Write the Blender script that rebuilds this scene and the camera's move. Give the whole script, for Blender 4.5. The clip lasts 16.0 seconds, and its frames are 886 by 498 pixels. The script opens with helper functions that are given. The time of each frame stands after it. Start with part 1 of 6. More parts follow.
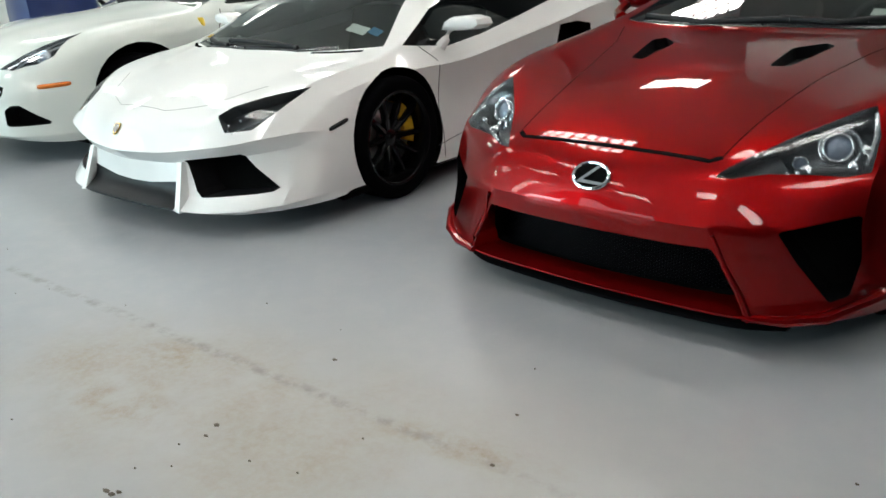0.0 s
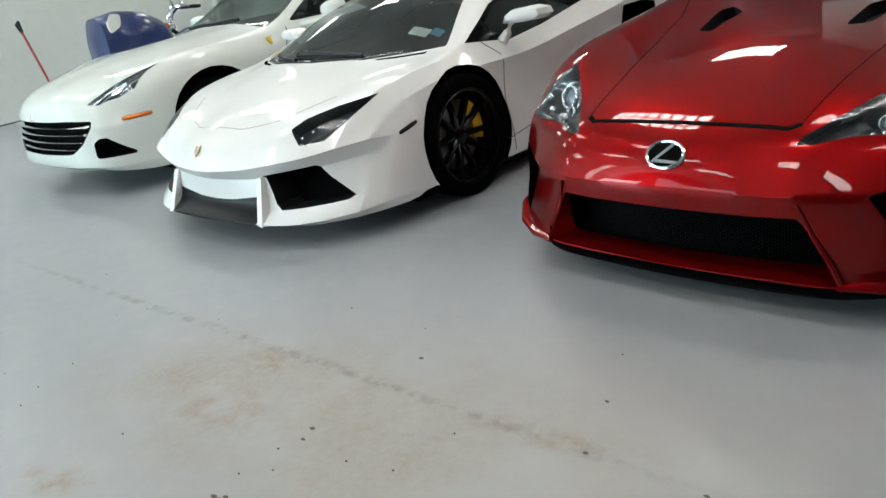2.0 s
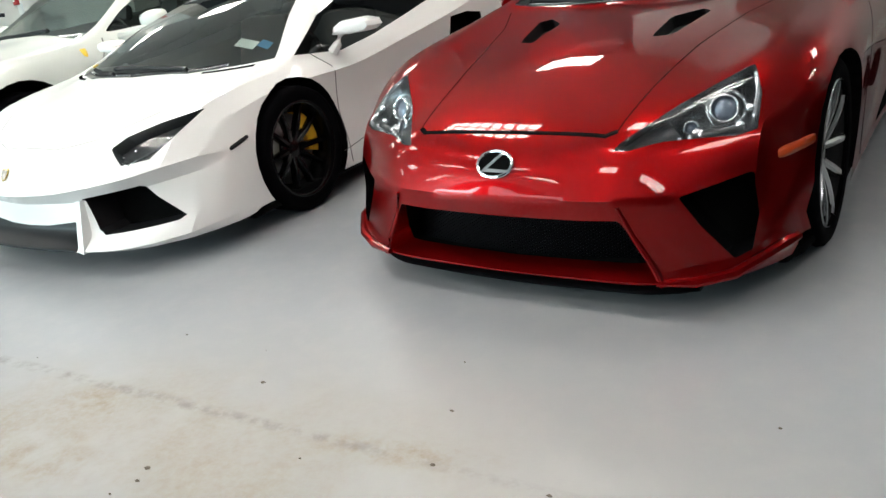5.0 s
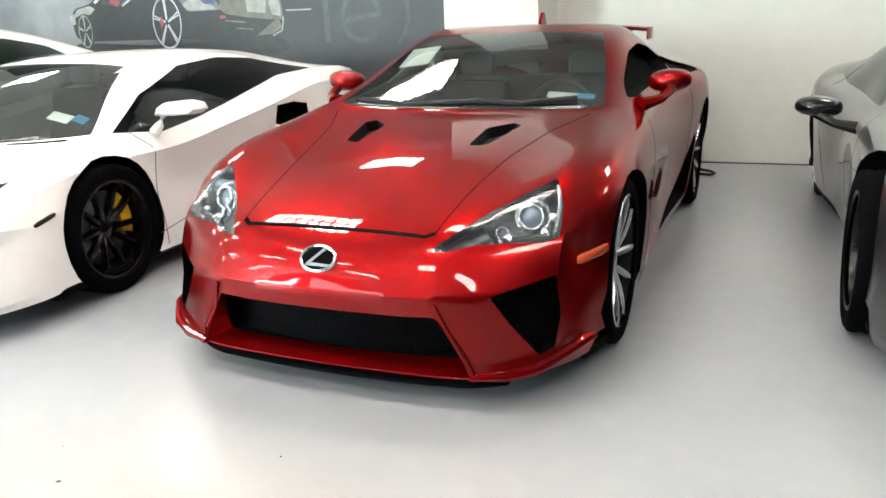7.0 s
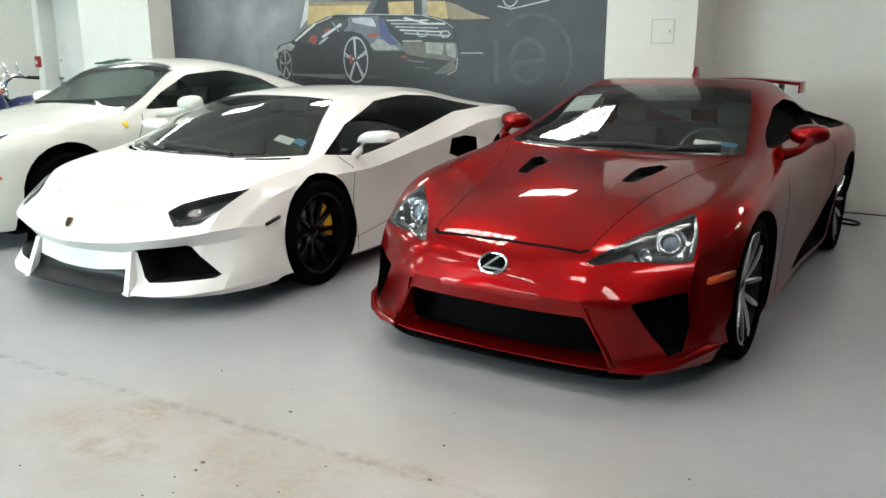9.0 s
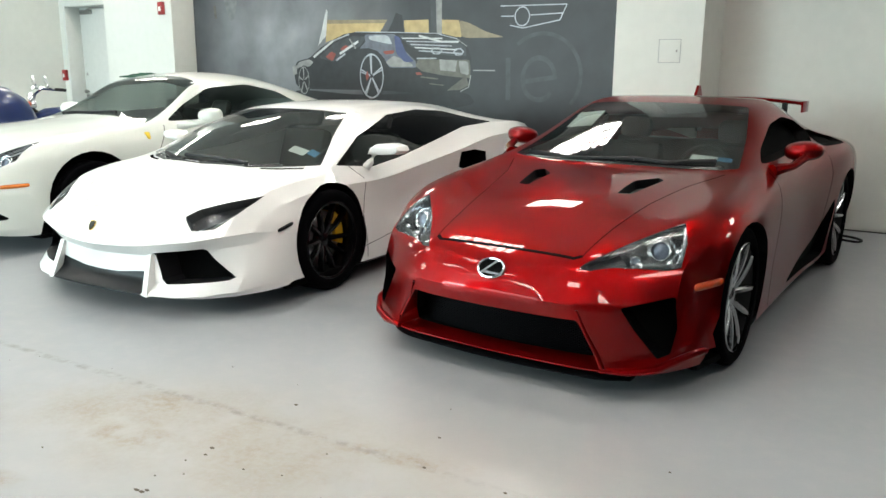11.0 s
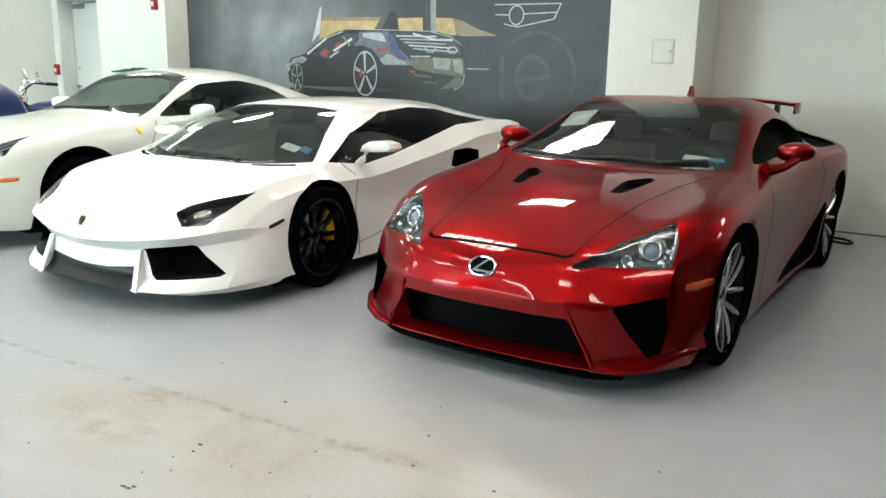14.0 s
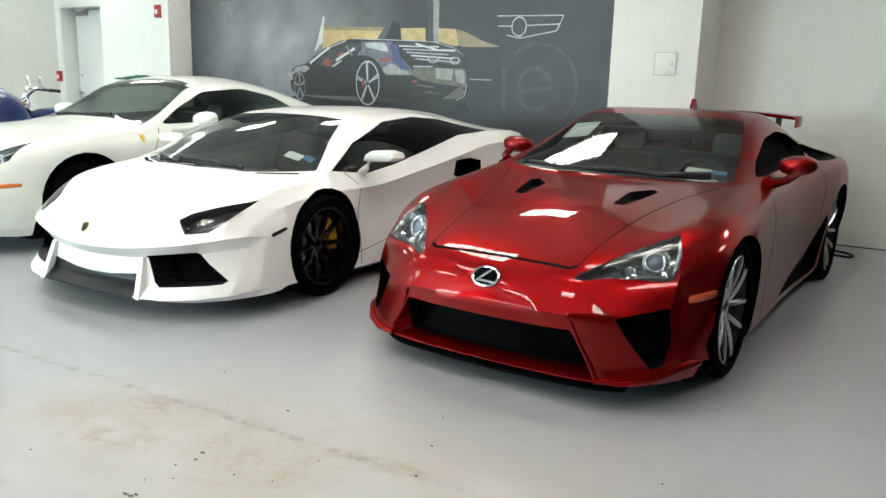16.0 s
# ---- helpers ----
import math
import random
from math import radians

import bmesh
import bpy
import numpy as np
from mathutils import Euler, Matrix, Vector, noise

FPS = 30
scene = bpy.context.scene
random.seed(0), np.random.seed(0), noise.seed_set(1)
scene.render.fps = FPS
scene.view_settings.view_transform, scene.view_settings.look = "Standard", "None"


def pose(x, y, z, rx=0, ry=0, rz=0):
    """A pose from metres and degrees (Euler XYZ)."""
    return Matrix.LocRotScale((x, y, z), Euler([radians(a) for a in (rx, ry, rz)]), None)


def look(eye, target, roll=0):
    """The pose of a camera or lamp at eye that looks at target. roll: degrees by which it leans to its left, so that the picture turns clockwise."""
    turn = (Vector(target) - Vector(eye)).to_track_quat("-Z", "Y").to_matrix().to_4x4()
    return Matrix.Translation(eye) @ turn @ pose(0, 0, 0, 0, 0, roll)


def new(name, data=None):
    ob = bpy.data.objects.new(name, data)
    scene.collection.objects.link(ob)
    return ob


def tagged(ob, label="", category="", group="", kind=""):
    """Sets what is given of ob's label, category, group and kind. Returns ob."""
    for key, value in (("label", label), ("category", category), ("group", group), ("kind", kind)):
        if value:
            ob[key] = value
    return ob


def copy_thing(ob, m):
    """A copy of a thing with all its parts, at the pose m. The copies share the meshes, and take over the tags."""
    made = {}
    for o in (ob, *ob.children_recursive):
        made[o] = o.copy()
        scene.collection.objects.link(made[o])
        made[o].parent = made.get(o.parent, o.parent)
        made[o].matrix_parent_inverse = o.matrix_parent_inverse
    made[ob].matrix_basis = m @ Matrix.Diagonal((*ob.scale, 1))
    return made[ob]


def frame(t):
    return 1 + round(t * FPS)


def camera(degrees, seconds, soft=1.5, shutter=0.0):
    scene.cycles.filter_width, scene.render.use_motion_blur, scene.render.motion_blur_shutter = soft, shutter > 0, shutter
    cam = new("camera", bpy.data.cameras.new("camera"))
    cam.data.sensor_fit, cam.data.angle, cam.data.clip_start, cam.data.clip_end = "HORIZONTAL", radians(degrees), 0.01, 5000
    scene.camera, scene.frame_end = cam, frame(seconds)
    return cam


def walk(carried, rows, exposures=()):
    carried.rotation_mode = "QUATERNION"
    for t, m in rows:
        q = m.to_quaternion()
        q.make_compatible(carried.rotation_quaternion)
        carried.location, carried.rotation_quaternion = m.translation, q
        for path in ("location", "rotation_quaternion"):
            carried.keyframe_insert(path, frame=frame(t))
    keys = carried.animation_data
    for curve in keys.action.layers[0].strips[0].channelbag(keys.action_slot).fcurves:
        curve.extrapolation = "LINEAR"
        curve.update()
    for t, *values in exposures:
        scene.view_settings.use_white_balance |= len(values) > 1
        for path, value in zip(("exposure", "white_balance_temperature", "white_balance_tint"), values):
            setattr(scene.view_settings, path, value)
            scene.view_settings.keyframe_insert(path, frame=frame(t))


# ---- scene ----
# ---- camera ----
cam = camera(58.10, 16.0, soft=1.5, shutter=0.4)
ROWS = [  # seconds, x, y, z, pitch, roll, yaw
    (0.0, 1.376, -3.138, 1.278, -20.603, 2.669, 41.279),
    (0.5, 1.388, -3.150, 1.269, -21.673, 5.119, 40.478),
    (1.0, 1.378, -3.154, 1.276, -20.577, 5.827, 45.792),
    (1.5, 1.385, -3.148, 1.278, -21.187, 7.930, 45.413),
    (2.0, 1.394, -3.144, 1.273, -20.367, 8.846, 45.120),
    (2.5, 1.402, -3.131, 1.280, -21.822, 8.322, 42.368),
    (3.0, 1.399, -3.125, 1.275, -21.118, 7.938, 40.438),
    (3.5, 1.397, -3.123, 1.275, -21.780, 7.426, 38.859),
    (4.0, 1.402, -3.109, 1.270, -21.395, 7.594, 36.597),
    (4.2, 1.400, -3.110, 1.279, -21.366, 7.734, 35.554),
    (6.3, 1.415, -3.091, 1.285, -20.482, 7.199, 28.276),
    (6.5, 1.417, -3.092, 1.282, -19.579, 4.963, 24.530),
    (7.0, 1.424, -3.165, 1.349, -16.551, 1.843, 21.860),
    (7.5, 1.563, -3.350, 1.404, -17.048, 1.547, 33.578),
    (8.0, 1.617, -3.530, 1.444, -14.028, -0.544, 33.692),
    (8.5, 1.601, -3.743, 1.443, -14.747, 1.420, 34.179),
    (9.0, 1.648, -3.835, 1.448, -14.017, 0.113, 32.659),
    (9.2, 1.685, -3.879, 1.440, -13.691, 0.021, 33.571),
    (11.3, 1.817, -3.956, 1.434, -12.745, -0.446, 34.065),
    (11.5, 1.817, -3.954, 1.431, -12.836, -0.565, 33.865),
    (12.0, 1.821, -3.950, 1.427, -12.898, -0.526, 33.855),
    (12.5, 1.823, -3.949, 1.433, -12.630, -0.666, 33.602),
    (13.0, 1.819, -3.949, 1.432, -12.740, -0.630, 33.807),
    (13.5, 1.821, -3.946, 1.432, -12.744, -0.675, 33.674),
    (14.0, 1.818, -3.945, 1.429, -12.849, -1.021, 33.678),
    (14.5, 1.815, -3.946, 1.430, -12.504, -1.120, 33.553),
    (15.0, 1.811, -3.946, 1.431, -12.478, -1.176, 33.602),
    (15.5, 1.811, -3.951, 1.433, -12.348, -1.342, 33.676),
    (16.0, 1.800, -3.961, 1.430, -12.154, -1.556, 33.693),
]
EXPOSURES = [(0.0, -0.37, 6250, 10), (0.5, -0.30, 6150, 10), (1.5, -0.52, 6150, 10), (2.0, -0.47, 6200, 10), (3.0, -0.31, 6350, 10), (4.2, -0.08, 6400, 11), (6.3, 0.52, 6450, 13), (7.0, 0.89, 6600, 13), (7.5, 0.57, 6500, 11), (8.0, 0.14, 6450, 10), (8.5, -0.01, 6500, 10), (9.2, -0.01, 6500, 10), (11.3, 0.09, 6500, 10), (16.0, 0.09, 6500, 10)]  # seconds, stops, kelvin, tint
walk(cam, [(t, pose(x, y, z, 90 + pitch, roll, yaw)) for t, x, y, z, pitch, roll, yaw in ROWS], EXPOSURES)

# ---- world, lights ----
world = bpy.data.worlds.new("world")
scene.world = world
world.use_nodes = True
wn = world.node_tree.nodes
sky = wn.new("ShaderNodeTexSky")
sky.sky_type, sky.sun_disc, sky.sun_elevation, sky.sun_rotation = "NISHITA", False, radians(40), radians(200)
wn["Background"].inputs[1].default_value = 0.12
world.node_tree.links.new(sky.outputs[0], wn["Background"].inputs[0])


def area_lamp(name, m, sx, sy, watts, colour):
    lamp = bpy.data.lights.new(name, "AREA")
    lamp.shape, lamp.size, lamp.size_y, lamp.energy, lamp.color = "RECTANGLE", sx, sy, watts, colour
    ob = new(name, lamp)
    ob.matrix_world = m
    return ob

CLOTH = (-5.60, 1.40, 1.318)  # place of the cloth on the roof
WINDOW_WATTS = (700, 110)
TROFFER_X = (-9.0, -6.6, -4.3, -2.0, 0.3, 2.6, 5.0)
TROFFER_Y = (-6.6, -4.2, -1.8, 0.7, 3.1)

# ---- materials ----
def material(name, colour, rough=0.5, metal=0.0, coat=0.0, spec=0.5, vary=0.0, scale=6.0, bump=0.0, bump_scale=60.0, rough_vary=0.0, emit=0.0, flake=0.0):
    """A Principled material with two scales of variation in colour, roughness and fine relief."""
    m = bpy.data.materials.new(name)
    m.use_nodes = True
    n, l = m.node_tree.nodes, m.node_tree.links
    b = n["Principled BSDF"]
    b.inputs["Base Color"].default_value = (*colour, 1)
    b.inputs["Roughness"].default_value, b.inputs["Metallic"].default_value = rough, metal
    b.inputs["Coat Weight"].default_value, b.inputs["Coat Roughness"].default_value = coat, 0.02
    b.inputs["Coat IOR"].default_value = 1.42
    b.inputs["Specular IOR Level"].default_value = spec
    if emit:
        b.inputs["Emission Color"].default_value = (*colour, 1)
        b.inputs["Emission Strength"].default_value = emit
    co = n.new("ShaderNodeTexCoord")
    if vary or rough_vary:
        big, small = n.new("ShaderNodeTexNoise"), n.new("ShaderNodeTexNoise")
        big.inputs["Scale"].default_value, small.inputs["Scale"].default_value = scale * 0.25, scale * 4
        big.inputs["Detail"].default_value, small.inputs["Detail"].default_value = 5, 6
        mix = n.new("ShaderNodeMath")
        mix.operation = "ADD"
        for q in (big, small):
            l.new(co.outputs["Object"], q.inputs["Vector"])
        l.new(big.outputs["Fac"], mix.inputs[0]), l.new(small.outputs["Fac"], mix.inputs[1])
        if vary:
            ramp = n.new("ShaderNodeMapRange")
            ramp.inputs["From Min"].default_value, ramp.inputs["From Max"].default_value = 0.6, 1.4
            ramp.inputs["To Min"].default_value, ramp.inputs["To Max"].default_value = 1 - vary, 1 + vary
            l.new(mix.outputs[0], ramp.inputs["Value"])
            mul = n.new("ShaderNodeVectorMath")
            mul.operation = "SCALE"
            mul.inputs[0].default_value = colour
            l.new(ramp.outputs[0], mul.inputs["Scale"]), l.new(mul.outputs[0], b.inputs["Base Color"])
        if rough_vary:
            rr = n.new("ShaderNodeMapRange")
            rr.inputs["From Min"].default_value, rr.inputs["From Max"].default_value = 0.6, 1.4
            rr.inputs["To Min"].default_value, rr.inputs["To Max"].default_value = max(rough - rough_vary, 0.0), rough + rough_vary
            l.new(mix.outputs[0], rr.inputs["Value"]), l.new(rr.outputs[0], b.inputs["Roughness"])
    if flake:
        v = n.new("ShaderNodeTexVoronoi")
        v.inputs["Scale"].default_value = 900
        l.new(co.outputs["Object"], v.inputs["Vector"])
        nm = n.new("ShaderNodeBump")
        nm.inputs["Strength"].default_value, nm.inputs["Distance"].default_value = flake, 0.0005
        l.new(v.outputs["Distance"], nm.inputs["Height"]), l.new(nm.outputs[0], b.inputs["Normal"])
    if bump:
        t = n.new("ShaderNodeTexNoise")
        t.inputs["Scale"].default_value, t.inputs["Detail"].default_value = bump_scale, 4
        l.new(co.outputs["Object"], t.inputs["Vector"])
        bp = n.new("ShaderNodeBump")
        bp.inputs["Strength"].default_value, bp.inputs["Distance"].default_value = bump, 0.004
        l.new(t.outputs["Fac"], bp.inputs["Height"]), l.new(bp.outputs[0], b.inputs["Normal"])
    return m


def glass(name, tint, gloss=0.03, ior=1.45):
    """Thin tinted glass: tinted see-through under a mirror-like sheen."""
    m = bpy.data.materials.new(name)
    m.use_nodes = True
    n, l = m.node_tree.nodes, m.node_tree.links
    n.remove(n["Principled BSDF"])
    clear, shine, mix, fr, rise, sheen = n.new("ShaderNodeBsdfTransparent"), n.new("ShaderNodeBsdfGlossy"), n.new("ShaderNodeMixShader"), n.new("ShaderNodeLayerWeight"), n.new("ShaderNodeMath"), n.new("ShaderNodeMath")
    clear.inputs[0].default_value = (*tint, 1)
    shine.inputs["Roughness"].default_value = gloss
    least = ((ior - 1) / (ior + 1)) ** 2
    fr.inputs["Blend"].default_value = 0.5
    rise.operation, sheen.operation = "POWER", "MULTIPLY_ADD"
    rise.inputs[1].default_value, sheen.inputs[1].default_value, sheen.inputs[2].default_value = 5.0, 1 - least, least
    l.new(fr.outputs["Facing"], rise.inputs[0]), l.new(rise.outputs[0], sheen.inputs[0])
    l.new(sheen.outputs[0], mix.inputs[0]), l.new(clear.outputs[0], mix.inputs[1]), l.new(shine.outputs[0], mix.inputs[2])
    l.new(mix.outputs[0], n["Material Output"].inputs[0])
    return m


RED = material("red_paint", (0.24, 0.0026, 0.0034), 0.36, 0.95, 0.85, vary=0.05, scale=3, flake=0.12)
RED.node_tree.nodes["Principled BSDF"].inputs["Specular Tint"].default_value = (0.45, 0.01, 0.015, 1)
RED.node_tree.nodes["Principled BSDF"].inputs["Coat IOR"].default_value = 1.37
MESH_BLACK = material("mesh_black", (0.0012, 0.0012, 0.0018), 0.45, spec=0.04, vary=0.2, scale=30)
WHITE = material("white_paint", (0.82, 0.81, 0.79), 0.4, 0.0, 0.9, vary=0.015, scale=2)
CREAM = material("pearl_paint", (0.66, 0.685, 0.64), 0.4, 0.0, 0.9, vary=0.02, scale=2)
BLACK_PAINT = material("black_paint", (0.012, 0.013, 0.014), 0.3, 0.0, 1.0, vary=0.1, scale=3)
BLUE_PAINT = material("blue_paint", (0.003, 0.017, 0.10), 0.35, 0.0, 0.6, vary=0.08, scale=3)
TYRE = material("tyre_rubber", (0.0025, 0.0025, 0.003), 0.9, spec=0.02, vary=0.3, scale=12, bump=0.3, bump_scale=140)
TRIM = material("black_trim", (0.008, 0.008, 0.009), 0.5, spec=0.25, vary=0.2, scale=10, bump=0.15, bump_scale=220)
GLOSS_BLACK = material("gloss_black", (0.005, 0.005, 0.006), 0.15, coat=0.3, vary=0.2, scale=8)
# near-black for recesses; also stands for shade in the open window and behind spokes
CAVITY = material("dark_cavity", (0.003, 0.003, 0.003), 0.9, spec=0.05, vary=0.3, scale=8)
CARBON = material("carbon_fibre", (0.005, 0.0052, 0.006), 0.4, spec=0.06, vary=0.35, scale=40)
SATIN_BLACK = material("satin_black", (0.004, 0.0045, 0.006), 0.35, spec=0.14, vary=0.25, scale=8)
ALLOY = material("polished_alloy", (0.55, 0.55, 0.56), 0.2, 0.95, vary=0.10, scale=10)
DARK_ALLOY = material("black_alloy", (0.002, 0.002, 0.0024), 0.22, 0.0, spec=0.3, vary=0.2, scale=10)
STEEL = material("disc_steel", (0.35, 0.34, 0.33), 0.35, 0.9, vary=0.15, scale=20)
CHROME = material("chrome", (0.8, 0.8, 0.81), 0.06, 1.0, vary=0.03, scale=12)
YELLOW = material("yellow_caliper", (0.75, 0.42, 0.02), 0.35, coat=0.5, vary=0.1, scale=15)
AMBER = material("amber_lens", (0.46, 0.048, 0.004), 0.35, coat=0.1, vary=0.1, scale=20)
ORANGE = material("orange_lens", (0.60, 0.15, 0.012), 0.35, coat=0.1, vary=0.1, scale=20)
LAMP_SILVER = material("reflector", (0.55, 0.56, 0.58), 0.16, 0.9, vary=0.15, scale=18)
LAMP_MID = material("lamp_chrome", (0.20, 0.21, 0.22), 0.22, 0.9, vary=0.25, scale=18)
GREY_TRIM = material("grey_trim", (0.20, 0.205, 0.195), 0.7, vary=0.1, scale=14, bump=0.2, bump_scale=90)
LAMP_DARK = material("lamp_housing", (0.035, 0.037, 0.04), 0.3, 0.4, vary=0.2, scale=18)
LENS = material("projector_glass", (0.16, 0.19, 0.24), 0.04, 0.3, coat=1.0)
SCREEN = glass("windscreen_glass", (0.44, 0.50, 0.47), 0.03, 2.25)
SIDE_CLEAR = glass("side_glass", (0.38, 0.42, 0.40))
TINTED = glass("tinted_glass", (0.06, 0.063, 0.063))
CLEAR = glass("clear_lens", (0.9, 0.92, 0.93), 0.02)
LEATHER = material("black_leather", (0.012, 0.0125, 0.012), 0.55, vary=0.25, scale=14, bump=0.3, bump_scale=90)
GREY_LEATHER = material("grey_leather", (0.06, 0.058, 0.052), 0.55, vary=0.2, scale=14, bump=0.3, bump_scale=90)
DASH = material("dark_dash", (0.018, 0.02, 0.017), 0.7, vary=0.2, scale=14, bump=0.2, bump_scale=90)
PAPER = material("paper", (0.78, 0.79, 0.76), 0.8, vary=0.04, scale=25)
BLUE_STICKER = material("blue_sticker", (0.05, 0.25, 0.48), 0.6, vary=0.1, scale=25)
GOLD = material("gold", (0.55, 0.36, 0.08), 0.25, 0.9, vary=0.1, scale=30)
ENAMEL_YELLOW = material("yellow_enamel", (0.8, 0.55, 0.03), 0.3, coat=0.6, vary=0.05, scale=30)
RED_PLASTIC = material("red_plastic", (0.30, 0.015, 0.015), 0.4, vary=0.1, scale=20)
GREEN_CLOTH = material("green_cloth", (0.008, 0.055, 0.032), 0.9, vary=0.3, scale=20)
INK = material("print_grey", (0.38, 0.39, 0.39), 0.8, vary=0.05, scale=25)


# ---- mesh helpers ----
def mesh_object(name, verts, faces, mat, parent=None, label="", smooth=True, sharp=0):
    me = bpy.data.meshes.new(name)
    me.from_pydata([tuple(map(float, v)) for v in verts], [], [tuple(map(int, f)) for f in faces])
    me.materials.append(mat)
    if smooth:
        me.polygons.foreach_set("use_smooth", [True] * len(me.polygons))
    if sharp:
        me.set_sharp_from_angle(angle=radians(sharp))
    me.update()
    ob = new(name, me)
    ob.parent = parent
    if label:
        tagged(ob, label)
    return ob


def part(name, bm, mat, parent=None, label="", smooth=False):
    me = bpy.data.meshes.new(name)
    bmesh.ops.recalc_face_normals(bm, faces=bm.faces[:])
    bm.to_mesh(me)
    bm.free()
    me.materials.append(mat)
    if smooth:
        me.polygons.foreach_set("use_smooth", [True] * len(me.polygons))
        me.set_sharp_from_angle(angle=radians(38))
    ob = new(name, me)
    ob.parent = parent
    if label:
        tagged(ob, label)
    return ob


def empty(name, m=Matrix(), label="", category="", group="", kind=""):
    ob = new(name)
    ob.matrix_world = m
    return tagged(ob, label, category, group, kind)


def box(bm, x0, x1, y0, y1, z0, z1, bevel=0.0, seg=2):
    q = bmesh.ops.create_cube(bm, size=1.0)["verts"]
    bmesh.ops.transform(bm, verts=q, matrix=Matrix.LocRotScale(((x0 + x1) / 2, (y0 + y1) / 2, (z0 + z1) / 2), None, (abs(x1 - x0), abs(y1 - y0), abs(z1 - z0))))
    if bevel:
        es = list({e for v in q for e in v.link_edges})
        bmesh.ops.bevel(bm, geom=es, offset=bevel, segments=seg, profile=0.5, affect="EDGES")
    return bm


def box_part(name, dims, mat, parent=None, label="", bevel=0.004, m=None):
    bm = bmesh.new()
    box(bm, *dims, bevel=bevel)
    if m is not None:
        bmesh.ops.transform(bm, verts=bm.verts[:], matrix=m)
    return part(name, bm, mat, parent, label, smooth=bevel > 0)


def turned(profile, steps=48, axis="x", sx=1.0):
    """A solid of revolution from (radius, along) pairs, about the x, y or z axis."""
    v, f = [], []
    n = len(profile)
    for i in range(steps):
        a = 2 * math.pi * i / steps
        for r, h in profile:
            p = (r * math.cos(a), r * math.sin(a))
            v.append((h * sx, p[0], p[1]) if axis == "x" else (p[0], h, p[1]) if axis == "y" else (p[0], p[1], h))
    for i in range(steps):
        j = (i + 1) % steps
        for k in range(n - 1):
            f.append((i * n + k, i * n + k + 1, j * n + k + 1, j * n + k))
    return v, f


def tube(points, radius, sides=8, taper=None):
    """A tube along points, with rounded ends left open and capped."""
    bm = bmesh.new()
    pts = [Vector(p) for p in points]
    rings = []
    for i, p in enumerate(pts):
        d = (pts[min(i + 1, len(pts) - 1)] - pts[max(i - 1, 0)]).normalized()
        side = d.cross(Vector((0, 0, 1)) if abs(d.z) < 0.9 else Vector((1, 0, 0))).normalized()
        up = side.cross(d)
        r = radius if taper is None else radius * taper[i]
        rings.append([bm.verts.new(p + r * (math.cos(a) * side + math.sin(a) * up)) for a in (2 * math.pi * k / sides for k in range(sides))])
    for a, b in zip(rings, rings[1:]):
        for k in range(sides):
            bm.faces.new((a[k], a[(k + 1) % sides], b[(k + 1) % sides], b[k]))
    bm.faces.new(rings[0][::-1]), bm.faces.new(rings[-1])
    return bm


def prism(outline, depth, to_world):
    """A flat outline of (a, b) pairs, given thickness; to_world maps (a, b, c) to a place."""
    bm = bmesh.new()
    lo = [bm.verts.new(to_world(a, b, 0.0)) for a, b in outline]
    hi = [bm.verts.new(to_world(a, b, depth)) for a, b in outline]
    n = len(outline)
    bm.faces.new(lo), bm.faces.new(hi[::-1])
    for i in range(n):
        bm.faces.new((lo[i], hi[i], hi[(i + 1) % n], lo[(i + 1) % n]))
    return bm


# ---- bodies: flow lines, from the front lip up, over and back, lofted into a skin ----
def hermite(keys, at):
    """Monotone cubic through keys of (s, x, y, z) at the places in at."""
    k = np.array(sorted(keys), float)
    s, p = k[:, 0], k[:, 1:]
    h = np.diff(s)[:, None]
    d = np.diff(p, axis=0) / h
    t = np.zeros_like(p)
    if len(s) == 2:
        t[:] = d[0]
    else:
        t[0], t[-1] = d[0], d[-1]
        same = d[:-1] * d[1:] > 0
        w1, w2 = 2 * h[1:] + h[:-1], h[1:] + 2 * h[:-1]
        with np.errstate(divide="ignore", invalid="ignore"):
            hm = (w1 + w2) / (w1 / d[:-1] + w2 / d[1:])
        t[1:-1] = np.where(same, hm, 0.25 * (d[:-1] + d[1:]))
    at = np.asarray(at, float)
    i = np.clip(np.searchsorted(s, at, "right") - 1, 0, len(s) - 2)
    hh = (s[i + 1] - s[i])[:, None]
    u = ((at - s[i]) / (s[i + 1] - s[i]))[:, None]
    return (2 * u**3 - 3 * u**2 + 1) * p[i] + (u**3 - 2 * u**2 + u) * hh * t[i] + (3 * u**2 - 2 * u**3) * p[i + 1] + (u**3 - u**2) * hh * t[i + 1]


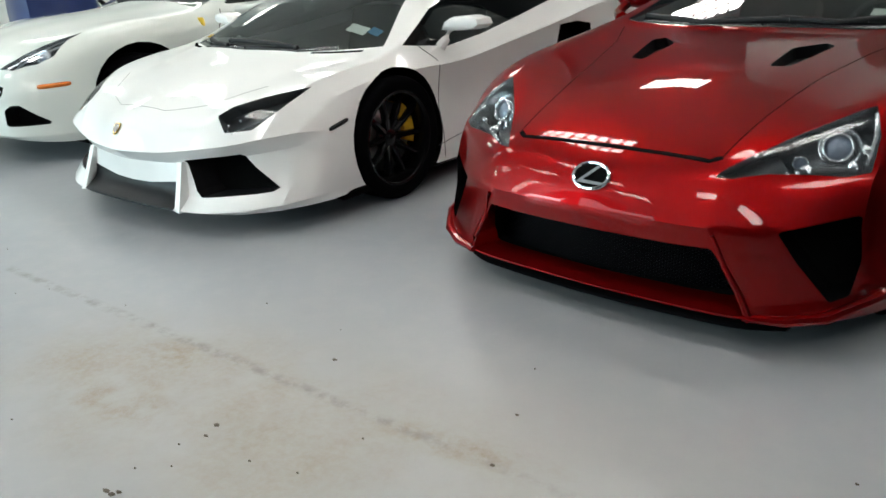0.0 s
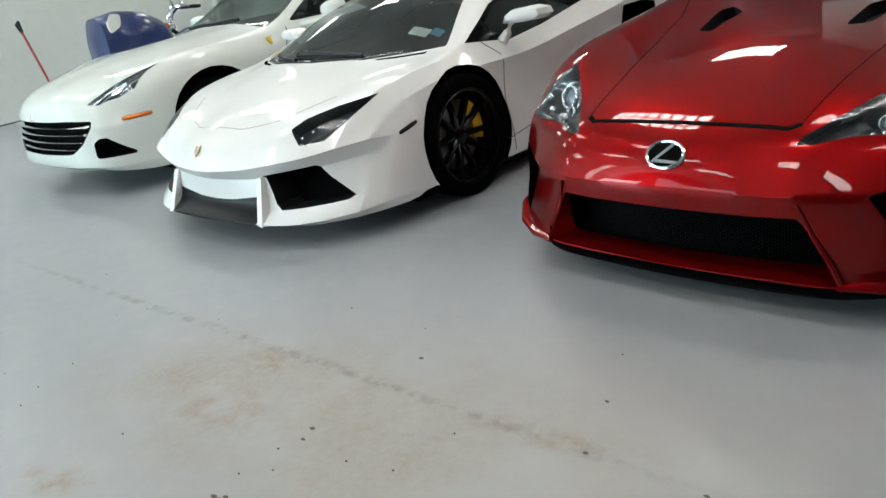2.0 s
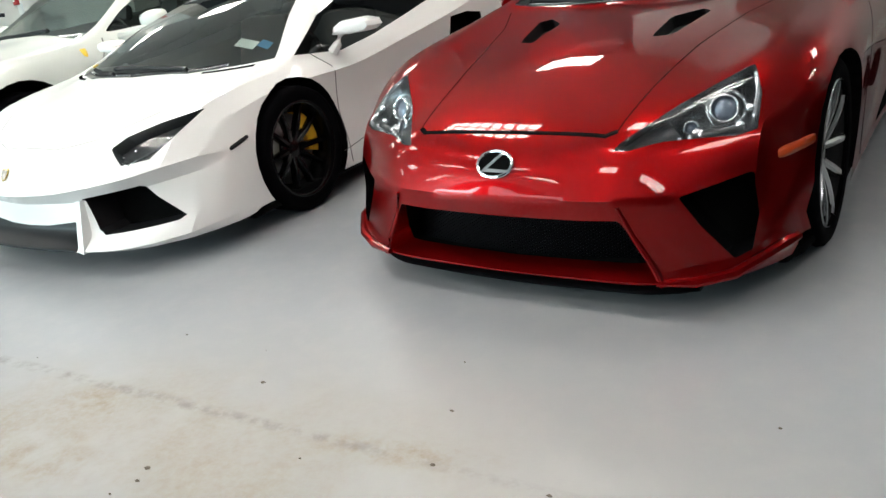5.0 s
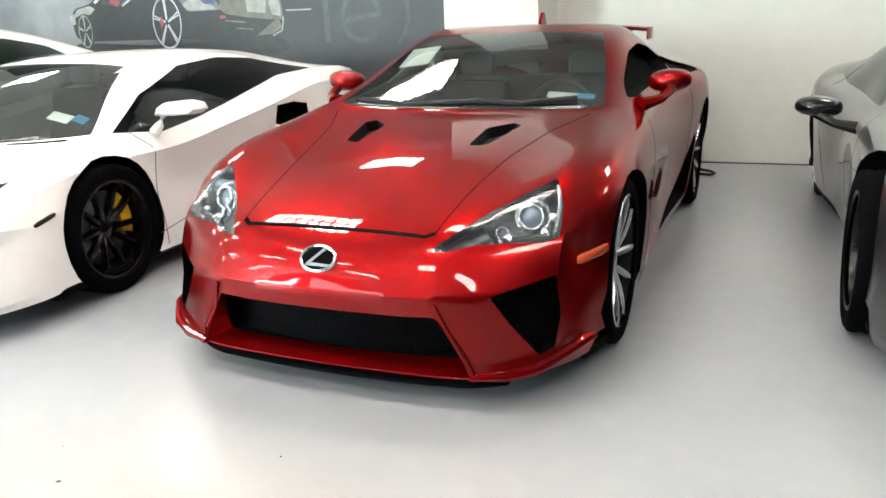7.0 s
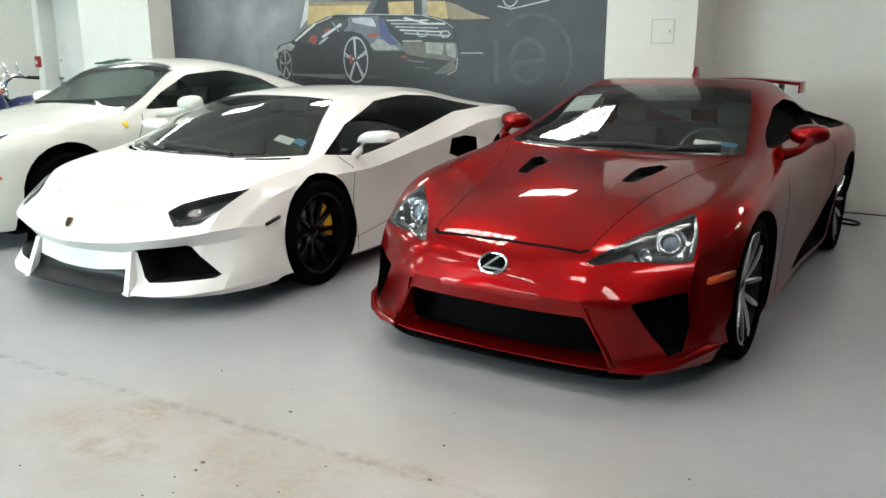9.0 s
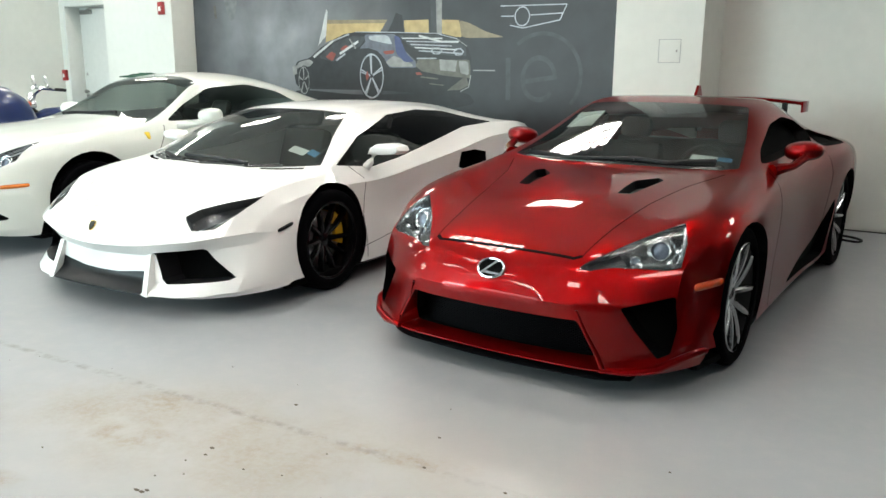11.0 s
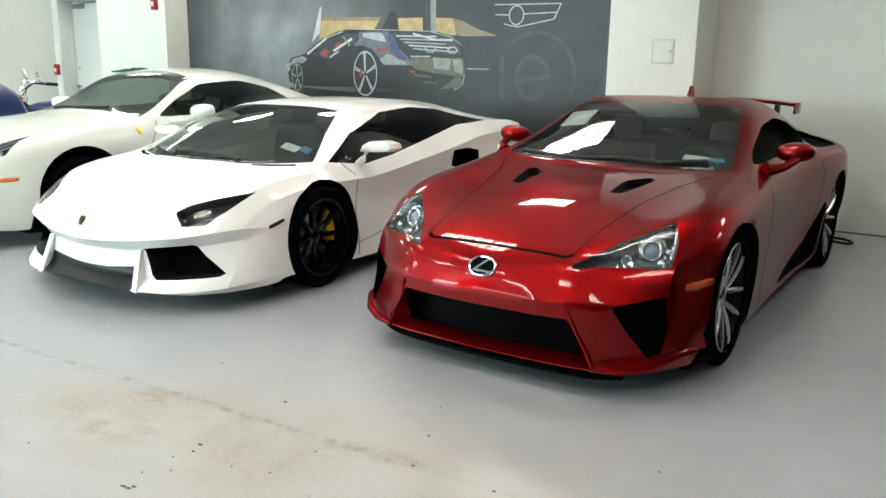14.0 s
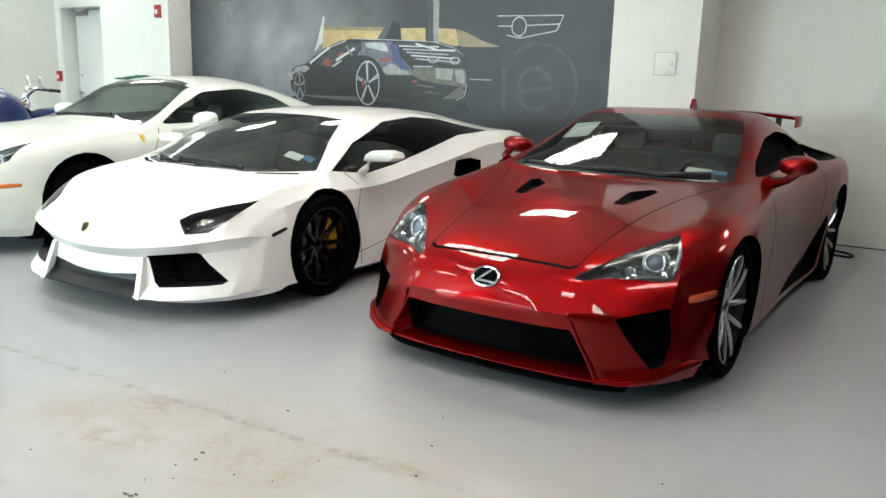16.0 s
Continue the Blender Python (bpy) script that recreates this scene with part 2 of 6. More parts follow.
def skin(lines, nu=8, nv=7, creases=(), breaks=(), smooth=3, edges=()):
    """The half body between flow lines (each a list of (s, x, y, z)), as a grid. creases: lines that stay sharp; breaks: stations that stay sharp; edges: (line, from, to), lines that stay sharp between two stations."""
    top = max(k[0] for k in lines[0])
    us = np.linspace(0, top, int(top) * nu + 1)
    curves = np.array([np.concatenate([hermite([k for k in c if a <= k[0] <= b], us[(us >= a) & ((us < b) | (b == top))]) for a, b in zip((0, *breaks), (*breaks, top))]) for c in lines])
    cuts = [0, *creases, len(lines) - 1]
    ghost = curves[1] * np.array([-1, 1, 1])
    rows = []
    for a, b in zip(cuts, cuts[1:]):
        idx = list(range(a, b + 1))
        vs = np.arange(a, b, 1 / nv) if b < len(lines) - 1 else np.arange(a, b + 1e-9, 1 / nv)
        block = np.empty((len(us), len(vs), 3))
        for k in range(len(us)):
            keys = [(j, *curves[j, k]) for j in idx]
            if a == 0:
                keys = [(-1, *ghost[k])] + keys
            block[k] = hermite(keys, vs)
        rows.append(block)
    g = np.concatenate(rows, axis=1)
    hold_v = {c * nv for c in creases}
    hold_u = {b * nu for b in breaks}
    for _ in range(smooth):
        q = g.copy()
        iu = [i for i in range(1, g.shape[0] - 1) if i not in hold_u]
        q[iu] = 0.5 * g[iu] + 0.25 * (g[[i - 1 for i in iu]] + g[[i + 1 for i in iu]])
        g2 = q.copy()
        iv = [j for j in range(1, g.shape[1] - 1) if j not in hold_v]
        g2[:, iv] = 0.5 * q[:, iv] + 0.25 * (q[:, [j - 1 for j in iv]] + q[:, [j + 1 for j in iv]])
        for c, a, b in edges:
            g2[a * nu : b * nu + 1, c * nv] = q[a * nu : b * nu + 1, c * nv]
        g = g2
    g[:, 0, 0] = 0
    return g


def grid_bm(g):
    bm = bmesh.new()
    vs = [[bm.verts.new(p) for p in row] for row in g]
    for i in range(len(vs) - 1):
        for j in range(len(vs[0]) - 1):
            bm.faces.new((vs[i][j], vs[i][j + 1], vs[i + 1][j + 1], vs[i + 1][j]))
    bm.faces.layers.int.new("zone")
    return bm


def inside(poly, a, b):
    n, odd = len(poly), False
    for i in range(n):
        (x1, y1), (x2, y2) = poly[i], poly[(i + 1) % n]
        if (y1 > b) != (y2 > b) and a < (x2 - x1) * (b - y1) / (y2 - y1) + x1:
            odd = not odd
    return odd


def rounded(poly, r=0.25, n=3):
    """A polygon with its corners cut to short arcs."""
    out = []
    for i, p in enumerate(poly):
        a, b, c = (Vector(poly[i - 1]), Vector(p), Vector(poly[(i + 1) % len(poly)]))
        s, e = b.lerp(a, r), b.lerp(c, r)
        for k in range(n + 1):
            t = k / n
            q = s * (1 - t) ** 2 + b * 2 * t * (1 - t) + e * t * t
            out.append((q.x, q.y))
    return out


def cut(bm, poly, axes, zone, keep):
    """Cuts an outline, drawn along one axis, into the skin and gives the faces inside it a zone. axes: the two axes of the outline, as in "xz"; keep(centre): which faces may be cut."""
    ia, ib = "xyz".index(axes[0]), "xyz".index(axes[1])
    lay = bm.faces.layers.int["zone"]
    amin, amax = min(p[0] for p in poly), max(p[0] for p in poly)
    bmin, bmax = min(p[1] for p in poly), max(p[1] for p in poly)

    def near(pad):
        out = []
        for f in bm.faces:
            if f[lay]:
                continue
            va = [v.co[ia] for v in f.verts]
            vb = [v.co[ib] for v in f.verts]
            if max(va) > amin - pad and min(va) < amax + pad and max(vb) > bmin - pad and min(vb) < bmax + pad and keep(f.calc_center_median()):
                out.append(f)
        return out

    for i in range(len(poly)):
        (a1, b1), (a2, b2) = poly[i], poly[(i + 1) % len(poly)]
        lo_a, hi_a, lo_b, hi_b = min(a1, a2) - 0.01, max(a1, a2) + 0.01, min(b1, b2) - 0.01, max(b1, b2) + 0.01
        no, co = [0, 0, 0], [0, 0, 0]
        no[ia], no[ib] = b2 - b1, -(a2 - a1)
        co[ia], co[ib] = a1, b1
        if Vector(no).length < 1e-6:
            continue
        fs = []
        for f in near(0.0):
            va = [v.co[ia] for v in f.verts]
            vb = [v.co[ib] for v in f.verts]
            if max(va) > lo_a and min(va) < hi_a and max(vb) > lo_b and min(vb) < hi_b:
                fs.append(f)
        geom = fs + list({e for f in fs for e in f.edges}) + list({v for f in fs for v in f.verts})
        if fs:
            bmesh.ops.bisect_plane(bm, geom=geom, dist=1e-5, plane_co=co, plane_no=Vector(no).normalized())
    for f in near(0.0):
        c = f.calc_center_median()
        if inside(poly, c[ia], c[ib]):
            f[lay] = zone


def zone_mesh(bm, zone):
    lay = bm.faces.layers.int["zone"]
    idx, v, f = {}, [], []
    for q in bm.faces:
        if q[lay] == zone:
            face = []
            for w in q.verts:
                if w.index not in idx:
                    idx[w.index] = len(v)
                    v.append(w.co.copy())
                face.append(idx[w.index])
            f.append(face)
    return v, f


def rim_edges(bm, zone):
    """The directed edges between a zone and the rest."""
    lay = bm.faces.layers.int["zone"]
    out = []
    for q in bm.faces:
        if q[lay] == zone:
            for lp in q.loops:
                other = [f for f in lp.edge.link_faces if f is not q]
                if (not other and abs(lp.edge.verts[0].co.x) + abs(lp.edge.verts[1].co.x) > 1e-4) or (other and other[0][lay] != zone):
                    out.append((lp.vert.co.copy(), lp.link_loop_next.vert.co.copy()))
    return out


def mirrored(v, f):
    return [(-p[0], p[1], p[2]) for p in v], [tuple(q)[::-1] for q in f]


def both(v, f):
    """A half mesh and its mirror image, joined along the middle."""
    n = len(v)
    mv, mf = mirrored(v, f)
    remap, out = {}, list(v)
    for i, p in enumerate(mv):
        if abs(p[0]) < 1e-5:
            remap[i] = i
        else:
            remap[i] = len(out)
            out.append(p)
    return out, list(f) + [tuple(remap[i] for i in q) for q in mf]


def pocket(bm, zone, push):
    """The walls and the floor of a recess, where the zone is pushed in by a vector."""
    push = Vector(push)
    wv, wf = [], []
    for a, b in rim_edges(bm, zone):
        n = len(wv)
        wv += [a, b, b + push, a + push]
        wf.append((n, n + 1, n + 2, n + 3))
    v, f = zone_mesh(bm, zone)
    return (wv, wf), ([p + push for p in v], f)


def sloped_walls(bm, zone, start, end):
    """The walls of a recess whose rim goes from start(p) to end(p)."""
    v, f = [], []
    for a, b in rim_edges(bm, zone):
        n = len(v)
        v += [start(a), start(b), end(b), end(a)]
        f.append((n, n + 1, n + 2, n + 3))
    return v, f


def open_below(walls, z):
    """Leave out the strip that would close a wheel arch towards the floor."""
    v, f = walls
    return v, [q for q in f if max(v[i][2] for i in q) > z]


def sided(name, v, f, mat, parent, label="", smooth=True):
    """Two parts, one on each side of the car."""
    a = mesh_object(name, v, f, mat, parent, label, smooth)
    b = mesh_object(name, *mirrored(v, f), mat, parent, label, smooth)
    return a, b


def joined(*meshes):
    v, f = [], []
    for a, b in meshes:
        n = len(v)
        v += list(a)
        f += [tuple(i + n for i in q) for q in b]
    return v, f


# ---- the room ----
WALL_PAINT = material("wall_paint", (0.66, 0.67, 0.63), 0.75, vary=0.04, scale=2.5, bump=0.12, bump_scale=70)
CEILING_PAINT = material("grey_ceiling", (0.62, 0.625, 0.61), 0.85, vary=0.04, scale=5, bump=0.2, bump_scale=120)
DOOR_PAINT = material("door_paint", (0.60, 0.61, 0.585), 0.5, vary=0.05, scale=4)
FRAME_GREY = material("frame_paint", (0.5, 0.51, 0.5), 0.5, vary=0.06, scale=5)
TUBE = material("fluorescent", (1.0, 0.965, 0.89), 0.5, emit=31.0)
# walls out of view, dark so that the cars' right sides reflect little light
DARK_WALL = material("unseen_dark_wall", (0.06, 0.061, 0.064), 0.7, vary=0.06, scale=2.5, bump=0.12, bump_scale=70)
HEIGHT = 3.5


def floor_material():
    """Grey coated concrete: faint blotches, a dusty beige patch, hairline wear and specks."""
    m = material("coated_concrete", (0.30, 0.31, 0.325), 0.30, spec=0.55)
    n, l = m.node_tree.nodes, m.node_tree.links
    b = n["Principled BSDF"]
    co = n.new("ShaderNodeTexCoord")

    def noise_at(scale, detail, rough=0.55):
        t = n.new("ShaderNodeTexNoise")
        t.inputs["Scale"].default_value, t.inputs["Detail"].default_value, t.inputs["Roughness"].default_value = scale, detail, rough
        l.new(co.outputs["Object"], t.inputs["Vector"])
        return t.outputs["Fac"]

    def ramp(src, a, b_, lo, hi):
        r = n.new("ShaderNodeMapRange")
        for key, value in (("From Min", a), ("From Max", b_), ("To Min", lo), ("To Max", hi)):
            r.inputs[key].default_value = value
        l.new(src, r.inputs["Value"])
        return r.outputs[0]

    def math_node(op, a, c):
        q = n.new("ShaderNodeMath")
        q.operation = op
        for i, s in enumerate((a, c)):
            if isinstance(s, (int, float)):
                q.inputs[i].default_value = s
            else:
                l.new(s, q.inputs[i])
        return q.outputs[0]

    def blend(fac, one, two):
        q = n.new("ShaderNodeMix")
        q.data_type = "RGBA"
        l.new(fac, q.inputs["Factor"])
        for i, s in ((6, one), (7, two)):
            if isinstance(s, tuple):
                q.inputs[i].default_value = (*s, 1)
            else:
                l.new(s, q.inputs[i])
        return q.outputs[2]

    def band(cx, cy, angle, length, width):
        """An oblong patch on the floor, 1 in its middle and 0 outside."""
        mp = n.new("ShaderNodeMapping")
        mp.vector_type = "TEXTURE"
        mp.inputs["Location"].default_value, mp.inputs["Rotation"].default_value, mp.inputs["Scale"].default_value = (cx, cy, 0), (0, 0, radians(angle)), (length, width, 1)
        l.new(co.outputs["Object"], mp.inputs["Vector"])
        g = n.new("ShaderNodeVectorMath")
        g.operation = "LENGTH"
        l.new(mp.outputs[0], g.inputs[0])
        return ramp(g.outputs["Value"], 0.35, 1.0, 1.0, 0.0)

    base = blend(ramp(noise_at(0.6, 4), 0.3, 0.7, 0.0, 1.0), (0.295, 0.312, 0.335), (0.36, 0.368, 0.382))
    base = blend(ramp(noise_at(9, 6), 0.45, 0.75, 0.0, 0.35), base, (0.41, 0.405, 0.395))
    warm = band(*WARM_PATCH)
    base = blend(math_node("MULTIPLY", warm, 0.55), base, (0.385, 0.362, 0.33))
    spread = math_node("MULTIPLY", band(*DUST_PATCH), ramp(noise_at(2.6, 9, 0.62), 0.38, 0.66, 0.0, 0.9))
    stains = None
    for k, spot in enumerate(STAINS):
        one = math_node("MULTIPLY", band(*spot), ramp(noise_at(6.0 + k, 9, 0.65), 0.36, 0.60, 0.0, 1.0))
        stains = one if stains is None else math_node("MAXIMUM", stains, one)
    dust = math_node("MULTIPLY", math_node("MAXIMUM", spread, stains), ramp(noise_at(38, 6, 0.7), 0.30, 0.62, 0.35, 1.0))
    base = blend(math_node("MULTIPLY", dust, 0.9), base, (0.28, 0.225, 0.15))
    seam = math_node("MULTIPLY", band(*WORN_SEAM), ramp(noise_at(11, 9, 0.7), 0.44, 0.60, 0.0, 1.0))
    base = blend(math_node("MULTIPLY", seam, 0.6), base, (0.15, 0.138, 0.115))
    l.new(base, b.inputs["Base Color"])
    l.new(math_node("ADD", ramp(noise_at(1.1, 4), 0.15, 0.85, 0.288, 0.335), math_node("MULTIPLY", dust, 0.22)), b.inputs["Roughness"])
    bp = n.new("ShaderNodeBump")
    bp.inputs["Strength"].default_value, bp.inputs["Distance"].default_value = 0.08, 0.004
    l.new(noise_at(22, 5), bp.inputs["Height"]), l.new(bp.outputs[0], b.inputs["Normal"])
    return m


DUST_PATCH = (-0.62, -2.02, 10.0, 1.35, 0.52)  # x, y, turn, half length, half width
WORN_SEAM = (-1.45, -1.875, 3.8, 2.9, 0.032)
WARM_PATCH = (0.0, -1.95, 12.0, 1.9, 0.95)
STAINS = ((-0.96, -1.92, 22.0, 0.36, 0.17), (-0.86, -2.22, 12.0, 0.40, 0.13), (-0.98, -2.72, 20.0, 0.20, 0.08), (0.12, -1.76, 12.0, 0.42, 0.09))
FLOOR = floor_material()


def slab(name, dims, mat, label, category):
    bm = bmesh.new()
    box(bm, *dims)
    return tagged(part(name, bm, mat), label, category, kind="structure")


slab("floor", (-11.2, 7.5, -10.2, 5.6, -0.2, 0.0), FLOOR, "grey coated concrete showroom floor with dusty scuffed patch", "floor")
slab("ceiling", (-11.2, 7.5, -10.2, 5.6, HEIGHT, HEIGHT + 0.2), CEILING_PAINT, "flat grey-painted showroom ceiling", "ceiling")
slab("wall_west", (-10.95, -10.75, -10.0, 5.4, 0.0, HEIGHT), WALL_PAINT, "plain off-white painted side wall", "wall")
slab("wall_east", (7.0, 7.2, -10.0, 5.4, 0.0, HEIGHT), DARK_WALL, "unseen side wall, darkened to keep the cars' reflections dark", "wall")


# back wall: a door bay, a pillar, the mural bay, a second pillar and a plain bay
def wall_with_hole(name, x0, x1, y0, y1, hole, label):
    bm = bmesh.new()
    a, b, top = hole
    box(bm, x0, a, y0, y1, 0, HEIGHT), box(bm, b, x1, y0, y1, 0, HEIGHT), box(bm, a, b, y0, y1, top, HEIGHT)
    return tagged(part(name, bm, WALL_PAINT), label, "wall", kind="structure")


DOOR_X0, DOOR_X1, DOOR_Y, DOOR_TOP = -10.62, -9.42, 3.62, 2.40
wall_with_hole("wall_north_door", -10.75, -9.215, DOOR_Y, DOOR_Y + 0.35, (DOOR_X0, DOOR_X1, DOOR_TOP), "off-white painted wall with a doorway")
slab("pillar_west", (-9.215, -7.67, 3.40, 4.2, 0.0, HEIGHT), WALL_PAINT, "wide off-white painted wall pier", "pillar")
slab("wall_north_mural", (-7.67, -1.22, 3.78, 4.2, 0.0, HEIGHT), WALL_PAINT, "painted wall bay behind the mural", "wall")
slab("pillar_east", (-1.22, -0.39, 3.45, 4.2, 0.0, HEIGHT), WALL_PAINT, "off-white painted wall pillar beside the mural", "pillar")
bm = bmesh.new()
box(bm, -0.39, 7.1, 0.0, 0.25, 0, HEIGHT)
bmesh.ops.transform(bm, verts=bm.verts[:], matrix=pose(0, 4.10, 0, 0, 0, 3.0))
tagged(part("wall_north_plain", bm, WALL_PAINT), "plain off-white painted back wall", "wall", kind="structure")

# the front of the showroom, behind the camera: piers, sill and glazing
GLAZE = glass("shopfront_glass", (0.92, 0.95, 0.95), 0.01)
WINDOW_X = [(-10.3, -6.6), (-6.0, -2.4)]
SILL, HEAD = 0.5, 3.0
bm = bmesh.new()
edges_x = [-10.75] + [x for w in WINDOW_X for x in w] + [7.0]
for x0, x1 in zip(edges_x[::2], edges_x[1::2]):
    box(bm, x0, x1, -10.0, -9.75, 0, HEIGHT)
for x0, x1 in WINDOW_X:
    box(bm, x0, x1, -10.0, -9.75, 0, SILL), box(bm, x0, x1, -10.0, -9.75, HEAD, HEIGHT)
tagged(part("wall_south", bm, DARK_WALL), "unseen front wall, darkened for reflections, with wide window openings", "wall", kind="structure")
for i, (x0, x1) in enumerate(WINDOW_X):
    win = empty("window_%d" % (i + 1), pose((x0 + x1) / 2, -9.88, SILL), "wide aluminium-framed shop window with clear glass", "window", "shop windows", "structure")
    w, h = (x1 - x0) / 2, HEAD - SILL
    for name, d in (("window_frame", (-w, -w + 0.06, -0.05, 0.05, 0, h)), ("window_frame", (w - 0.06, w, -0.05, 0.05, 0, h)), ("window_frame", (-w + 0.06, w - 0.06, -0.05, 0.05, 0, 0.06)), ("window_frame", (-w + 0.06, w - 0.06, -0.05, 0.05, h - 0.06, h)), ("window_frame", (-0.03, 0.03, -0.05, 0.05, 0.06, h - 0.06))):
        box_part(name, d, FRAME_GREY, win)
    for s in (-1, 1):
        pane = box_part("pane", (min(s * 0.03, s * (w - 0.06)), max(s * 0.03, s * (w - 0.06)), -0.004, 0.004, 0.06, h - 0.06), GLAZE, win, bevel=0)
        pane.visible_shadow = False
    area_lamp("daylight", look(((x0 + x1) / 2, -9.7, (SILL + HEAD) / 2), ((x0 + x1) / 2, 0, (SILL + HEAD) / 2 - 0.8)), 2 * w - 0.1, h - 0.1, WINDOW_WATTS[i], (0.70, 0.94, 0.97))


# recessed ceiling troffers
def troffer(m):
    lamp = empty("ceiling_light", m, "recessed white fluorescent ceiling troffer, lit", "ceiling light", "ceiling troffers")
    bm = bmesh.new()
    for d in ((-0.42, -0.39, -0.30, 0.30, -0.05, 0.0), (0.39, 0.42, -0.30, 0.30, -0.05, 0.0), (-0.39, 0.39, -0.30, -0.27, -0.05, 0.0), (-0.39, 0.39, 0.27, 0.30, -0.05, 0.0)):
        box(bm, *d)
    part("frame", bm, FRAME_GREY, lamp)
    for k in range(3):
        v, f = turned([(0.0, -0.385), (0.06, -0.385), (0.06, 0.385), (0.0, 0.385)], 12, "x")
        mesh_object("tube", [(x, y + (k - 1) * 0.18, z * 0.5 - 0.035) for x, y, z in v], f, TUBE, lamp)
    for k in range(7):
        box_part("louvre", ((k - 3) * 0.10 - 0.009, (k - 3) * 0.10 + 0.009, -0.268, 0.268, -0.075, -0.002), FRAME_GREY, lamp, bevel=0)
    return lamp


first = None
for x in TROFFER_X:
    for y in TROFFER_Y:
        if (2 < x < 4 and 0 < y < 2) or (-1 < x < 2 and y > 2) or (x > 4 and y < 1) or (x > 2 and y < -6):
            continue
        m = pose(x, y, HEIGHT)
        if first is None:
            first = troffer(m)
        else:
            copy_thing(first, m)


# ---- wheels ----
def wheel(name, parent, m, tyre_r, rim_r, width, rim_mat, spokes, style, caliper_mat, label):
    """A wheel on the +x side, at its hub: tyre, rim barrel, spokes, brake disc and caliper. +x looks outwards."""
    hub = new(name)
    hub.parent, hub.matrix_basis = parent, m
    tagged(hub, label)
    w = width / 2
    prof = [(rim_r - 0.012, -w * 0.86), (rim_r + 0.01, -w * 0.96), (tyre_r * 0.93, -w * 1.0), (tyre_r * 0.985, -w * 0.88), (tyre_r, -w * 0.7)]
    prof += [(tyre_r - 0.006, -w * 0.36), (tyre_r, -w * 0.33), (tyre_r, -w * 0.03), (tyre_r - 0.006, 0.0), (tyre_r, w * 0.03), (tyre_r, w * 0.33), (tyre_r - 0.006, w * 0.36)]
    prof += [(tyre_r, w * 0.7), (tyre_r * 0.985, w * 0.88), (tyre_r * 0.93, w * 1.0), (rim_r + 0.01, w * 0.96), (rim_r - 0.012, w * 0.86)]
    mesh_object("tyre", *turned(prof, 64), TYRE, hub)
    barrel = [(rim_r * 0.86, -w * 0.9), (rim_r * 0.93, -w * 0.9), (rim_r * 0.9, w * 0.3), (rim_r * 0.955, w * 0.78), (rim_r, w * 0.86), (rim_r + 0.006, w * 0.93), (rim_r - 0.004, w * 0.97), (rim_r * 0.945, w * 0.9), (rim_r * 0.88, w * 0.3), (rim_r * 0.84, -w * 0.9)]
    mesh_object("rim", *turned(barrel[3:8] if style == "twin" else barrel[4:7], 64), rim_mat, hub)
    # split wheel: the barrel is black for the shade behind the spokes
    mesh_object("barrel", *turned(barrel[:4] if style == "twin" else barrel[:5], 64), TRIM if style == "split" else rim_mat, hub)
    # spokes: twin bars from hub to rim, dished inwards
    face = w * (0.72 if style == "twin" else 0.93)
    for k in range(spokes):
        bm = bmesh.new()
        for side in (-1, 1):
            n = 6
            rings = []
            for i in range(n):
                t = i / (n - 1)
                r = rim_r * (0.16 + (0.80 if style == "twin" else 0.83) * t)
                spread = side * ((0.012 if style == "twin" else 0.022) + (0.20 / spokes + 0.018 if style == "twin" else 0.052) * t**0.9)
                half = (0.018 - 0.005 * t) if style == "twin" else 0.0165
                x = face - 0.045 * (1 - t) ** 2 - (0.02 if style == "twin" else 0.006) * t
                rings.append([bm.verts.new((x + dx, spread + dy, r)) for dx, dy in ((-0.035, -half), (-0.006, -half), (0.004, -half * 0.5), (0.004, half * 0.5), (-0.006, half), (-0.035, half))])
            for a, b in zip(rings, rings[1:]):
                for q in range(6):
                    bm.faces.new((a[q], a[(q + 1) % 6], b[(q + 1) % 6], b[q]))
            bm.faces.new(rings[0][::-1]), bm.faces.new(rings[-1])
        bmesh.ops.transform(bm, verts=bm.verts[:], matrix=Matrix.Rotation(2 * math.pi * (k + 0.5) / spokes, 4, "X"))
        part("spoke", bm, rim_mat, hub, smooth=True)
    mesh_object("hub_cap", *turned([(0.0, face - 0.03), (0.034, face - 0.032), (0.05, face - 0.045), (0.075, face - 0.05), (0.09, face - 0.075)], 32), rim_mat, hub)
    # the split wheel's disc is near-black too, shade put into its colour
    mesh_object("brake_disc", *turned([(0.07, 0.0), (rim_r * 0.74, 0.0), (rim_r * 0.74, -0.03), (0.07, -0.03)], 48), STEEL if style == "twin" else CAVITY, hub)
    bm = bmesh.new()
    n = 9
    outer = []
    for i in range(n):
        a = radians(-38 + 76 * i / (n - 1))
        outer.append([bm.verts.new((x, r * math.cos(a), r * math.sin(a) + 0.0)) for x, r in ((0.03, rim_r * 0.5), (0.03, rim_r * 0.80), (-0.06, rim_r * 0.80), (-0.06, rim_r * 0.5))])
    for a, b in zip(outer, outer[1:]):
        for q in range(4):
            bm.faces.new((a[q], a[(q + 1) % 4], b[(q + 1) % 4], b[q]))
    bm.faces.new(outer[0][::-1]), bm.faces.new(outer[-1])
    bmesh.ops.transform(bm, verts=bm.verts[:], matrix=Matrix.Rotation(radians(20), 4, "X"))
    part("brake_caliper", bm, caliper_mat, hub, smooth=True)
    return hub


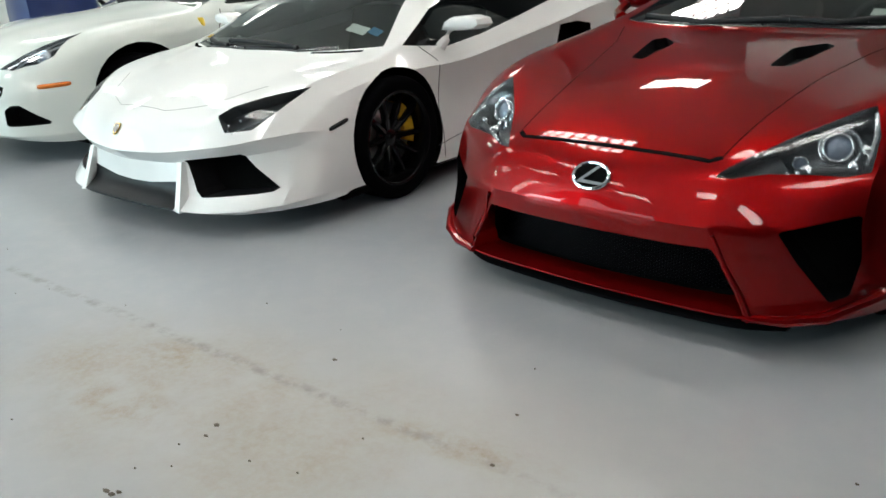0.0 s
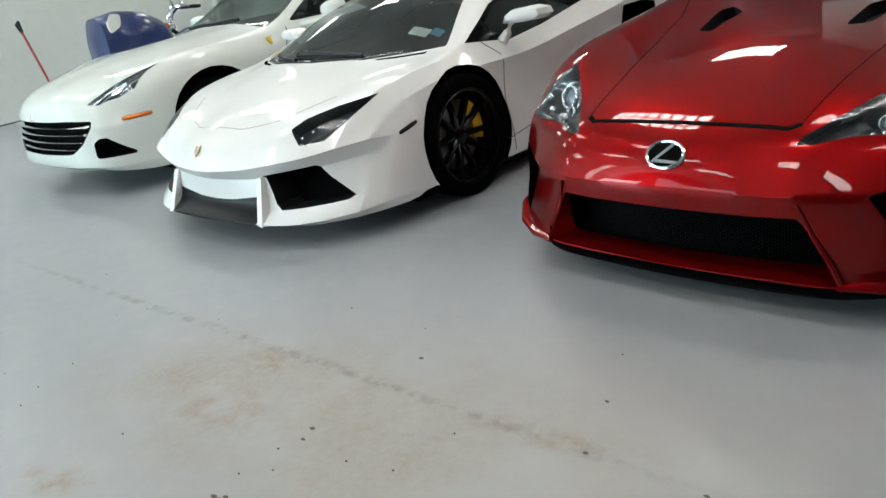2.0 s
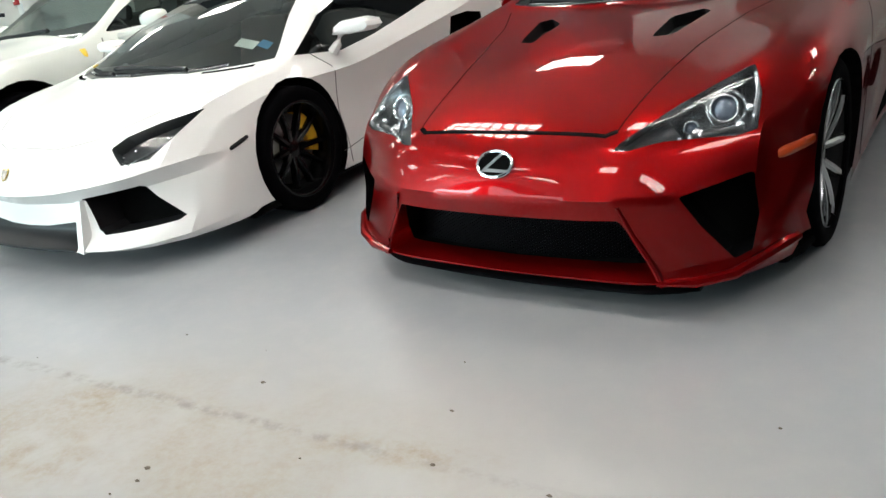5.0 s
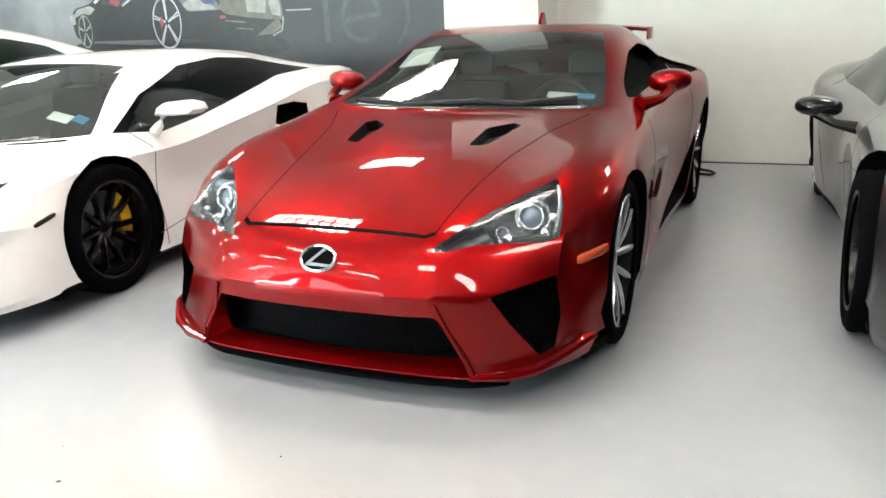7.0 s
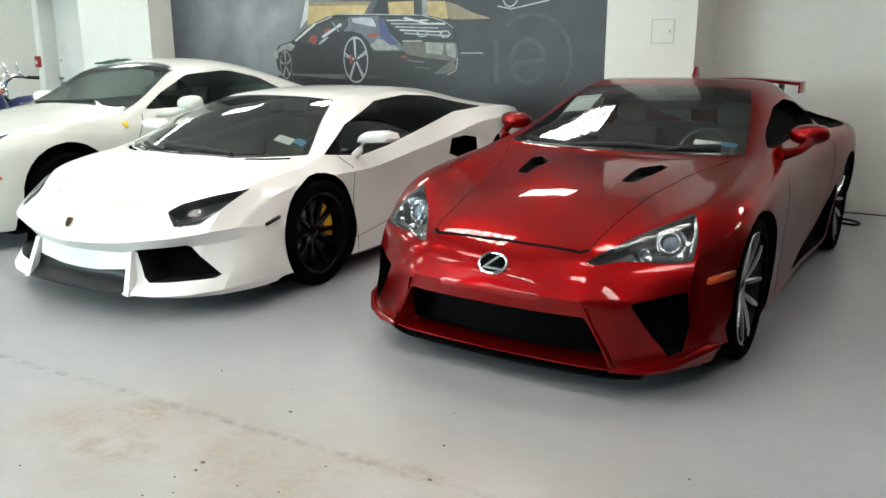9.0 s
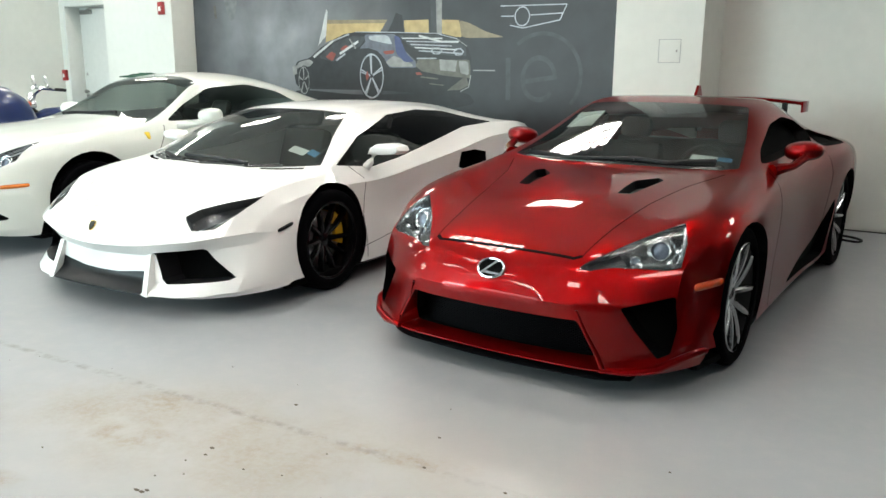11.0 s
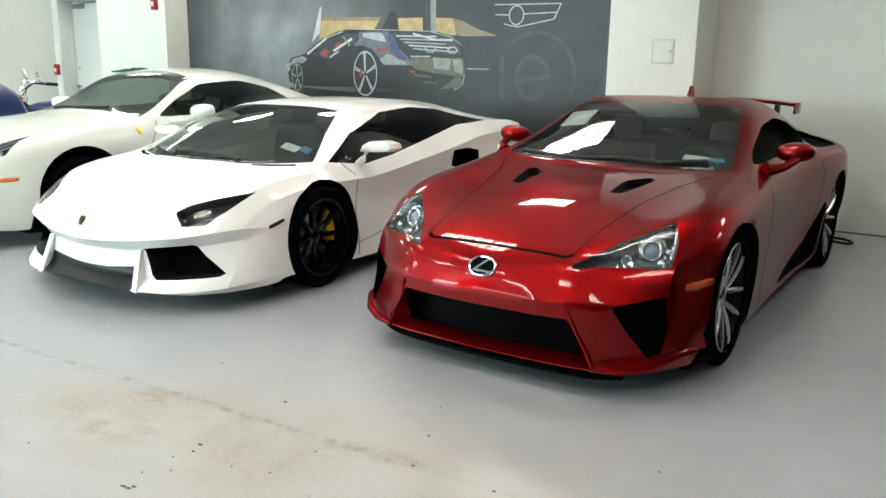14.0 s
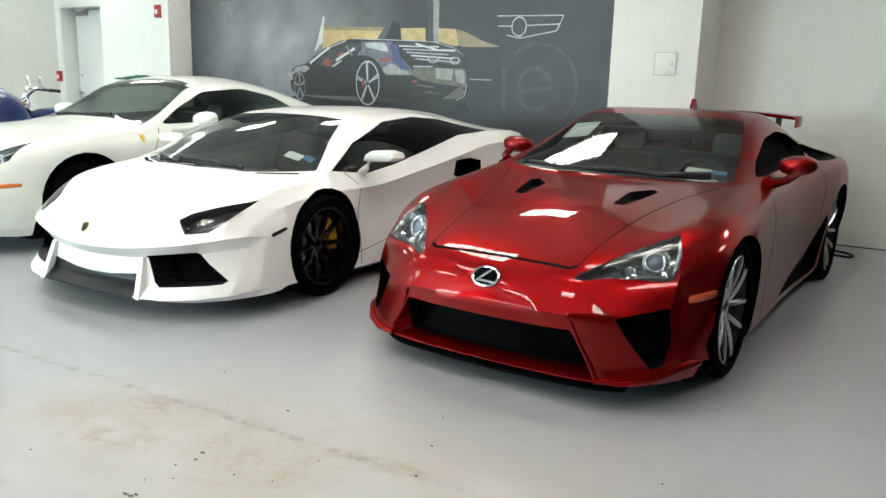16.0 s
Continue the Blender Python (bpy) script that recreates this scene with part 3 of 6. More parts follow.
def four_wheels(car, track_f, track_r, base, rf, rr, rim_f, rim_r, wf, wr, rim_mat, spokes, style, caliper, label, front=0.0):
    for s in (1, -1):
        for y, tr, r, rim, w in ((front, track_f, rf, rim_f, wf), (base, track_r, rr, rim_r, wr)):
            m = pose(s * tr, y, r, 0, 0, 0 if s > 0 else 180)
            wheel("wheel", car, m, r, rim, w, rim_mat, spokes, style, caliper, label)


def circle(cy, cz, r, n=28, squash=1.0):
    return [(cy + r * math.cos(2 * math.pi * k / n), cz + squash * r * math.sin(2 * math.pi * k / n)) for k in range(n)]


def tail_cap(g, push=0.05):
    """The closed back of the body: its last section, drawn together."""
    last = g[-1]
    c = last.mean(axis=0) * np.array([0, 1, 1]) + np.array([0, push, 0])
    v = [tuple(p) for p in last] + [tuple(c)]
    n = len(last)
    return v, [(i, n, i + 1) for i in range(n - 1)]


def underbody(g, z, mat, car):
    """A dark floor pan under the body, a little above the ground."""
    rows = [(max(p[0] - 0.03, 0.02), p[1]) for p in g[::6, -1]]
    bm = bmesh.new()
    a = [bm.verts.new((x, y, z)) for x, y in rows] + [bm.verts.new((-x, y, z)) for x, y in rows[::-1]]
    b = [bm.verts.new((v.co.x, v.co.y, z + 0.03)) for v in a]
    bm.faces.new(a), bm.faces.new(b[::-1])
    for i in range(len(a)):
        j = (i + 1) % len(a)
        bm.faces.new((a[i], b[i], b[j], a[j]))
    return part("floor_pan", bm, mat, car)


def seat(car, x, y, mat):
    """A low bucket seat with bolsters and a head rest."""
    s = []
    for nm, d, m in (("seat_cushion", (-0.24, 0.24, -0.25, 0.25, -0.08, 0.08), pose(x, y, 0.38, 8)), ("seat_back", (-0.23, 0.23, -0.07, 0.07, 0.0, 0.52), pose(x, y + 0.22, 0.42, -18)), ("head_rest", (-0.12, 0.12, -0.05, 0.05, 0.0, 0.16), pose(x, y + 0.40, 0.94, -14))):
        s.append(box_part(nm, d, mat, car, bevel=0.05, m=m))
    return s


def cabin(car, y_dash, y_seat, width, mat, top=0.80, trim=None):
    """Dashboard, steering wheel, seats and floor tub, seen dimly through the glass."""
    trim = trim or LEATHER
    box_part("dashboard", (-width, width, y_dash - 0.45, y_dash + 0.12, top - 0.28, top), trim, car, bevel=0.06)
    box_part("cabin_tub", (-width, width, y_dash - 0.1, y_seat + 1.0, 0.2, 0.26), trim, car, bevel=0.01)
    box_part("tunnel", (-0.12, 0.12, y_dash, y_seat + 0.6, 0.26, 0.5), LEATHER, car, bevel=0.04)
    box_part("bulkhead", (-width, width, y_seat + 0.62, y_seat + 0.7, 0.2, top + 0.12), trim, car, bevel=0.03)
    for s in (-1, 1):
        seat(car, s * 0.36, y_seat, mat)
    bm = bmesh.new()
    n, k = 32, 8
    vs = [[bm.verts.new(((0.175 + 0.016 * math.cos(b)) * math.cos(a), 0.016 * math.sin(b), (0.175 + 0.016 * math.cos(b)) * math.sin(a))) for b in (2 * math.pi * j / k for j in range(k))] for a in (2 * math.pi * i / n for i in range(n))]
    for i in range(n):
        for j in range(k):
            bm.faces.new((vs[i][j], vs[(i + 1) % n][j], vs[(i + 1) % n][(j + 1) % k], vs[i][(j + 1) % k]))
    box(bm, -0.17, 0.17, -0.012, 0.012, -0.03, 0.03), box(bm, -0.03, 0.03, -0.012, 0.012, -0.17, 0.0)
    bmesh.ops.transform(bm, verts=bm.verts[:], matrix=pose(0.36, y_dash + 0.30, top - 0.02, -22))
    part("steering_wheel", bm, LEATHER, car, smooth=True)


def skin_part(car, bm, name, mat, label="", sharp=0):
    v, f = zone_mesh(bm, 0)
    return mesh_object(name, *both(v, f), mat, car, label, True, sharp)


def drape(bm, axes, a, b, sign):
    """Where a line drawn along the third axis meets the skin: place and normal."""
    from mathutils.bvhtree import BVHTree
    tree = BVHTree.FromBMesh(bm)
    third = ({"x", "y", "z"} - set(axes)).pop()
    o, d = [0, 0, 0], [0, 0, 0]
    o["xyz".index(axes[0])], o["xyz".index(axes[1])], o["xyz".index(third)] = a, b, -9 * sign
    d["xyz".index(third)] = sign
    hit = tree.ray_cast(Vector(o), Vector(d))
    return (hit[0], hit[1]) if hit[0] is not None else (None, None)


def strip(bm, pts, axes, sign, width, lift, mat, name, parent, label="", side=True, thick=0.004):
    """A narrow band laid on the skin along a line drawn in two axes: a panel gap, a moulding, a wiper blade's edge."""
    from mathutils.bvhtree import BVHTree
    tree = BVHTree.FromBMesh(bm)
    ia, ib = "xyz".index(axes[0]), "xyz".index(axes[1])
    ic = 3 - ia - ib
    line = []
    for (a1, b1), (a2, b2) in zip(pts, pts[1:]):
        n = max(2, int(math.hypot(a2 - a1, b2 - b1) / 0.03))
        for k in range(n):
            line.append((a1 + (a2 - a1) * k / n, b1 + (b2 - b1) * k / n))
    line.append(pts[-1])
    hits = []
    for a, b in line:
        o, d = [0, 0, 0], [0, 0, 0]
        flip = -1 if axes[0] == "x" and a < 0 else 1
        o[ia], o[ib], o[ic] = a * flip, b, -9 * sign
        d[ic] = sign
        h = tree.ray_cast(Vector(o), Vector(d))
        if h[0] is not None:
            nrm = h[1] if h[1].dot(Vector(d)) < 0 else -h[1]
            hits.append((Vector((h[0].x * flip, h[0].y, h[0].z)), Vector((nrm.x * flip, nrm.y, nrm.z))))
    if len(hits) < 2:
        return None
    v, f = [], []
    for i, (p, nrm) in enumerate(hits):
        t = (hits[min(i + 1, len(hits) - 1)][0] - hits[max(i - 1, 0)][0]).normalized()
        s = t.cross(nrm).normalized() * (width / 2)
        v += [p + s + nrm * (lift - thick), p + s + nrm * lift, p - s + nrm * lift, p - s + nrm * (lift - thick)]
    for i in range(len(hits) - 1):
        for q in range(3):
            f.append((4 * i + q, 4 * i + q + 1, 4 * i + q + 5, 4 * i + q + 4))
    n = 4 * (len(hits) - 1)
    f += [(0, 1, 2, 3), (n + 3, n + 2, n + 1, n)]
    ob = mesh_object(name, v, f, mat, parent, label)
    if side:
        mesh_object(name, *mirrored(v, f), mat, parent, label)
    return ob


# ---- the red coupe ----
def red_coupe(m):
    car = empty("sports_coupe", m, "metallic red two-seat sports coupe with raised rear wing", "car", "parked sports cars")
    lines = [
        [(0, 0, -0.79, 0.10), (1, 0, -0.865, 0.135), (2, 0, -0.866, 0.18), (3, 0, -0.90, 0.43), (4, 0, -0.860, 0.545), (5, 0, -0.72, 0.622), (6, 0, -0.35, 0.752), (7, 0, 0, 0.824), (8, 0, 0.54, 0.872), (9, 0, 0.975, 1.064), (10, 0, 1.44, 1.232), (11, 0, 1.95, 1.27), (12, 0, 2.75, 1.12), (13, 0, 3.30, 0.95), (14, 0, 3.52, 0.92)],
        [(0, 0.22, -0.785, 0.10), (1, 0.22, -0.86, 0.135), (2, 0.22, -0.861, 0.18), (3, 0.21, -0.892, 0.43), (4, 0.21, -0.842, 0.55), (5, 0.20, -0.725, 0.622), (6, 0.20, -0.35, 0.748), (7, 0.21, 0, 0.819), (8, 0.27, 0.55, 0.874), (9, 0.25, 0.99, 1.058), (10, 0.23, 1.445, 1.228), (11, 0.22, 1.95, 1.267), (12, 0.22, 2.75, 1.10), (13, 0.25, 3.30, 0.945), (14, 0.25, 3.51, 0.915)],
        [(0, 0.43, -0.77, 0.10), (1, 0.43, -0.85, 0.135), (2, 0.43, -0.852, 0.18), (3, 0.40, -0.875, 0.43), (4, 0.39, -0.808, 0.557), (5, 0.388, -0.74, 0.622), (6, 0.42, -0.32, 0.737), (7, 0.44, 0, 0.80), (8, 0.56, 0.575, 0.878), (9, 0.51, 1.03, 1.047), (10, 0.46, 1.46, 1.224), (11, 0.45, 1.95, 1.262), (12, 0.42, 2.75, 1.06), (13, 0.50, 3.30, 0.94), (14, 0.50, 3.49, 0.91)],
        [(0, 0.54, -0.75, 0.10), (1, 0.55, -0.835, 0.14), (2, 0.545, -0.834, 0.19), (3, 0.50, -0.842, 0.43), (4, 0.455, -0.79, 0.56), (5, 0.46, -0.72, 0.605), (6, 0.57, -0.38, 0.722), (7, 0.61, 0, 0.80), (8, 0.745, 0.60, 0.893), (9, 0.70, 1.08, 1.032), (10, 0.615, 1.48, 1.212), (11, 0.595, 1.95, 1.255), (12, 0.57, 2.75, 1.03), (13, 0.60, 3.30, 0.935), (14, 0.60, 3.47, 0.905)],
        [(0, 0.65, -0.71, 0.105), (1, 0.67, -0.79, 0.15), (2, 0.66, -0.775, 0.20), (3, 0.62, -0.785, 0.435), (4, 0.585, -0.715, 0.565), (5, 0.605, -0.60, 0.635), (6, 0.715, -0.34, 0.755), (7, 0.755, 0, 0.825), (8, 0.80, 0.60, 0.88), (9, 0.80, 1.10, 0.90), (10, 0.785, 1.50, 0.92), (11, 0.775, 2.0, 0.95), (12, 0.77, 2.75, 0.965), (13, 0.70, 3.30, 0.92), (14, 0.69, 3.44, 0.895)],
        [(0, 0.75, -0.65, 0.115), (1, 0.79, -0.70, 0.165), (2, 0.80, -0.665, 0.22), (3, 0.80, -0.628, 0.44), (4, 0.797, -0.585, 0.555), (5, 0.80, -0.525, 0.615), (6, 0.825, -0.33, 0.72), (7, 0.86, 0, 0.795), (8, 0.875, 0.60, 0.82), (9, 0.87, 1.10, 0.82), (10, 0.87, 1.50, 0.835), (11, 0.90, 2.05, 0.89), (12, 0.945, 2.60, 0.915), (13, 0.89, 3.25, 0.88), (14, 0.81, 3.40, 0.84)],
        [(0, 0.83, -0.57, 0.13), (1, 0.85, -0.60, 0.195), (2, 0.835, -0.585, 0.25), (3, 0.815, -0.575, 0.42), (4, 0.82, -0.54, 0.50), (5, 0.85, -0.45, 0.56), (6, 0.895, -0.27, 0.63), (7, 0.94, 0, 0.68), (8, 0.915, 0.60, 0.66), (9, 0.905, 1.10, 0.66), (10, 0.905, 1.50, 0.67), (11, 0.93, 2.05, 0.69), (12, 0.975, 2.65, 0.71), (13, 0.93, 3.20, 0.68), (14, 0.85, 3.37, 0.66)],
        [(0, 0.86, -0.51, 0.135), (1, 0.875, -0.52, 0.19), (2, 0.87, -0.51, 0.24), (3, 0.87, -0.48, 0.36), (4, 0.88, -0.44, 0.42), (5, 0.90, -0.38, 0.44), (6, 0.92, -0.25, 0.45), (7, 0.94, 0, 0.45), (8, 0.905, 0.60, 0.43), (9, 0.885, 1.10, 0.42), (10, 0.885, 1.50, 0.42), (11, 0.925, 2.05, 0.42), (12, 0.965, 2.65, 0.45), (13, 0.92, 3.22, 0.42), (14, 0.85, 3.36, 0.42)],
        [(0, 0.87, -0.47, 0.135), (1, 0.885, -0.46, 0.17), (2, 0.885, -0.45, 0.19), (3, 0.89, -0.42, 0.20), (4, 0.90, -0.38, 0.20), (5, 0.905, -0.35, 0.19), (6, 0.91, -0.22, 0.17), (7, 0.91, 0, 0.15), (8, 0.89, 0.60, 0.13), (9, 0.885, 1.10, 0.13), (10, 0.885, 1.50, 0.13), (11, 0.90, 2.05, 0.14), (12, 0.90, 2.65, 0.18), (13, 0.84, 3.30, 0.22), (14, 0.82, 3.35, 0.24)],
    ]
    # wider wings over the wheels
    ease = lambda v, a, b: (lambda q: q * q * (3 - 2 * q))(min(max((v - a) / (b - a), 0.0), 1.0))
    lines = [[(j, x + ease(x, 0.64, 0.86) * (0.035 * ease(y, -0.58, -0.22) + 0.03 * ease(y, 1.6, 2.5)), y, z) for j, x, y, z in r] for r in lines]
    g = skin(lines, 8, 7, creases=(), breaks=(1, 2, 3, 8), smooth=15, edges=((5, 1, 5),))
    bm = grid_bm(g)
    front = lambda c: c.y < -0.3
    nose = lambda c: c.y < -0.2 and c.z > 0.3
    flank = lambda c: c.x > 0.55
    cut(bm, rounded([(-0.10, 0.360), (0.30, 0.360), (0.435, 0.364), (0.53, 0.215), (0.555, 0.145), (-0.10, 0.138)], 0.07), "xz", 1, front)  # mouth
    cut(bm, rounded([(0.605, 0.430), (0.795, 0.475), (0.81, 0.33), (0.80, 0.225), (0.755, 0.205), (0.665, 0.33)], 0.10), "xz", 2, front)  # side intake
    cut(bm, rounded([(0.40, -0.79), (0.54, -0.56), (0.722, -0.325), (0.775, -0.45), (0.788, -0.56), (0.735, -0.605), (0.54, -0.712), (0.45, -0.775)], 0.06), "xy", 3, lambda c: c.y < -0.25 and c.z > 0.50)  # headlamp
    cut(bm, rounded([(-0.10, 0.565), (0.40, 0.58), (0.62, 0.605), (0.705, 0.635), (0.63, 1.06), (0.535, 1.455), (0.35, 1.45), (-0.10, 1.43)], 0.10), "xy", 4, lambda c: 0.4 < c.y < 1.7 and c.z > 0.8)  # windscreen
    cut(bm, [(y * (1.13 if y < 0 and z < 0.352 else 1.0), z) for y, z in circle(0.0, 0.352, 0.372)], "yz", 5, flank)
    cut(bm, circle(2.605, 0.36, 0.378), "yz", 6, flank)
    cut(bm, rounded([(0.78, 0.915), (1.00, 0.99), (1.40, 1.11), (1.75, 1.14), (2.10, 1.10), (2.25, 1.03), (2.05, 0.955), (1.50, 0.935)], 0.2), "yz", 7, lambda c: c.x > 0.45)  # side glass
    cut(bm, rounded([(2.14, 1.035), (2.45, 1.02), (2.78, 0.955), (2.68, 0.918), (2.14, 0.925)], 0.2), "yz", 8, lambda c: c.x > 0.4)  # rear quarter scoop
    cut(bm, rounded([(1.08, 0.165), (1.75, 0.33), (2.20, 0.56), (2.235, 0.50), (2.19, 0.36), (2.15, 0.165)], 0.15), "yz", 9, flank)  # side intake before the rear wheel
    cut(bm, rounded([(0.262, -0.03), (0.335, 0.0), (0.395, 0.31), (0.35, 0.35), (0.255, 0.24)], 0.15), "xy", 10, lambda c: c.z > 0.7)  # bonnet outlet
    cut(bm, rounded([(-0.1, 2.05), (0.38, 2.05), (0.42, 2.75), (-0.1, 2.8)], 0.1), "xy", 11, lambda c: c.z > 0.9)  # rear screen
    bm.verts.index_update()
    skin_part(car, bm, "body", RED, sharp=28)
    mesh_object("tail_panel", *both(*tail_cap(g)), RED, car)
    underbody(g, 0.10, CAVITY, car)
    # front mouth with its mesh
    low = lambda p: min(max((0.36 - p.z) / 0.22, 0.0), 1.0)
    inner = lambda p: Vector((p.x * (1 - 0.13 * low(p)), p.y + 0.03 + 0.045 * low(p), p.z + 0.034 * low(p)))
    mesh_object("mouth_lip", *both(*sloped_walls(bm, 1, lambda p: p, inner)), RED, car, smooth=False)
    mesh_object("grille_surround", *both(*sloped_walls(bm, 1, inner, lambda p: inner(p) + Vector((0, 0.10, 0)))), CAVITY, car, smooth=False)
    v, f = zone_mesh(bm, 1)
    mesh_object("grille_backing", *both([inner(p) + Vector((0, 0.10, 0)) for p in v], f), CAVITY, car)
    grille_mesh(car, -0.49, 0.49, 0.165, 0.362, lambda x: -0.775 + 0.25 * x * x)
    walls, floor = pocket(bm, 2, (-0.03, 0.14, 0))
    sided("intake_duct", *walls, GLOSS_BLACK, car)
    sided("intake_backing", *floor, CAVITY, car)
    # headlamps
    walls, floor = pocket(bm, 3, (-0.01, 0.07, -0.06))
    for s in (1, -1):
        fix = (lambda q: q) if s > 0 else (lambda q: mirrored(*q))
        lamp = mesh_object("headlamp", *fix(floor), LAMP_MID, car, "clear-lensed headlamp with a round projector")
        mesh_object("lamp_wall", *fix(walls), CHROME, lamp)
        lens = mesh_object("lens", *fix(zone_mesh(bm, 3)), CLEAR, lamp)
        lens.visible_shadow = False
        bowl(lamp, (s * 0.662, -0.455, 0.628), 0.062, (s * 0.25, -1, 0.40))
        projector(lamp, (s * 0.662, -0.475, 0.632), 0.040, (s * 0.25, -1, 0.35))
        projector(lamp, (s * 0.585, -0.575, 0.592), 0.020, (s * 0.25, -1, 0.35))
        for c, r in (((0.612, -0.60, 0.575), 0.024), ((0.725, -0.525, 0.588), 0.020), ((0.748, -0.50, 0.64), 0.016)):
            mesh_object("lamp_chrome", *ball((s * c[0], c[1], c[2]), r, 14, 0.6), CHROME, lamp)
        for k in range(5):
            mesh_object("light_guide", *ball((s * (0.52 + 0.026 * k), -0.70 + 0.022 * k, 0.565 + 0.004 * k), 0.009), CHROME, lamp)
    strip(bm, [(0.43, -0.765), (0.49, -0.69), (0.55, -0.63)], "xy", -1, 0.075, -0.042, LAMP_DARK, "lamp_mask", car)
    strip(bm, [(0.735, -0.36), (0.765, -0.45), (0.772, -0.55)], "xy", -1, 0.014, -0.006, LAMP_SILVER, "lamp_trim", car)
    strip(bm, [(0.60, -0.655), (0.68, -0.605), (0.75, -0.56)], "xy", -1, 0.022, -0.030, LAMP_DARK, "lamp_mask", car)
    # glass
    for z, nm, mat in ((4, "windscreen", SCREEN), (11, "rear_screen", TINTED)):
        ob = mesh_object(nm, *both(*zone_mesh(bm, z)), mat, car, "clear curved windscreen" if z == 4 else "")
        ob.visible_shadow = False
    mesh_object("side_window", *mirrored(*zone_mesh(bm, 7)), TINTED, car, "dark tinted side glass")
    walls, floor = pocket(bm, 7, (-0.10, 0, -0.01))  # the driver's window is wound down; the black recess paints the shade inside
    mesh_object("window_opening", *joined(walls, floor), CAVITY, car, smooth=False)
    for z, push, nm in ((5, (-0.34, 0, 0), "wheel_arch"), (6, (-0.34, 0, 0), "wheel_arch"), (8, (-0.10, 0.05, 0), "quarter_duct"), (9, (-0.08, 0, 0), "side_duct"), (10, (0, 0.03, -0.05), "bonnet_duct")):
        walls, floor = pocket(bm, z, push)
        walls = open_below(walls, 0.2) if nm == "wheel_arch" else walls
        sided(nm, *joined(walls, floor), CAVITY if z != 10 else TRIM, car, smooth=False)
    # panel gaps
    gap = lambda pts, ax, sg, w=0.007, both_sides=True: strip(bm, pts, ax, sg, w, 0.0008, CAVITY, "panel_gap", car, side=both_sides)
    gap([(0.0, -0.735), (0.20, -0.738), (0.36, -0.745), (0.392, -0.72)], "xy", -1, 0.019)
    gap([(0.392, -0.72), (0.42, -0.45), (0.47, -0.10), (0.55, 0.25), (0.66, 0.52)], "xy", -1, 0.004)
    gap([(0.62, 0.16), (0.60, 0.40), (0.66, 0.62), (0.76, 0.88)], "yz", -1, 0.006)
    gap([(2.05, 0.93), (2.10, 0.75), (1.95, 0.45), (1.75, 0.24)], "yz", -1, 0.006)
    # lip splitter, wings, wiper, badge
    lip = [(x, -0.845 + 0.13 * x * x + 0.9 * max(abs(x) - 0.5, 0) ** 1.5, 0.09) for x in (k * 0.05 for k in range(-13, 14))]
    part("front_splitter", ribbon(lip, 0.10, 0.014), CARBON, car, "carbon-fibre front splitter", smooth=True)
    for s in (1, -1):
        part("corner_blade", tube([(s * 0.545, -0.845, 0.15), (s * 0.66, -0.80, 0.15), (s * 0.76, -0.735, 0.165), (s * 0.84, -0.63, 0.20), (s * 0.875, -0.53, 0.205), (s * 0.895, -0.455, 0.20)], 0.016, 8, (0.7, 1.1, 1.2, 1.2, 1.3, 0.9)), RED, car, smooth=True)
        part("mouth_pillar", tube([(s * 0.437, -0.868, 0.41), (s * 0.475, -0.848, 0.31), (s * 0.535, -0.84, 0.21), (s * 0.565, -0.835, 0.14)], 0.011, 8, (0.5, 0.9, 1.0, 1.2)), RED, car, smooth=True)
        mirror(car, s, (0.845, 0.82, 0.885), (1.05, 1.15, 0.975), RED, 0.11, 0.058)
        marker(car, bm, s, [(-0.515, 0.478), (-0.355, 0.492), (-0.35, 0.524), (-0.51, 0.514)], AMBER)
    four_wheels(car, 0.812, 0.855, 2.605, 0.347, 0.355, 0.272, 0.275, 0.235, 0.275, ALLOY, 5, "split", TRIM, "polished split-spoke alloy wheel with low-profile tyre")
    cabin(car, 0.85, 1.45, 0.60, LEATHER, 0.82, DASH)
    p, nrm = drape(bm, "xz", 0.0, 0.535, 1)
    badge_oval(car, p, nrm)
    strip(bm, [(0.0, 0.592), (0.25, 0.598), (0.45, 0.612), (0.62, 0.635)], "xy", -1, 0.045, 0.003, GLOSS_BLACK, "cowl_panel", car)
    wiper(car, bm, [(-0.62, 0.67), (-0.30, 0.60), (0.10, 0.63)])
    wiper(car, bm, [(0.05, 0.64), (0.30, 0.62), (0.56, 0.70)])
    sticker(car, bm, 0.475, 0.745, 0.15, 0.055, PAPER), sticker(car, bm, 0.595, 0.75, 0.08, 0.05, BLUE_STICKER)
    sticker(car, bm, -0.465, 1.175, 0.18, 0.22, PAPER)
    part("roof_antenna", prism([(2.06, 1.255), (2.12, 1.325), (2.15, 1.325), (2.20, 1.25)], 0.02, lambda a, b, c: Vector((c - 0.01, a, b))), RED, car)
    # rear wing on its struts
    wing = [(x, 3.42, 1.165 + 0.03 * (1 - (x / 0.5) ** 2)) for x in (k * 0.05 for k in range(-10, 11))]
    part("rear_wing", ribbon(wing, 0.24, 0.028), RED, car, "raised red rear wing", smooth=True)
    for s in (1, -1):
        part("wing_endplate", box(bmesh.new(), s * 0.50 - 0.008, s * 0.50 + 0.008, 3.41, 3.67, 1.09, 1.185, 0.006), RED, car, smooth=True)
        part("wing_strut", box(bmesh.new(), s * 0.36 - 0.012, s * 0.36 + 0.012, 3.36, 3.50, 0.90, 1.17, 0.006), TRIM, car, smooth=True)
    bm.free()
    return car


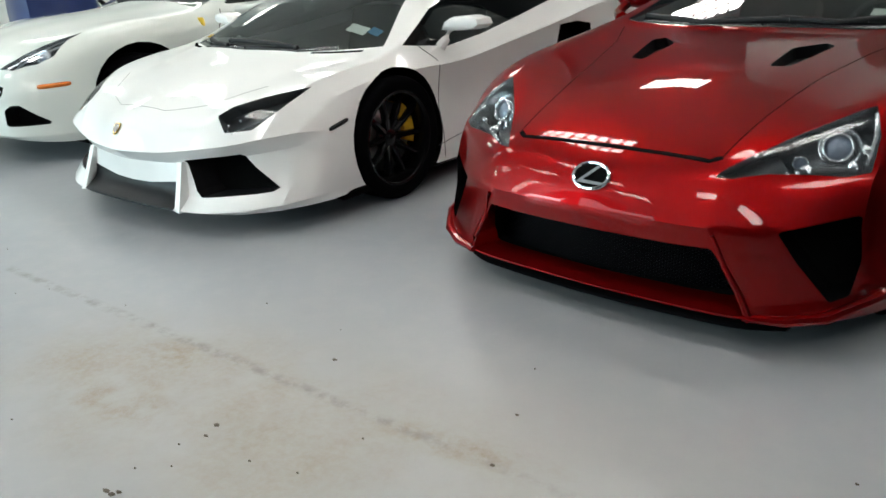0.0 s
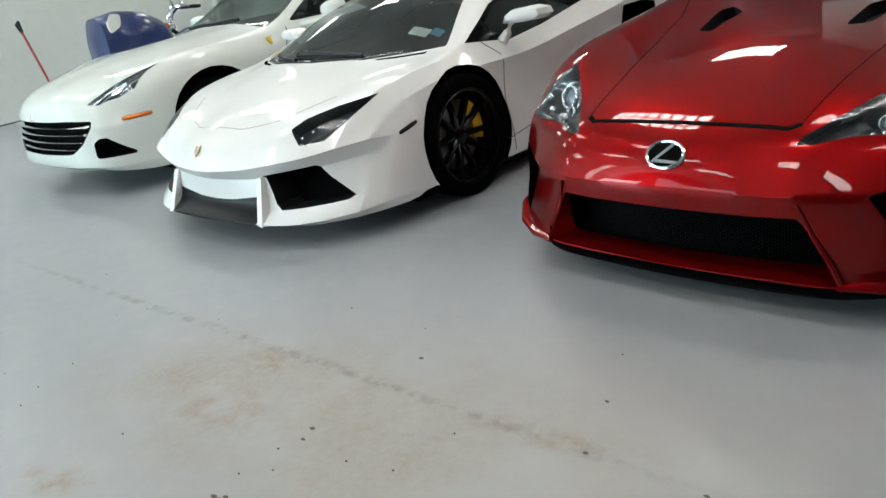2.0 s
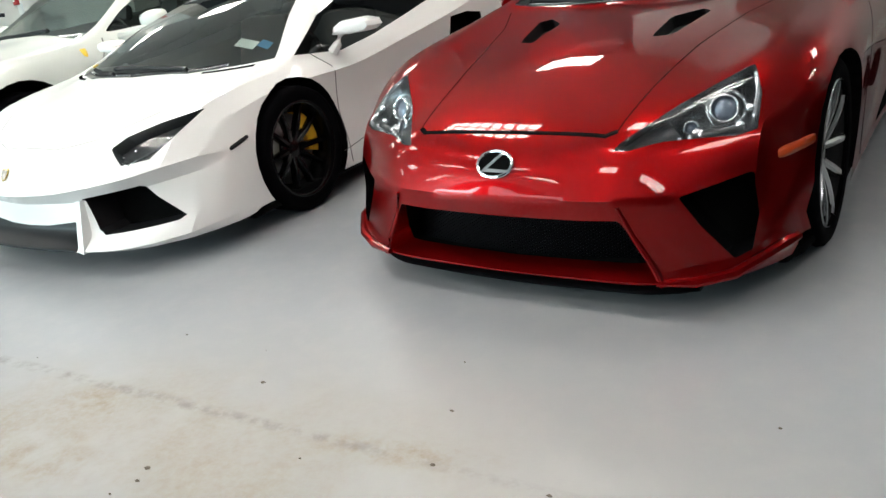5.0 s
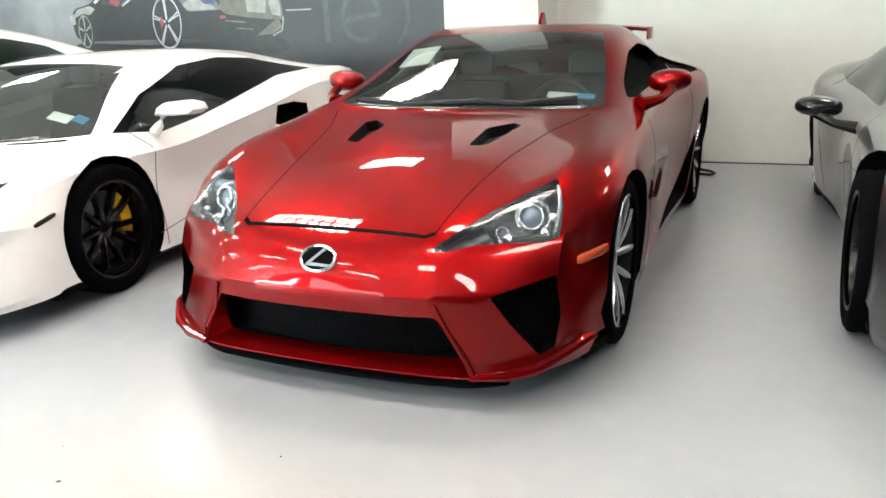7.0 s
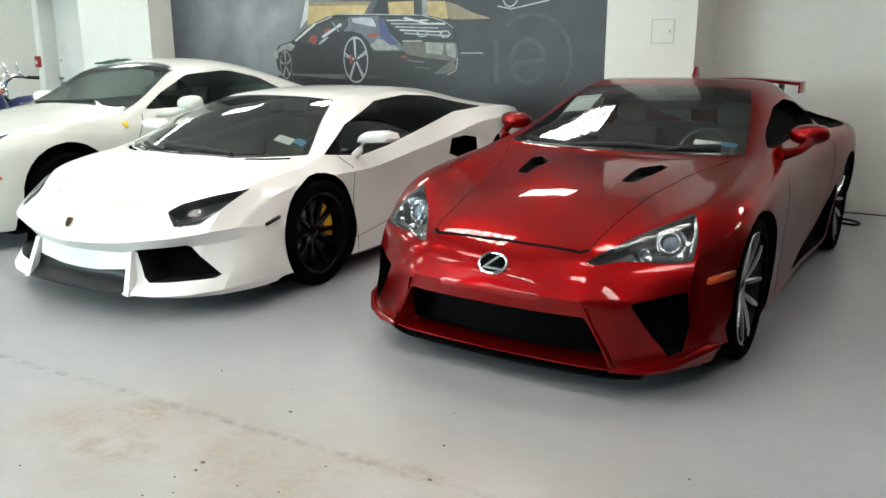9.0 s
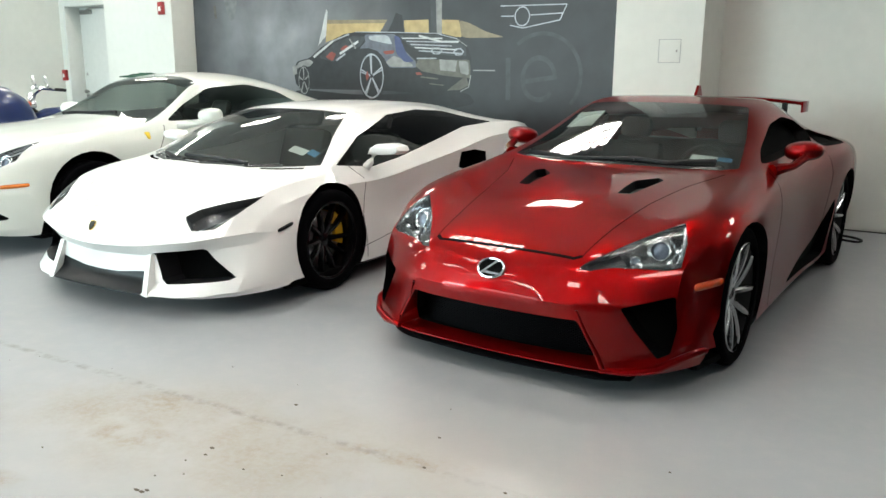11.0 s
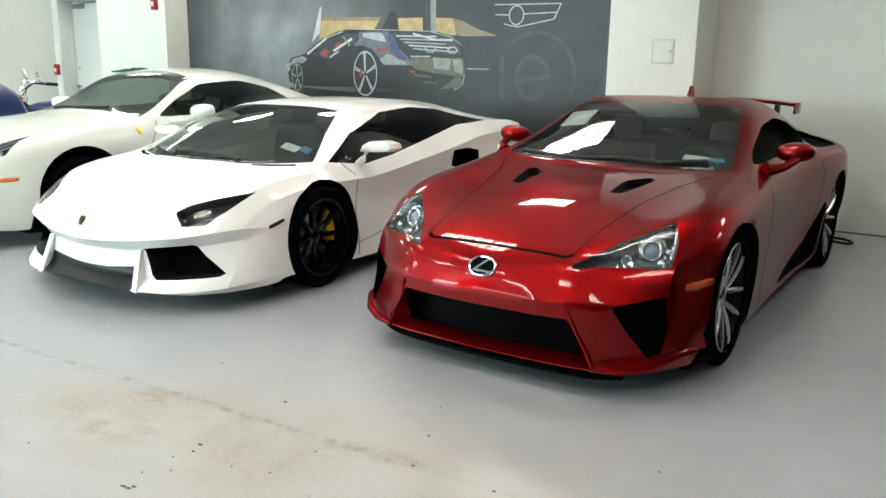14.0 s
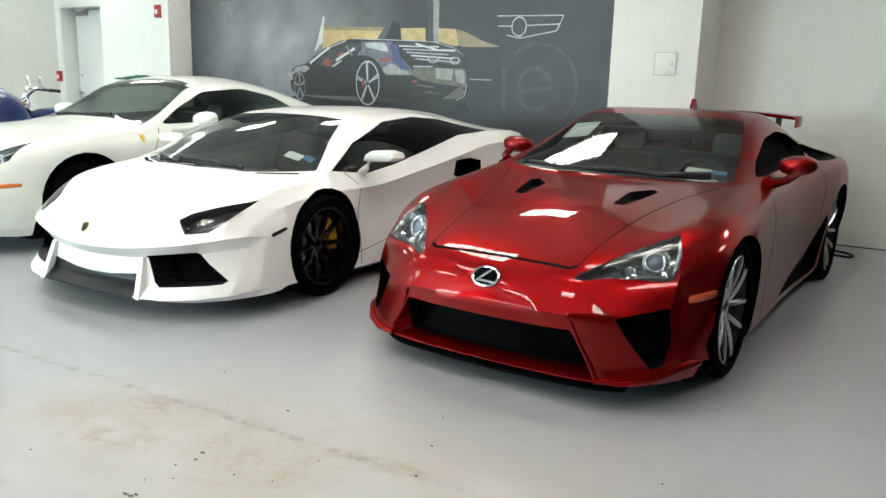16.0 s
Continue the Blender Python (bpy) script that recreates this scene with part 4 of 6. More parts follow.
def grille_mesh(car, x0, x1, z0, z1, y_of):
    """An open lattice of slanted bars across the mouth."""
    bm = bmesh.new()
    step, t = 0.020, 0.0028
    for sgn in (1, -1):
        k = x0 - (z1 - z0)
        while k < x1 + (z1 - z0):
            a, b = (k, z0), (k + sgn * (z1 - z0) * 1.6, z1)
            n = 4
            for i in range(n):
                xa, za = a[0] + (b[0] - a[0]) * i / n, a[1] + (b[1] - a[1]) * i / n
                xb, zb = a[0] + (b[0] - a[0]) * (i + 1) / n, a[1] + (b[1] - a[1]) * (i + 1) / n
                if min(xa, xb) < x0 or max(xa, xb) > x1:
                    continue
                v = [bm.verts.new((x, y_of(x) + d, z + e)) for x, z in ((xa, za), (xb, zb)) for d, e in ((0, -t), (0, t), (0.012, t), (0.012, -t))]
                for q in range(4):
                    bm.faces.new((v[q], v[(q + 1) % 4], v[4 + (q + 1) % 4], v[4 + q]))
            k += step
    return part("grille_mesh", bm, MESH_BLACK, car, "black open-weave grille mesh")


def ball(c, r, n=12, squash=1.0):
    v, f = turned([(r * math.sin(math.pi * k / 6), -r * math.cos(math.pi * k / 6)) for k in range(7)], n, "y")
    return [(x + c[0], y * squash + c[1], z + c[2]) for x, y, z in v], f


def projector(lamp, c, r, aim):
    """A round lens in a chrome ring."""
    m = Matrix.Translation(c) @ Vector(aim).normalized().to_track_quat("Y", "Z").to_matrix().to_4x4()
    for nm, prof, mat in (("bezel", [(r * 0.92, -0.05), (r * 1.16, -0.05), (r * 1.22, 0.0), (r * 1.12, 0.014), (r * 1.0, 0.012), (r * 0.94, 0.0)], CHROME), ("lens_bulb", [(r * math.sin(math.pi / 2 * k / 6), -0.012 + 0.5 * r * math.cos(math.pi / 2 * k / 6)) for k in range(7)], LENS)):
        v, f = turned(prof, 32, "y")
        mesh_object(nm, [m @ Vector(p) for p in v], f, mat, lamp)


def bowl(lamp, c, r, aim):
    """A bright reflector bowl behind a bulb."""
    m = Matrix.Translation(c) @ Vector(aim).normalized().to_track_quat("Y", "Z").to_matrix().to_4x4()
    v, f = turned([(r * 0.05, -0.045), (r * 0.5, -0.035), (r * 0.85, -0.012), (r, 0.012), (r * 1.03, 0.01), (r * 0.9, -0.02)], 28, "y")
    mesh_object("reflector", [m @ Vector(p) for p in v], f, LAMP_SILVER, lamp)


def ribbon(line, depth, thick):
    """A slab with a rounded front that follows a line across the car and reaches back by depth."""
    bm = bmesh.new()
    sec = [(0.0, 0.0), (0.012, thick * 0.5), (depth * 0.5, thick * 0.6), (depth, thick * 0.5), (depth, -thick * 0.3), (depth * 0.4, -thick * 0.5), (0.012, -thick * 0.5)]
    rings = [[bm.verts.new((x, y + a, z + b)) for a, b in sec] for x, y, z in line]
    n = len(sec)
    for a, b in zip(rings, rings[1:]):
        for q in range(n):
            bm.faces.new((a[q], a[(q + 1) % n], b[(q + 1) % n], b[q]))
    bm.faces.new(rings[0]), bm.faces.new(rings[-1][::-1])
    return bm


def mirror(car, s, foot, tip, mat, length, high):
    """A door mirror: stalk, rounded housing and mirror glass."""
    stalk = tube([(s * foot[0], foot[1], foot[2]), (s * (foot[0] * 0.6 + tip[0] * 0.4), foot[1] * 0.7 + tip[1] * 0.3, foot[2] + 0.02), (s * (tip[0] - 0.08), tip[1] - 0.02, tip[2] - high * 0.35)], 0.026, 8, (1.4, 0.9, 1.0))
    q = part("door_mirror", stalk, mat, car, smooth=True)
    bm = bmesh.new()
    bmesh.ops.create_uvsphere(bm, u_segments=24, v_segments=14, radius=1.0)
    for v in bm.verts:
        v.co.y = max(v.co.y, -1) if v.co.y < 0.35 else 0.35
        v.co.z = math.copysign(abs(v.co.z) ** 0.75, v.co.z)
    bmesh.ops.transform(bm, verts=bm.verts[:], matrix=Matrix.LocRotScale((s * (tip[0] - length), tip[1], tip[2]), Euler((0, radians(-4 * s), radians(-6 * s))), (length, length * 0.85, high)))
    part("housing", bm, mat, q, smooth=True)
    v, f = turned([(0.0, 0.0), (0.9, 0.0), (0.9, 0.02), (0.0, 0.02)], 24, "y")
    mesh_object("mirror_glass", [(s * (tip[0] - length) + x * length * 0.88, tip[1] + length * 0.85 * 0.352 + y * 0.1, tip[2] + z * high * 0.85) for x, y, z in v], f, CHROME, q)
    return q


def marker(car, bm, s, outline, mat, name="side_marker", lift=0.004):
    """A small lens that lies on the flank, following it."""
    v, f = [], []
    hits = [drape(bm, "yz", a, b, -1) for a, b in rounded(outline, 0.25)]
    hits = [h for h in hits if h[0] is not None]
    n = len(hits)
    c = sum((h[0] for h in hits), Vector()) / n + hits[0][1] * 0.0
    up = Vector((1, -0.3, 0)).normalized() * lift
    v = [h[0] + up for h in hits] + [h[0] - up for h in hits] + [c + up * 1.8]
    f = [(i, (i + 1) % n, 2 * n) for i in range(n)] + [(i, n + i, n + (i + 1) % n, (i + 1) % n) for i in range(n)]
    if s < 0:
        v, f = mirrored(v, f)
    return mesh_object(name, v, f, mat, car, "amber side marker lens" if mat in (AMBER, ORANGE) else "")


def badge_oval(car, p, nrm):
    """An oval chrome ring round a slanted bar shape on black."""
    nrm = nrm if nrm.y < 0 else -nrm
    m = Matrix.Translation(p + nrm * 0.003) @ nrm.to_track_quat("Z", "Y").to_matrix().to_4x4()
    if (m.to_3x3() @ Vector((0, 1, 0))).z < 0:
        m = m @ Matrix.Rotation(math.pi, 4, "Z")
    bm = bmesh.new()
    n, k = 40, 8
    a0, b0, r = 0.066, 0.047, 0.0065
    vs = [[bm.verts.new(((a0 + r * math.cos(q)) * math.cos(a), (b0 + r * math.cos(q)) * math.sin(a), r * math.sin(q))) for q in (2 * math.pi * j / k for j in range(k))] for a in (2 * math.pi * i / n for i in range(n))]
    for i in range(n):
        for j in range(k):
            bm.faces.new((vs[i][j], vs[(i + 1) % n][j], vs[(i + 1) % n][(j + 1) % k], vs[i][(j + 1) % k]))
    bmesh.ops.transform(bm, verts=bm.verts[:], matrix=m)
    ring = part("nose_badge", bm, CHROME, car, "oval chrome badge on a black ground", smooth=True)
    bm = bmesh.new()
    q = [bm.verts.new((a0 * math.cos(a), b0 * math.sin(a), 0.0)) for a in (2 * math.pi * i / n for i in range(n))]
    bm.faces.new(q)
    bmesh.ops.transform(bm, verts=bm.verts[:], matrix=m)
    part("badge_ground", bm, CAVITY, ring)
    bar = prism([(0.022, 0.043), (0.030, 0.036), (-0.024, -0.018), (0.052, -0.022), (0.046, -0.032), (-0.046, -0.030), (-0.040, -0.020)], 0.005, lambda a, b, c: m @ Vector((a, b, c)))
    part("badge_bar", bar, CHROME, ring)


def wiper(car, bm, pts):
    strip(bm, pts, "xy", -1, 0.022, 0.016, TRIM, "wiper", car, "black wiper blade resting on the windscreen", side=False, thick=0.016)


def sticker(car, bm, x, y, w, h, mat, name="windscreen_sticker"):
    """A paper label on the inside of the windscreen."""
    v = []
    for a, b in ((-1, -1), (1, -1), (1, 1), (-1, 1)):
        q = x + a * w / 2
        p, nrm = drape(bm, "xy", abs(q), y + b * h / 2, -1)
        if p is None:
            return None
        v.append(Vector((math.copysign(p.x, q), p.y, p.z - 0.006)))
    v += [p - Vector((0, 0, 0.002)) for p in v]
    return mesh_object(name, v, [(0, 1, 2, 3), (7, 6, 5, 4), (0, 4, 5, 1), (1, 5, 6, 2), (2, 6, 7, 3), (3, 7, 4, 0)], mat, car, smooth=False)


red_coupe(pose(0, 0, 0))


# ---- the white wedge-shaped car ----
def blade_mirror(car, s, mat):
    """A wide, flat-topped door mirror on a slim stalk."""
    q = part("door_mirror", tube([(s * 0.905, 0.52, 0.755), (s * 0.935, 0.54, 0.80), (s * 0.955, 0.56, 0.86)], 0.024, 8, (1.3, 1.0, 1.1)), mat, car, smooth=True)
    out = [(0.915, 0.845), (0.935, 0.893), (0.99, 0.923), (1.10, 0.928), (1.17, 0.913), (1.185, 0.882), (1.15, 0.857), (1.02, 0.845)]
    bm = bmesh.new()
    rings = []
    for dy, k in ((-0.075, 0.55), (-0.06, 0.85), (-0.02, 1.0), (0.05, 1.0)):
        rings.append([bm.verts.new((s * (1.01 + (x - 1.01) * k), 0.57 + dy + 0.10 * (x - 0.9), 0.90 + (z - 0.90) * k)) for x, z in out])
    n = len(out)
    for a, b in zip(rings, rings[1:]):
        for i in range(n):
            bm.faces.new((a[i], a[(i + 1) % n], b[(i + 1) % n], b[i]))
    bm.faces.new(rings[0]), bm.faces.new(rings[-1][::-1])
    part("housing", bm, mat, q, smooth=True)
    part("mirror_glass", prism([(s * (1.01 + (x - 1.01) * 0.9), 0.90 + (z - 0.90) * 0.85) for x, z in out], 0.004, lambda a, b, c: Vector((a, 0.622 + c + 0.10 * (abs(a) - 0.9), b))), CHROME, q)
    return q



def white_wedge(m):
    car = empty("wedge_supercar", m, "white angular mid-engined supercar with black wheels", "car", "parked sports cars")
    lines = [
        [(0, 0, -1.0, 0.115), (1, 0, -1.07, 0.14), (2, 0, -0.98, 0.22), (3, 0, -0.985, 0.34), (4, 0, -1.045, 0.40), (5, 0, -1.01, 0.515), (6, 0, -0.52, 0.70), (7, 0, -0.16, 0.785), (8, 0, 0.50, 1.04), (9, 0, 1.05, 1.155), (10, 0, 1.65, 1.167), (11, 0, 2.40, 1.123), (12, 0, 3.0, 1.020), (13, 0, 3.55, 0.930)],
        [(0, 0.28, -0.99, 0.115), (1, 0.28, -1.06, 0.14), (2, 0.28, -0.965, 0.22), (3, 0.28, -0.955, 0.345), (4, 0.29, -1.010, 0.408), (5, 0.30, -0.91, 0.535), (6, 0.30, -0.49, 0.70), (7, 0.32, -0.13, 0.785), (8, 0.32, 0.51, 1.03), (9, 0.30, 1.05, 1.15), (10, 0.30, 1.65, 1.162), (11, 0.28, 2.40, 1.113), (12, 0.30, 3.0, 1.000), (13, 0.30, 3.50, 0.930)],
        [(0, 0.41, -0.98, 0.115), (1, 0.415, -1.035, 0.135), (2, 0.43, -0.955, 0.20), (3, 0.40, -0.935, 0.35), (4, 0.50, -0.955, 0.430), (5, 0.55, -0.82, 0.578), (6, 0.55, -0.43, 0.70), (7, 0.60, -0.03, 0.785), (8, 0.57, 0.56, 1.018), (9, 0.49, 1.07, 1.133), (10, 0.46, 1.70, 1.142), (11, 0.45, 2.40, 1.078), (12, 0.50, 3.0, 0.980), (13, 0.50, 3.45, 0.930)],
        [(0, 0.58, -0.94, 0.115), (1, 0.60, -0.985, 0.135), (2, 0.62, -0.91, 0.21), (3, 0.61, -0.845, 0.375), (4, 0.69, -0.885, 0.455), (5, 0.70, -0.70, 0.618), (6, 0.72, -0.38, 0.71), (7, 0.835, 0.15, 0.79), (8, 0.745, 0.62, 0.985), (9, 0.635, 1.13, 1.100), (10, 0.590, 1.70, 1.124), (11, 0.61, 2.40, 1.028), (12, 0.68, 3.0, 0.960), (13, 0.66, 3.42, 0.920)],
        [(0, 0.74, -0.87, 0.12), (1, 0.77, -0.89, 0.145), (2, 0.785, -0.81, 0.23), (3, 0.75, -0.76, 0.395), (4, 0.825, -0.775, 0.480), (5, 0.82, -0.57, 0.64), (6, 0.855, -0.38, 0.705), (7, 0.90, 0.05, 0.755), (8, 0.895, 0.60, 0.765), (9, 0.88, 1.20, 0.80), (10, 0.84, 1.75, 0.875), (11, 0.80, 2.40, 0.955), (12, 0.82, 3.0, 0.950), (13, 0.78, 3.40, 0.900)],
        [(0, 0.87, -0.74, 0.125), (1, 0.90, -0.755, 0.16), (2, 0.90, -0.68, 0.26), (3, 0.875, -0.63, 0.415), (4, 0.912, -0.620, 0.490), (5, 0.915, -0.47, 0.58), (6, 0.94, -0.31, 0.635), (7, 0.985, 0.03, 0.685), (8, 0.965, 0.60, 0.67), (9, 0.95, 1.20, 0.72), (10, 0.95, 1.80, 0.785), (11, 0.97, 2.40, 0.865), (12, 0.95, 3.0, 0.850), (13, 0.88, 3.35, 0.820)],
        [(0, 0.95, -0.58, 0.13), (1, 0.965, -0.58, 0.17), (2, 0.965, -0.54, 0.28), (3, 0.96, -0.50, 0.42), (4, 0.965, -0.44, 0.47), (5, 0.97, -0.38, 0.49), (6, 0.985, -0.26, 0.50), (7, 1.0, 0.03, 0.50), (8, 0.95, 0.60, 0.48), (9, 0.93, 1.20, 0.50), (10, 0.95, 1.80, 0.55), (11, 1.0, 2.40, 0.58), (12, 0.98, 3.0, 0.56), (13, 0.92, 3.35, 0.55)],
        [(0, 0.985, -0.46, 0.135), (1, 0.99, -0.45, 0.17), (2, 0.99, -0.43, 0.26), (3, 0.99, -0.40, 0.30), (4, 0.99, -0.35, 0.32), (5, 0.99, -0.30, 0.32), (6, 0.995, -0.22, 0.32), (7, 1.0, 0.03, 0.30), (8, 0.985, 0.60, 0.27), (9, 0.975, 1.20, 0.26), (10, 0.98, 1.80, 0.28), (11, 1.0, 2.40, 0.30), (12, 0.98, 3.0, 0.32), (13, 0.92, 3.35, 0.32)],
        [(0, 0.99, -0.40, 0.14), (1, 0.995, -0.39, 0.15), (2, 0.995, -0.36, 0.155), (3, 0.995, -0.33, 0.155), (4, 0.995, -0.28, 0.155), (5, 0.995, -0.24, 0.15), (6, 0.995, -0.18, 0.145), (7, 0.99, 0.03, 0.14), (8, 0.985, 0.60, 0.12), (9, 0.98, 1.20, 0.12), (10, 0.98, 1.80, 0.12), (11, 0.99, 2.40, 0.14), (12, 0.96, 3.0, 0.18), (13, 0.90, 3.35, 0.22)],
    ]
    g = skin(lines, 8, 7, creases=(2, 4, 5), breaks=(1, 3, 4), smooth=2)
    bm = grid_bm(g)
    front = lambda c: c.y < -0.35
    flank = lambda c: c.x > 0.55
    cut(bm, [(-0.1, 0.05), (0.405, 0.05), (0.41, 0.262), (0.15, 0.232), (-0.1, 0.228)], "xz", 1, front)  # black chin
    cut(bm, [(0.425, 0.368), (0.70, 0.402), (0.868, 0.238), (0.845, 0.222), (0.53, 0.195), (0.49, 0.22)], "xz", 2, front)  # intake
    cut(bm, [(0.574, 0.578), (0.612, 0.613), (0.724, 0.650), (0.852, 0.677), (0.820, 0.589), (0.768, 0.518), (0.656, 0.508)], "xz", 3, lambda c: c.y < -0.3)  # headlamp
    cut(bm, [(-0.1, -0.15), (0.40, -0.11), (0.62, 0.0), (0.80, 0.155), (0.665, 0.464), (0.505, 0.84), (0.40, 0.83), (-0.1, 0.815)], "xy", 4, lambda c: -0.2 < c.y < 1.3 and c.z > 0.7)
    cut(bm, circle(0.042, 0.345, 0.366), "yz", 5, flank)
    cut(bm, circle(2.70, 0.36, 0.385), "yz", 6, flank)
    cut(bm, [(0.23, 0.797), (0.60, 0.960), (1.13, 1.083), (1.60, 1.106), (2.05, 1.076), (2.64, 0.962), (2.10, 0.945), (1.38, 0.842), (0.95, 0.785), (0.60, 0.755)], "yz", 7, lambda c: c.x > 0.45)
    cut(bm, [(1.76, 0.64), (1.80, 0.76), (2.02, 0.765), (2.19, 0.735), (2.19, 0.60), (2.0, 0.56)], "yz", 8, flank)
    cut(bm, [(0.49, -0.098), (0.60, -0.055), (0.74, 0.045), (0.735, 0.072), (0.60, -0.030), (0.49, -0.078)], "xy", 9, lambda c: c.z > 0.7)
    bm.verts.index_update()
    skin_part(car, bm, "body", WHITE, sharp=20)
    mesh_object("tail_panel", *both(*tail_cap(g)), WHITE, car)
    underbody(g, 0.10, CAVITY, car)
    mesh_object("chin_splitter", *both(*zone_mesh(bm, 1)), SATIN_BLACK, car, "satin black front splitter")
    walls, floor = pocket(bm, 2, (0, 0.15, 0))
    sided("intake_duct", *walls, TRIM, car, smooth=False)
    sided("intake_backing", *floor, CAVITY, car, smooth=False)
    walls, floor = pocket(bm, 3, (-0.01, 0.05, -0.05))
    for s in (1, -1):
        fix = (lambda q: q) if s > 0 else (lambda q: mirrored(*q))
        lamp = mesh_object("headlamp", *fix(floor), LAMP_DARK, car, "angular smoked headlamp", smooth=False)
        mesh_object("lamp_wall", *fix(walls), LAMP_DARK, lamp, smooth=False)
        lens = mesh_object("lens", *fix(zone_mesh(bm, 3)), CLEAR, lamp)
        lens.visible_shadow = False
        part("light_bar", tube([(s * 0.61, -0.83, 0.515), (s * 0.69, -0.83, 0.505), (s * 0.76, -0.73, 0.54), (s * 0.83, -0.55, 0.605)], 0.006, 6), LAMP_MID, lamp, smooth=True)
        for k in range(3):
            mesh_object("light_guide", *ball((s * (0.635 + 0.03 * k), -0.80 + 0.05 * k, 0.53 + 0.018 * k), 0.008), CHROME, lamp)
    ob = mesh_object("windscreen", *both(*zone_mesh(bm, 4)), SCREEN, car, "steeply raked windscreen")
    ob.visible_shadow = False
    sided("side_window", *zone_mesh(bm, 7), TINTED, car, "dark tinted side glass")
    for z, push, nm in ((5, (-0.34, 0, 0), "wheel_arch"), (6, (-0.34, 0, 0), "wheel_arch"), (8, (-0.16, 0.05, 0), "side_scoop"), (9, (0, 0, -0.03), "cowl_vent")):
        walls, floor = pocket(bm, z, push)
        walls = open_below(walls, 0.2) if nm == "wheel_arch" else walls
        sided(nm, *joined(walls, floor), CAVITY, car, smooth=False)
    gap = lambda pts, ax, sg, w=0.006: strip(bm, pts, ax, sg, w, 0.0008, TRIM, "panel_gap", car)
    gap([(0.42, 0.15), (0.40, 0.45), (0.43, 0.70), (0.34, 0.79)], "yz", -1)
    gap([(0.0, -0.86), (0.20, -0.85), (0.45, -0.74), (0.62, -0.52)], "xy", -1, 0.002)
    gap([(0.36, 0.23), (1.0, 0.30), (1.6, 0.38)], "yz", -1, 0.004)
    for s in (1, -1):
        part("front_winglet", prism([(s * 0.415, 0.13), (s * 0.455, 0.125), (s * 0.42, 0.36), (s * 0.385, 0.355)], 0.09, lambda a, b, c: Vector((a, -1.03 + 0.35 * (b - 0.13) + c, b))), WHITE, car)
        blade_mirror(car, s, WHITE)
        marker(car, bm, s, [(-0.455, 0.467), (-0.335, 0.498), (-0.335, 0.518), (-0.455, 0.487)], TRIM)
    four_wheels(car, 0.875, 0.85, 2.70, 0.333, 0.35, 0.255, 0.262, 0.23, 0.31, DARK_ALLOY, 5, "twin", YELLOW, "satin black five-spoke wheel with yellow brake caliper", 0.042)
    cabin(car, 0.55, 1.05, 0.64, GREY_LEATHER, 0.70, GREY_TRIM)
    # nose crest: a small gold-edged shield
    p, nrm = drape(bm, "xz", 0.0, 0.50, 1)
    nrm = nrm if nrm.y < 0 else -nrm
    fr = Matrix.Translation(p + nrm * 0.002) @ nrm.to_track_quat("Z", "Y").to_matrix().to_4x4()
    if (fr.to_3x3() @ Vector((0, 1, 0))).z < 0:
        fr = fr @ Matrix.Rotation(math.pi, 4, "Z")
    shield = [(-0.022, 0.03), (0.0, 0.034), (0.022, 0.03), (0.022, 0.0), (0.013, -0.024), (0.0, -0.034), (-0.013, -0.024), (-0.022, 0.0)]
    crest = part("nose_badge", prism(shield, 0.004, lambda a, b, c: fr @ Vector((a, b, c))), GOLD, car, "small gold-edged shield badge")
    part("badge_field", prism([(a * 0.8, b * 0.8) for a, b in shield], 0.006, lambda a, b, c: fr @ Vector((a, b, c))), GLOSS_BLACK, crest)
    strip(bm, [(0.0, -0.128), (0.20, -0.108), (0.40, -0.087), (0.60, 0.012)], "xy", -1, 0.045, 0.003, GLOSS_BLACK, "cowl_panel", car)
    wiper(car, bm, [(-0.52, 0.02), (-0.35, -0.07), (-0.20, -0.105)])
    wiper(car, bm, [(-0.25, -0.045), (0.05, -0.06), (0.37, -0.075)])
    sticker(car, bm, 0.56, 0.22, 0.13, 0.07, PAPER), sticker(car, bm, 0.665, 0.25, 0.07, 0.06, BLUE_STICKER)
    bm.free()
    return car


white_wedge(pose(-2.607, -0.230, 0, 0, 0, 3.48))


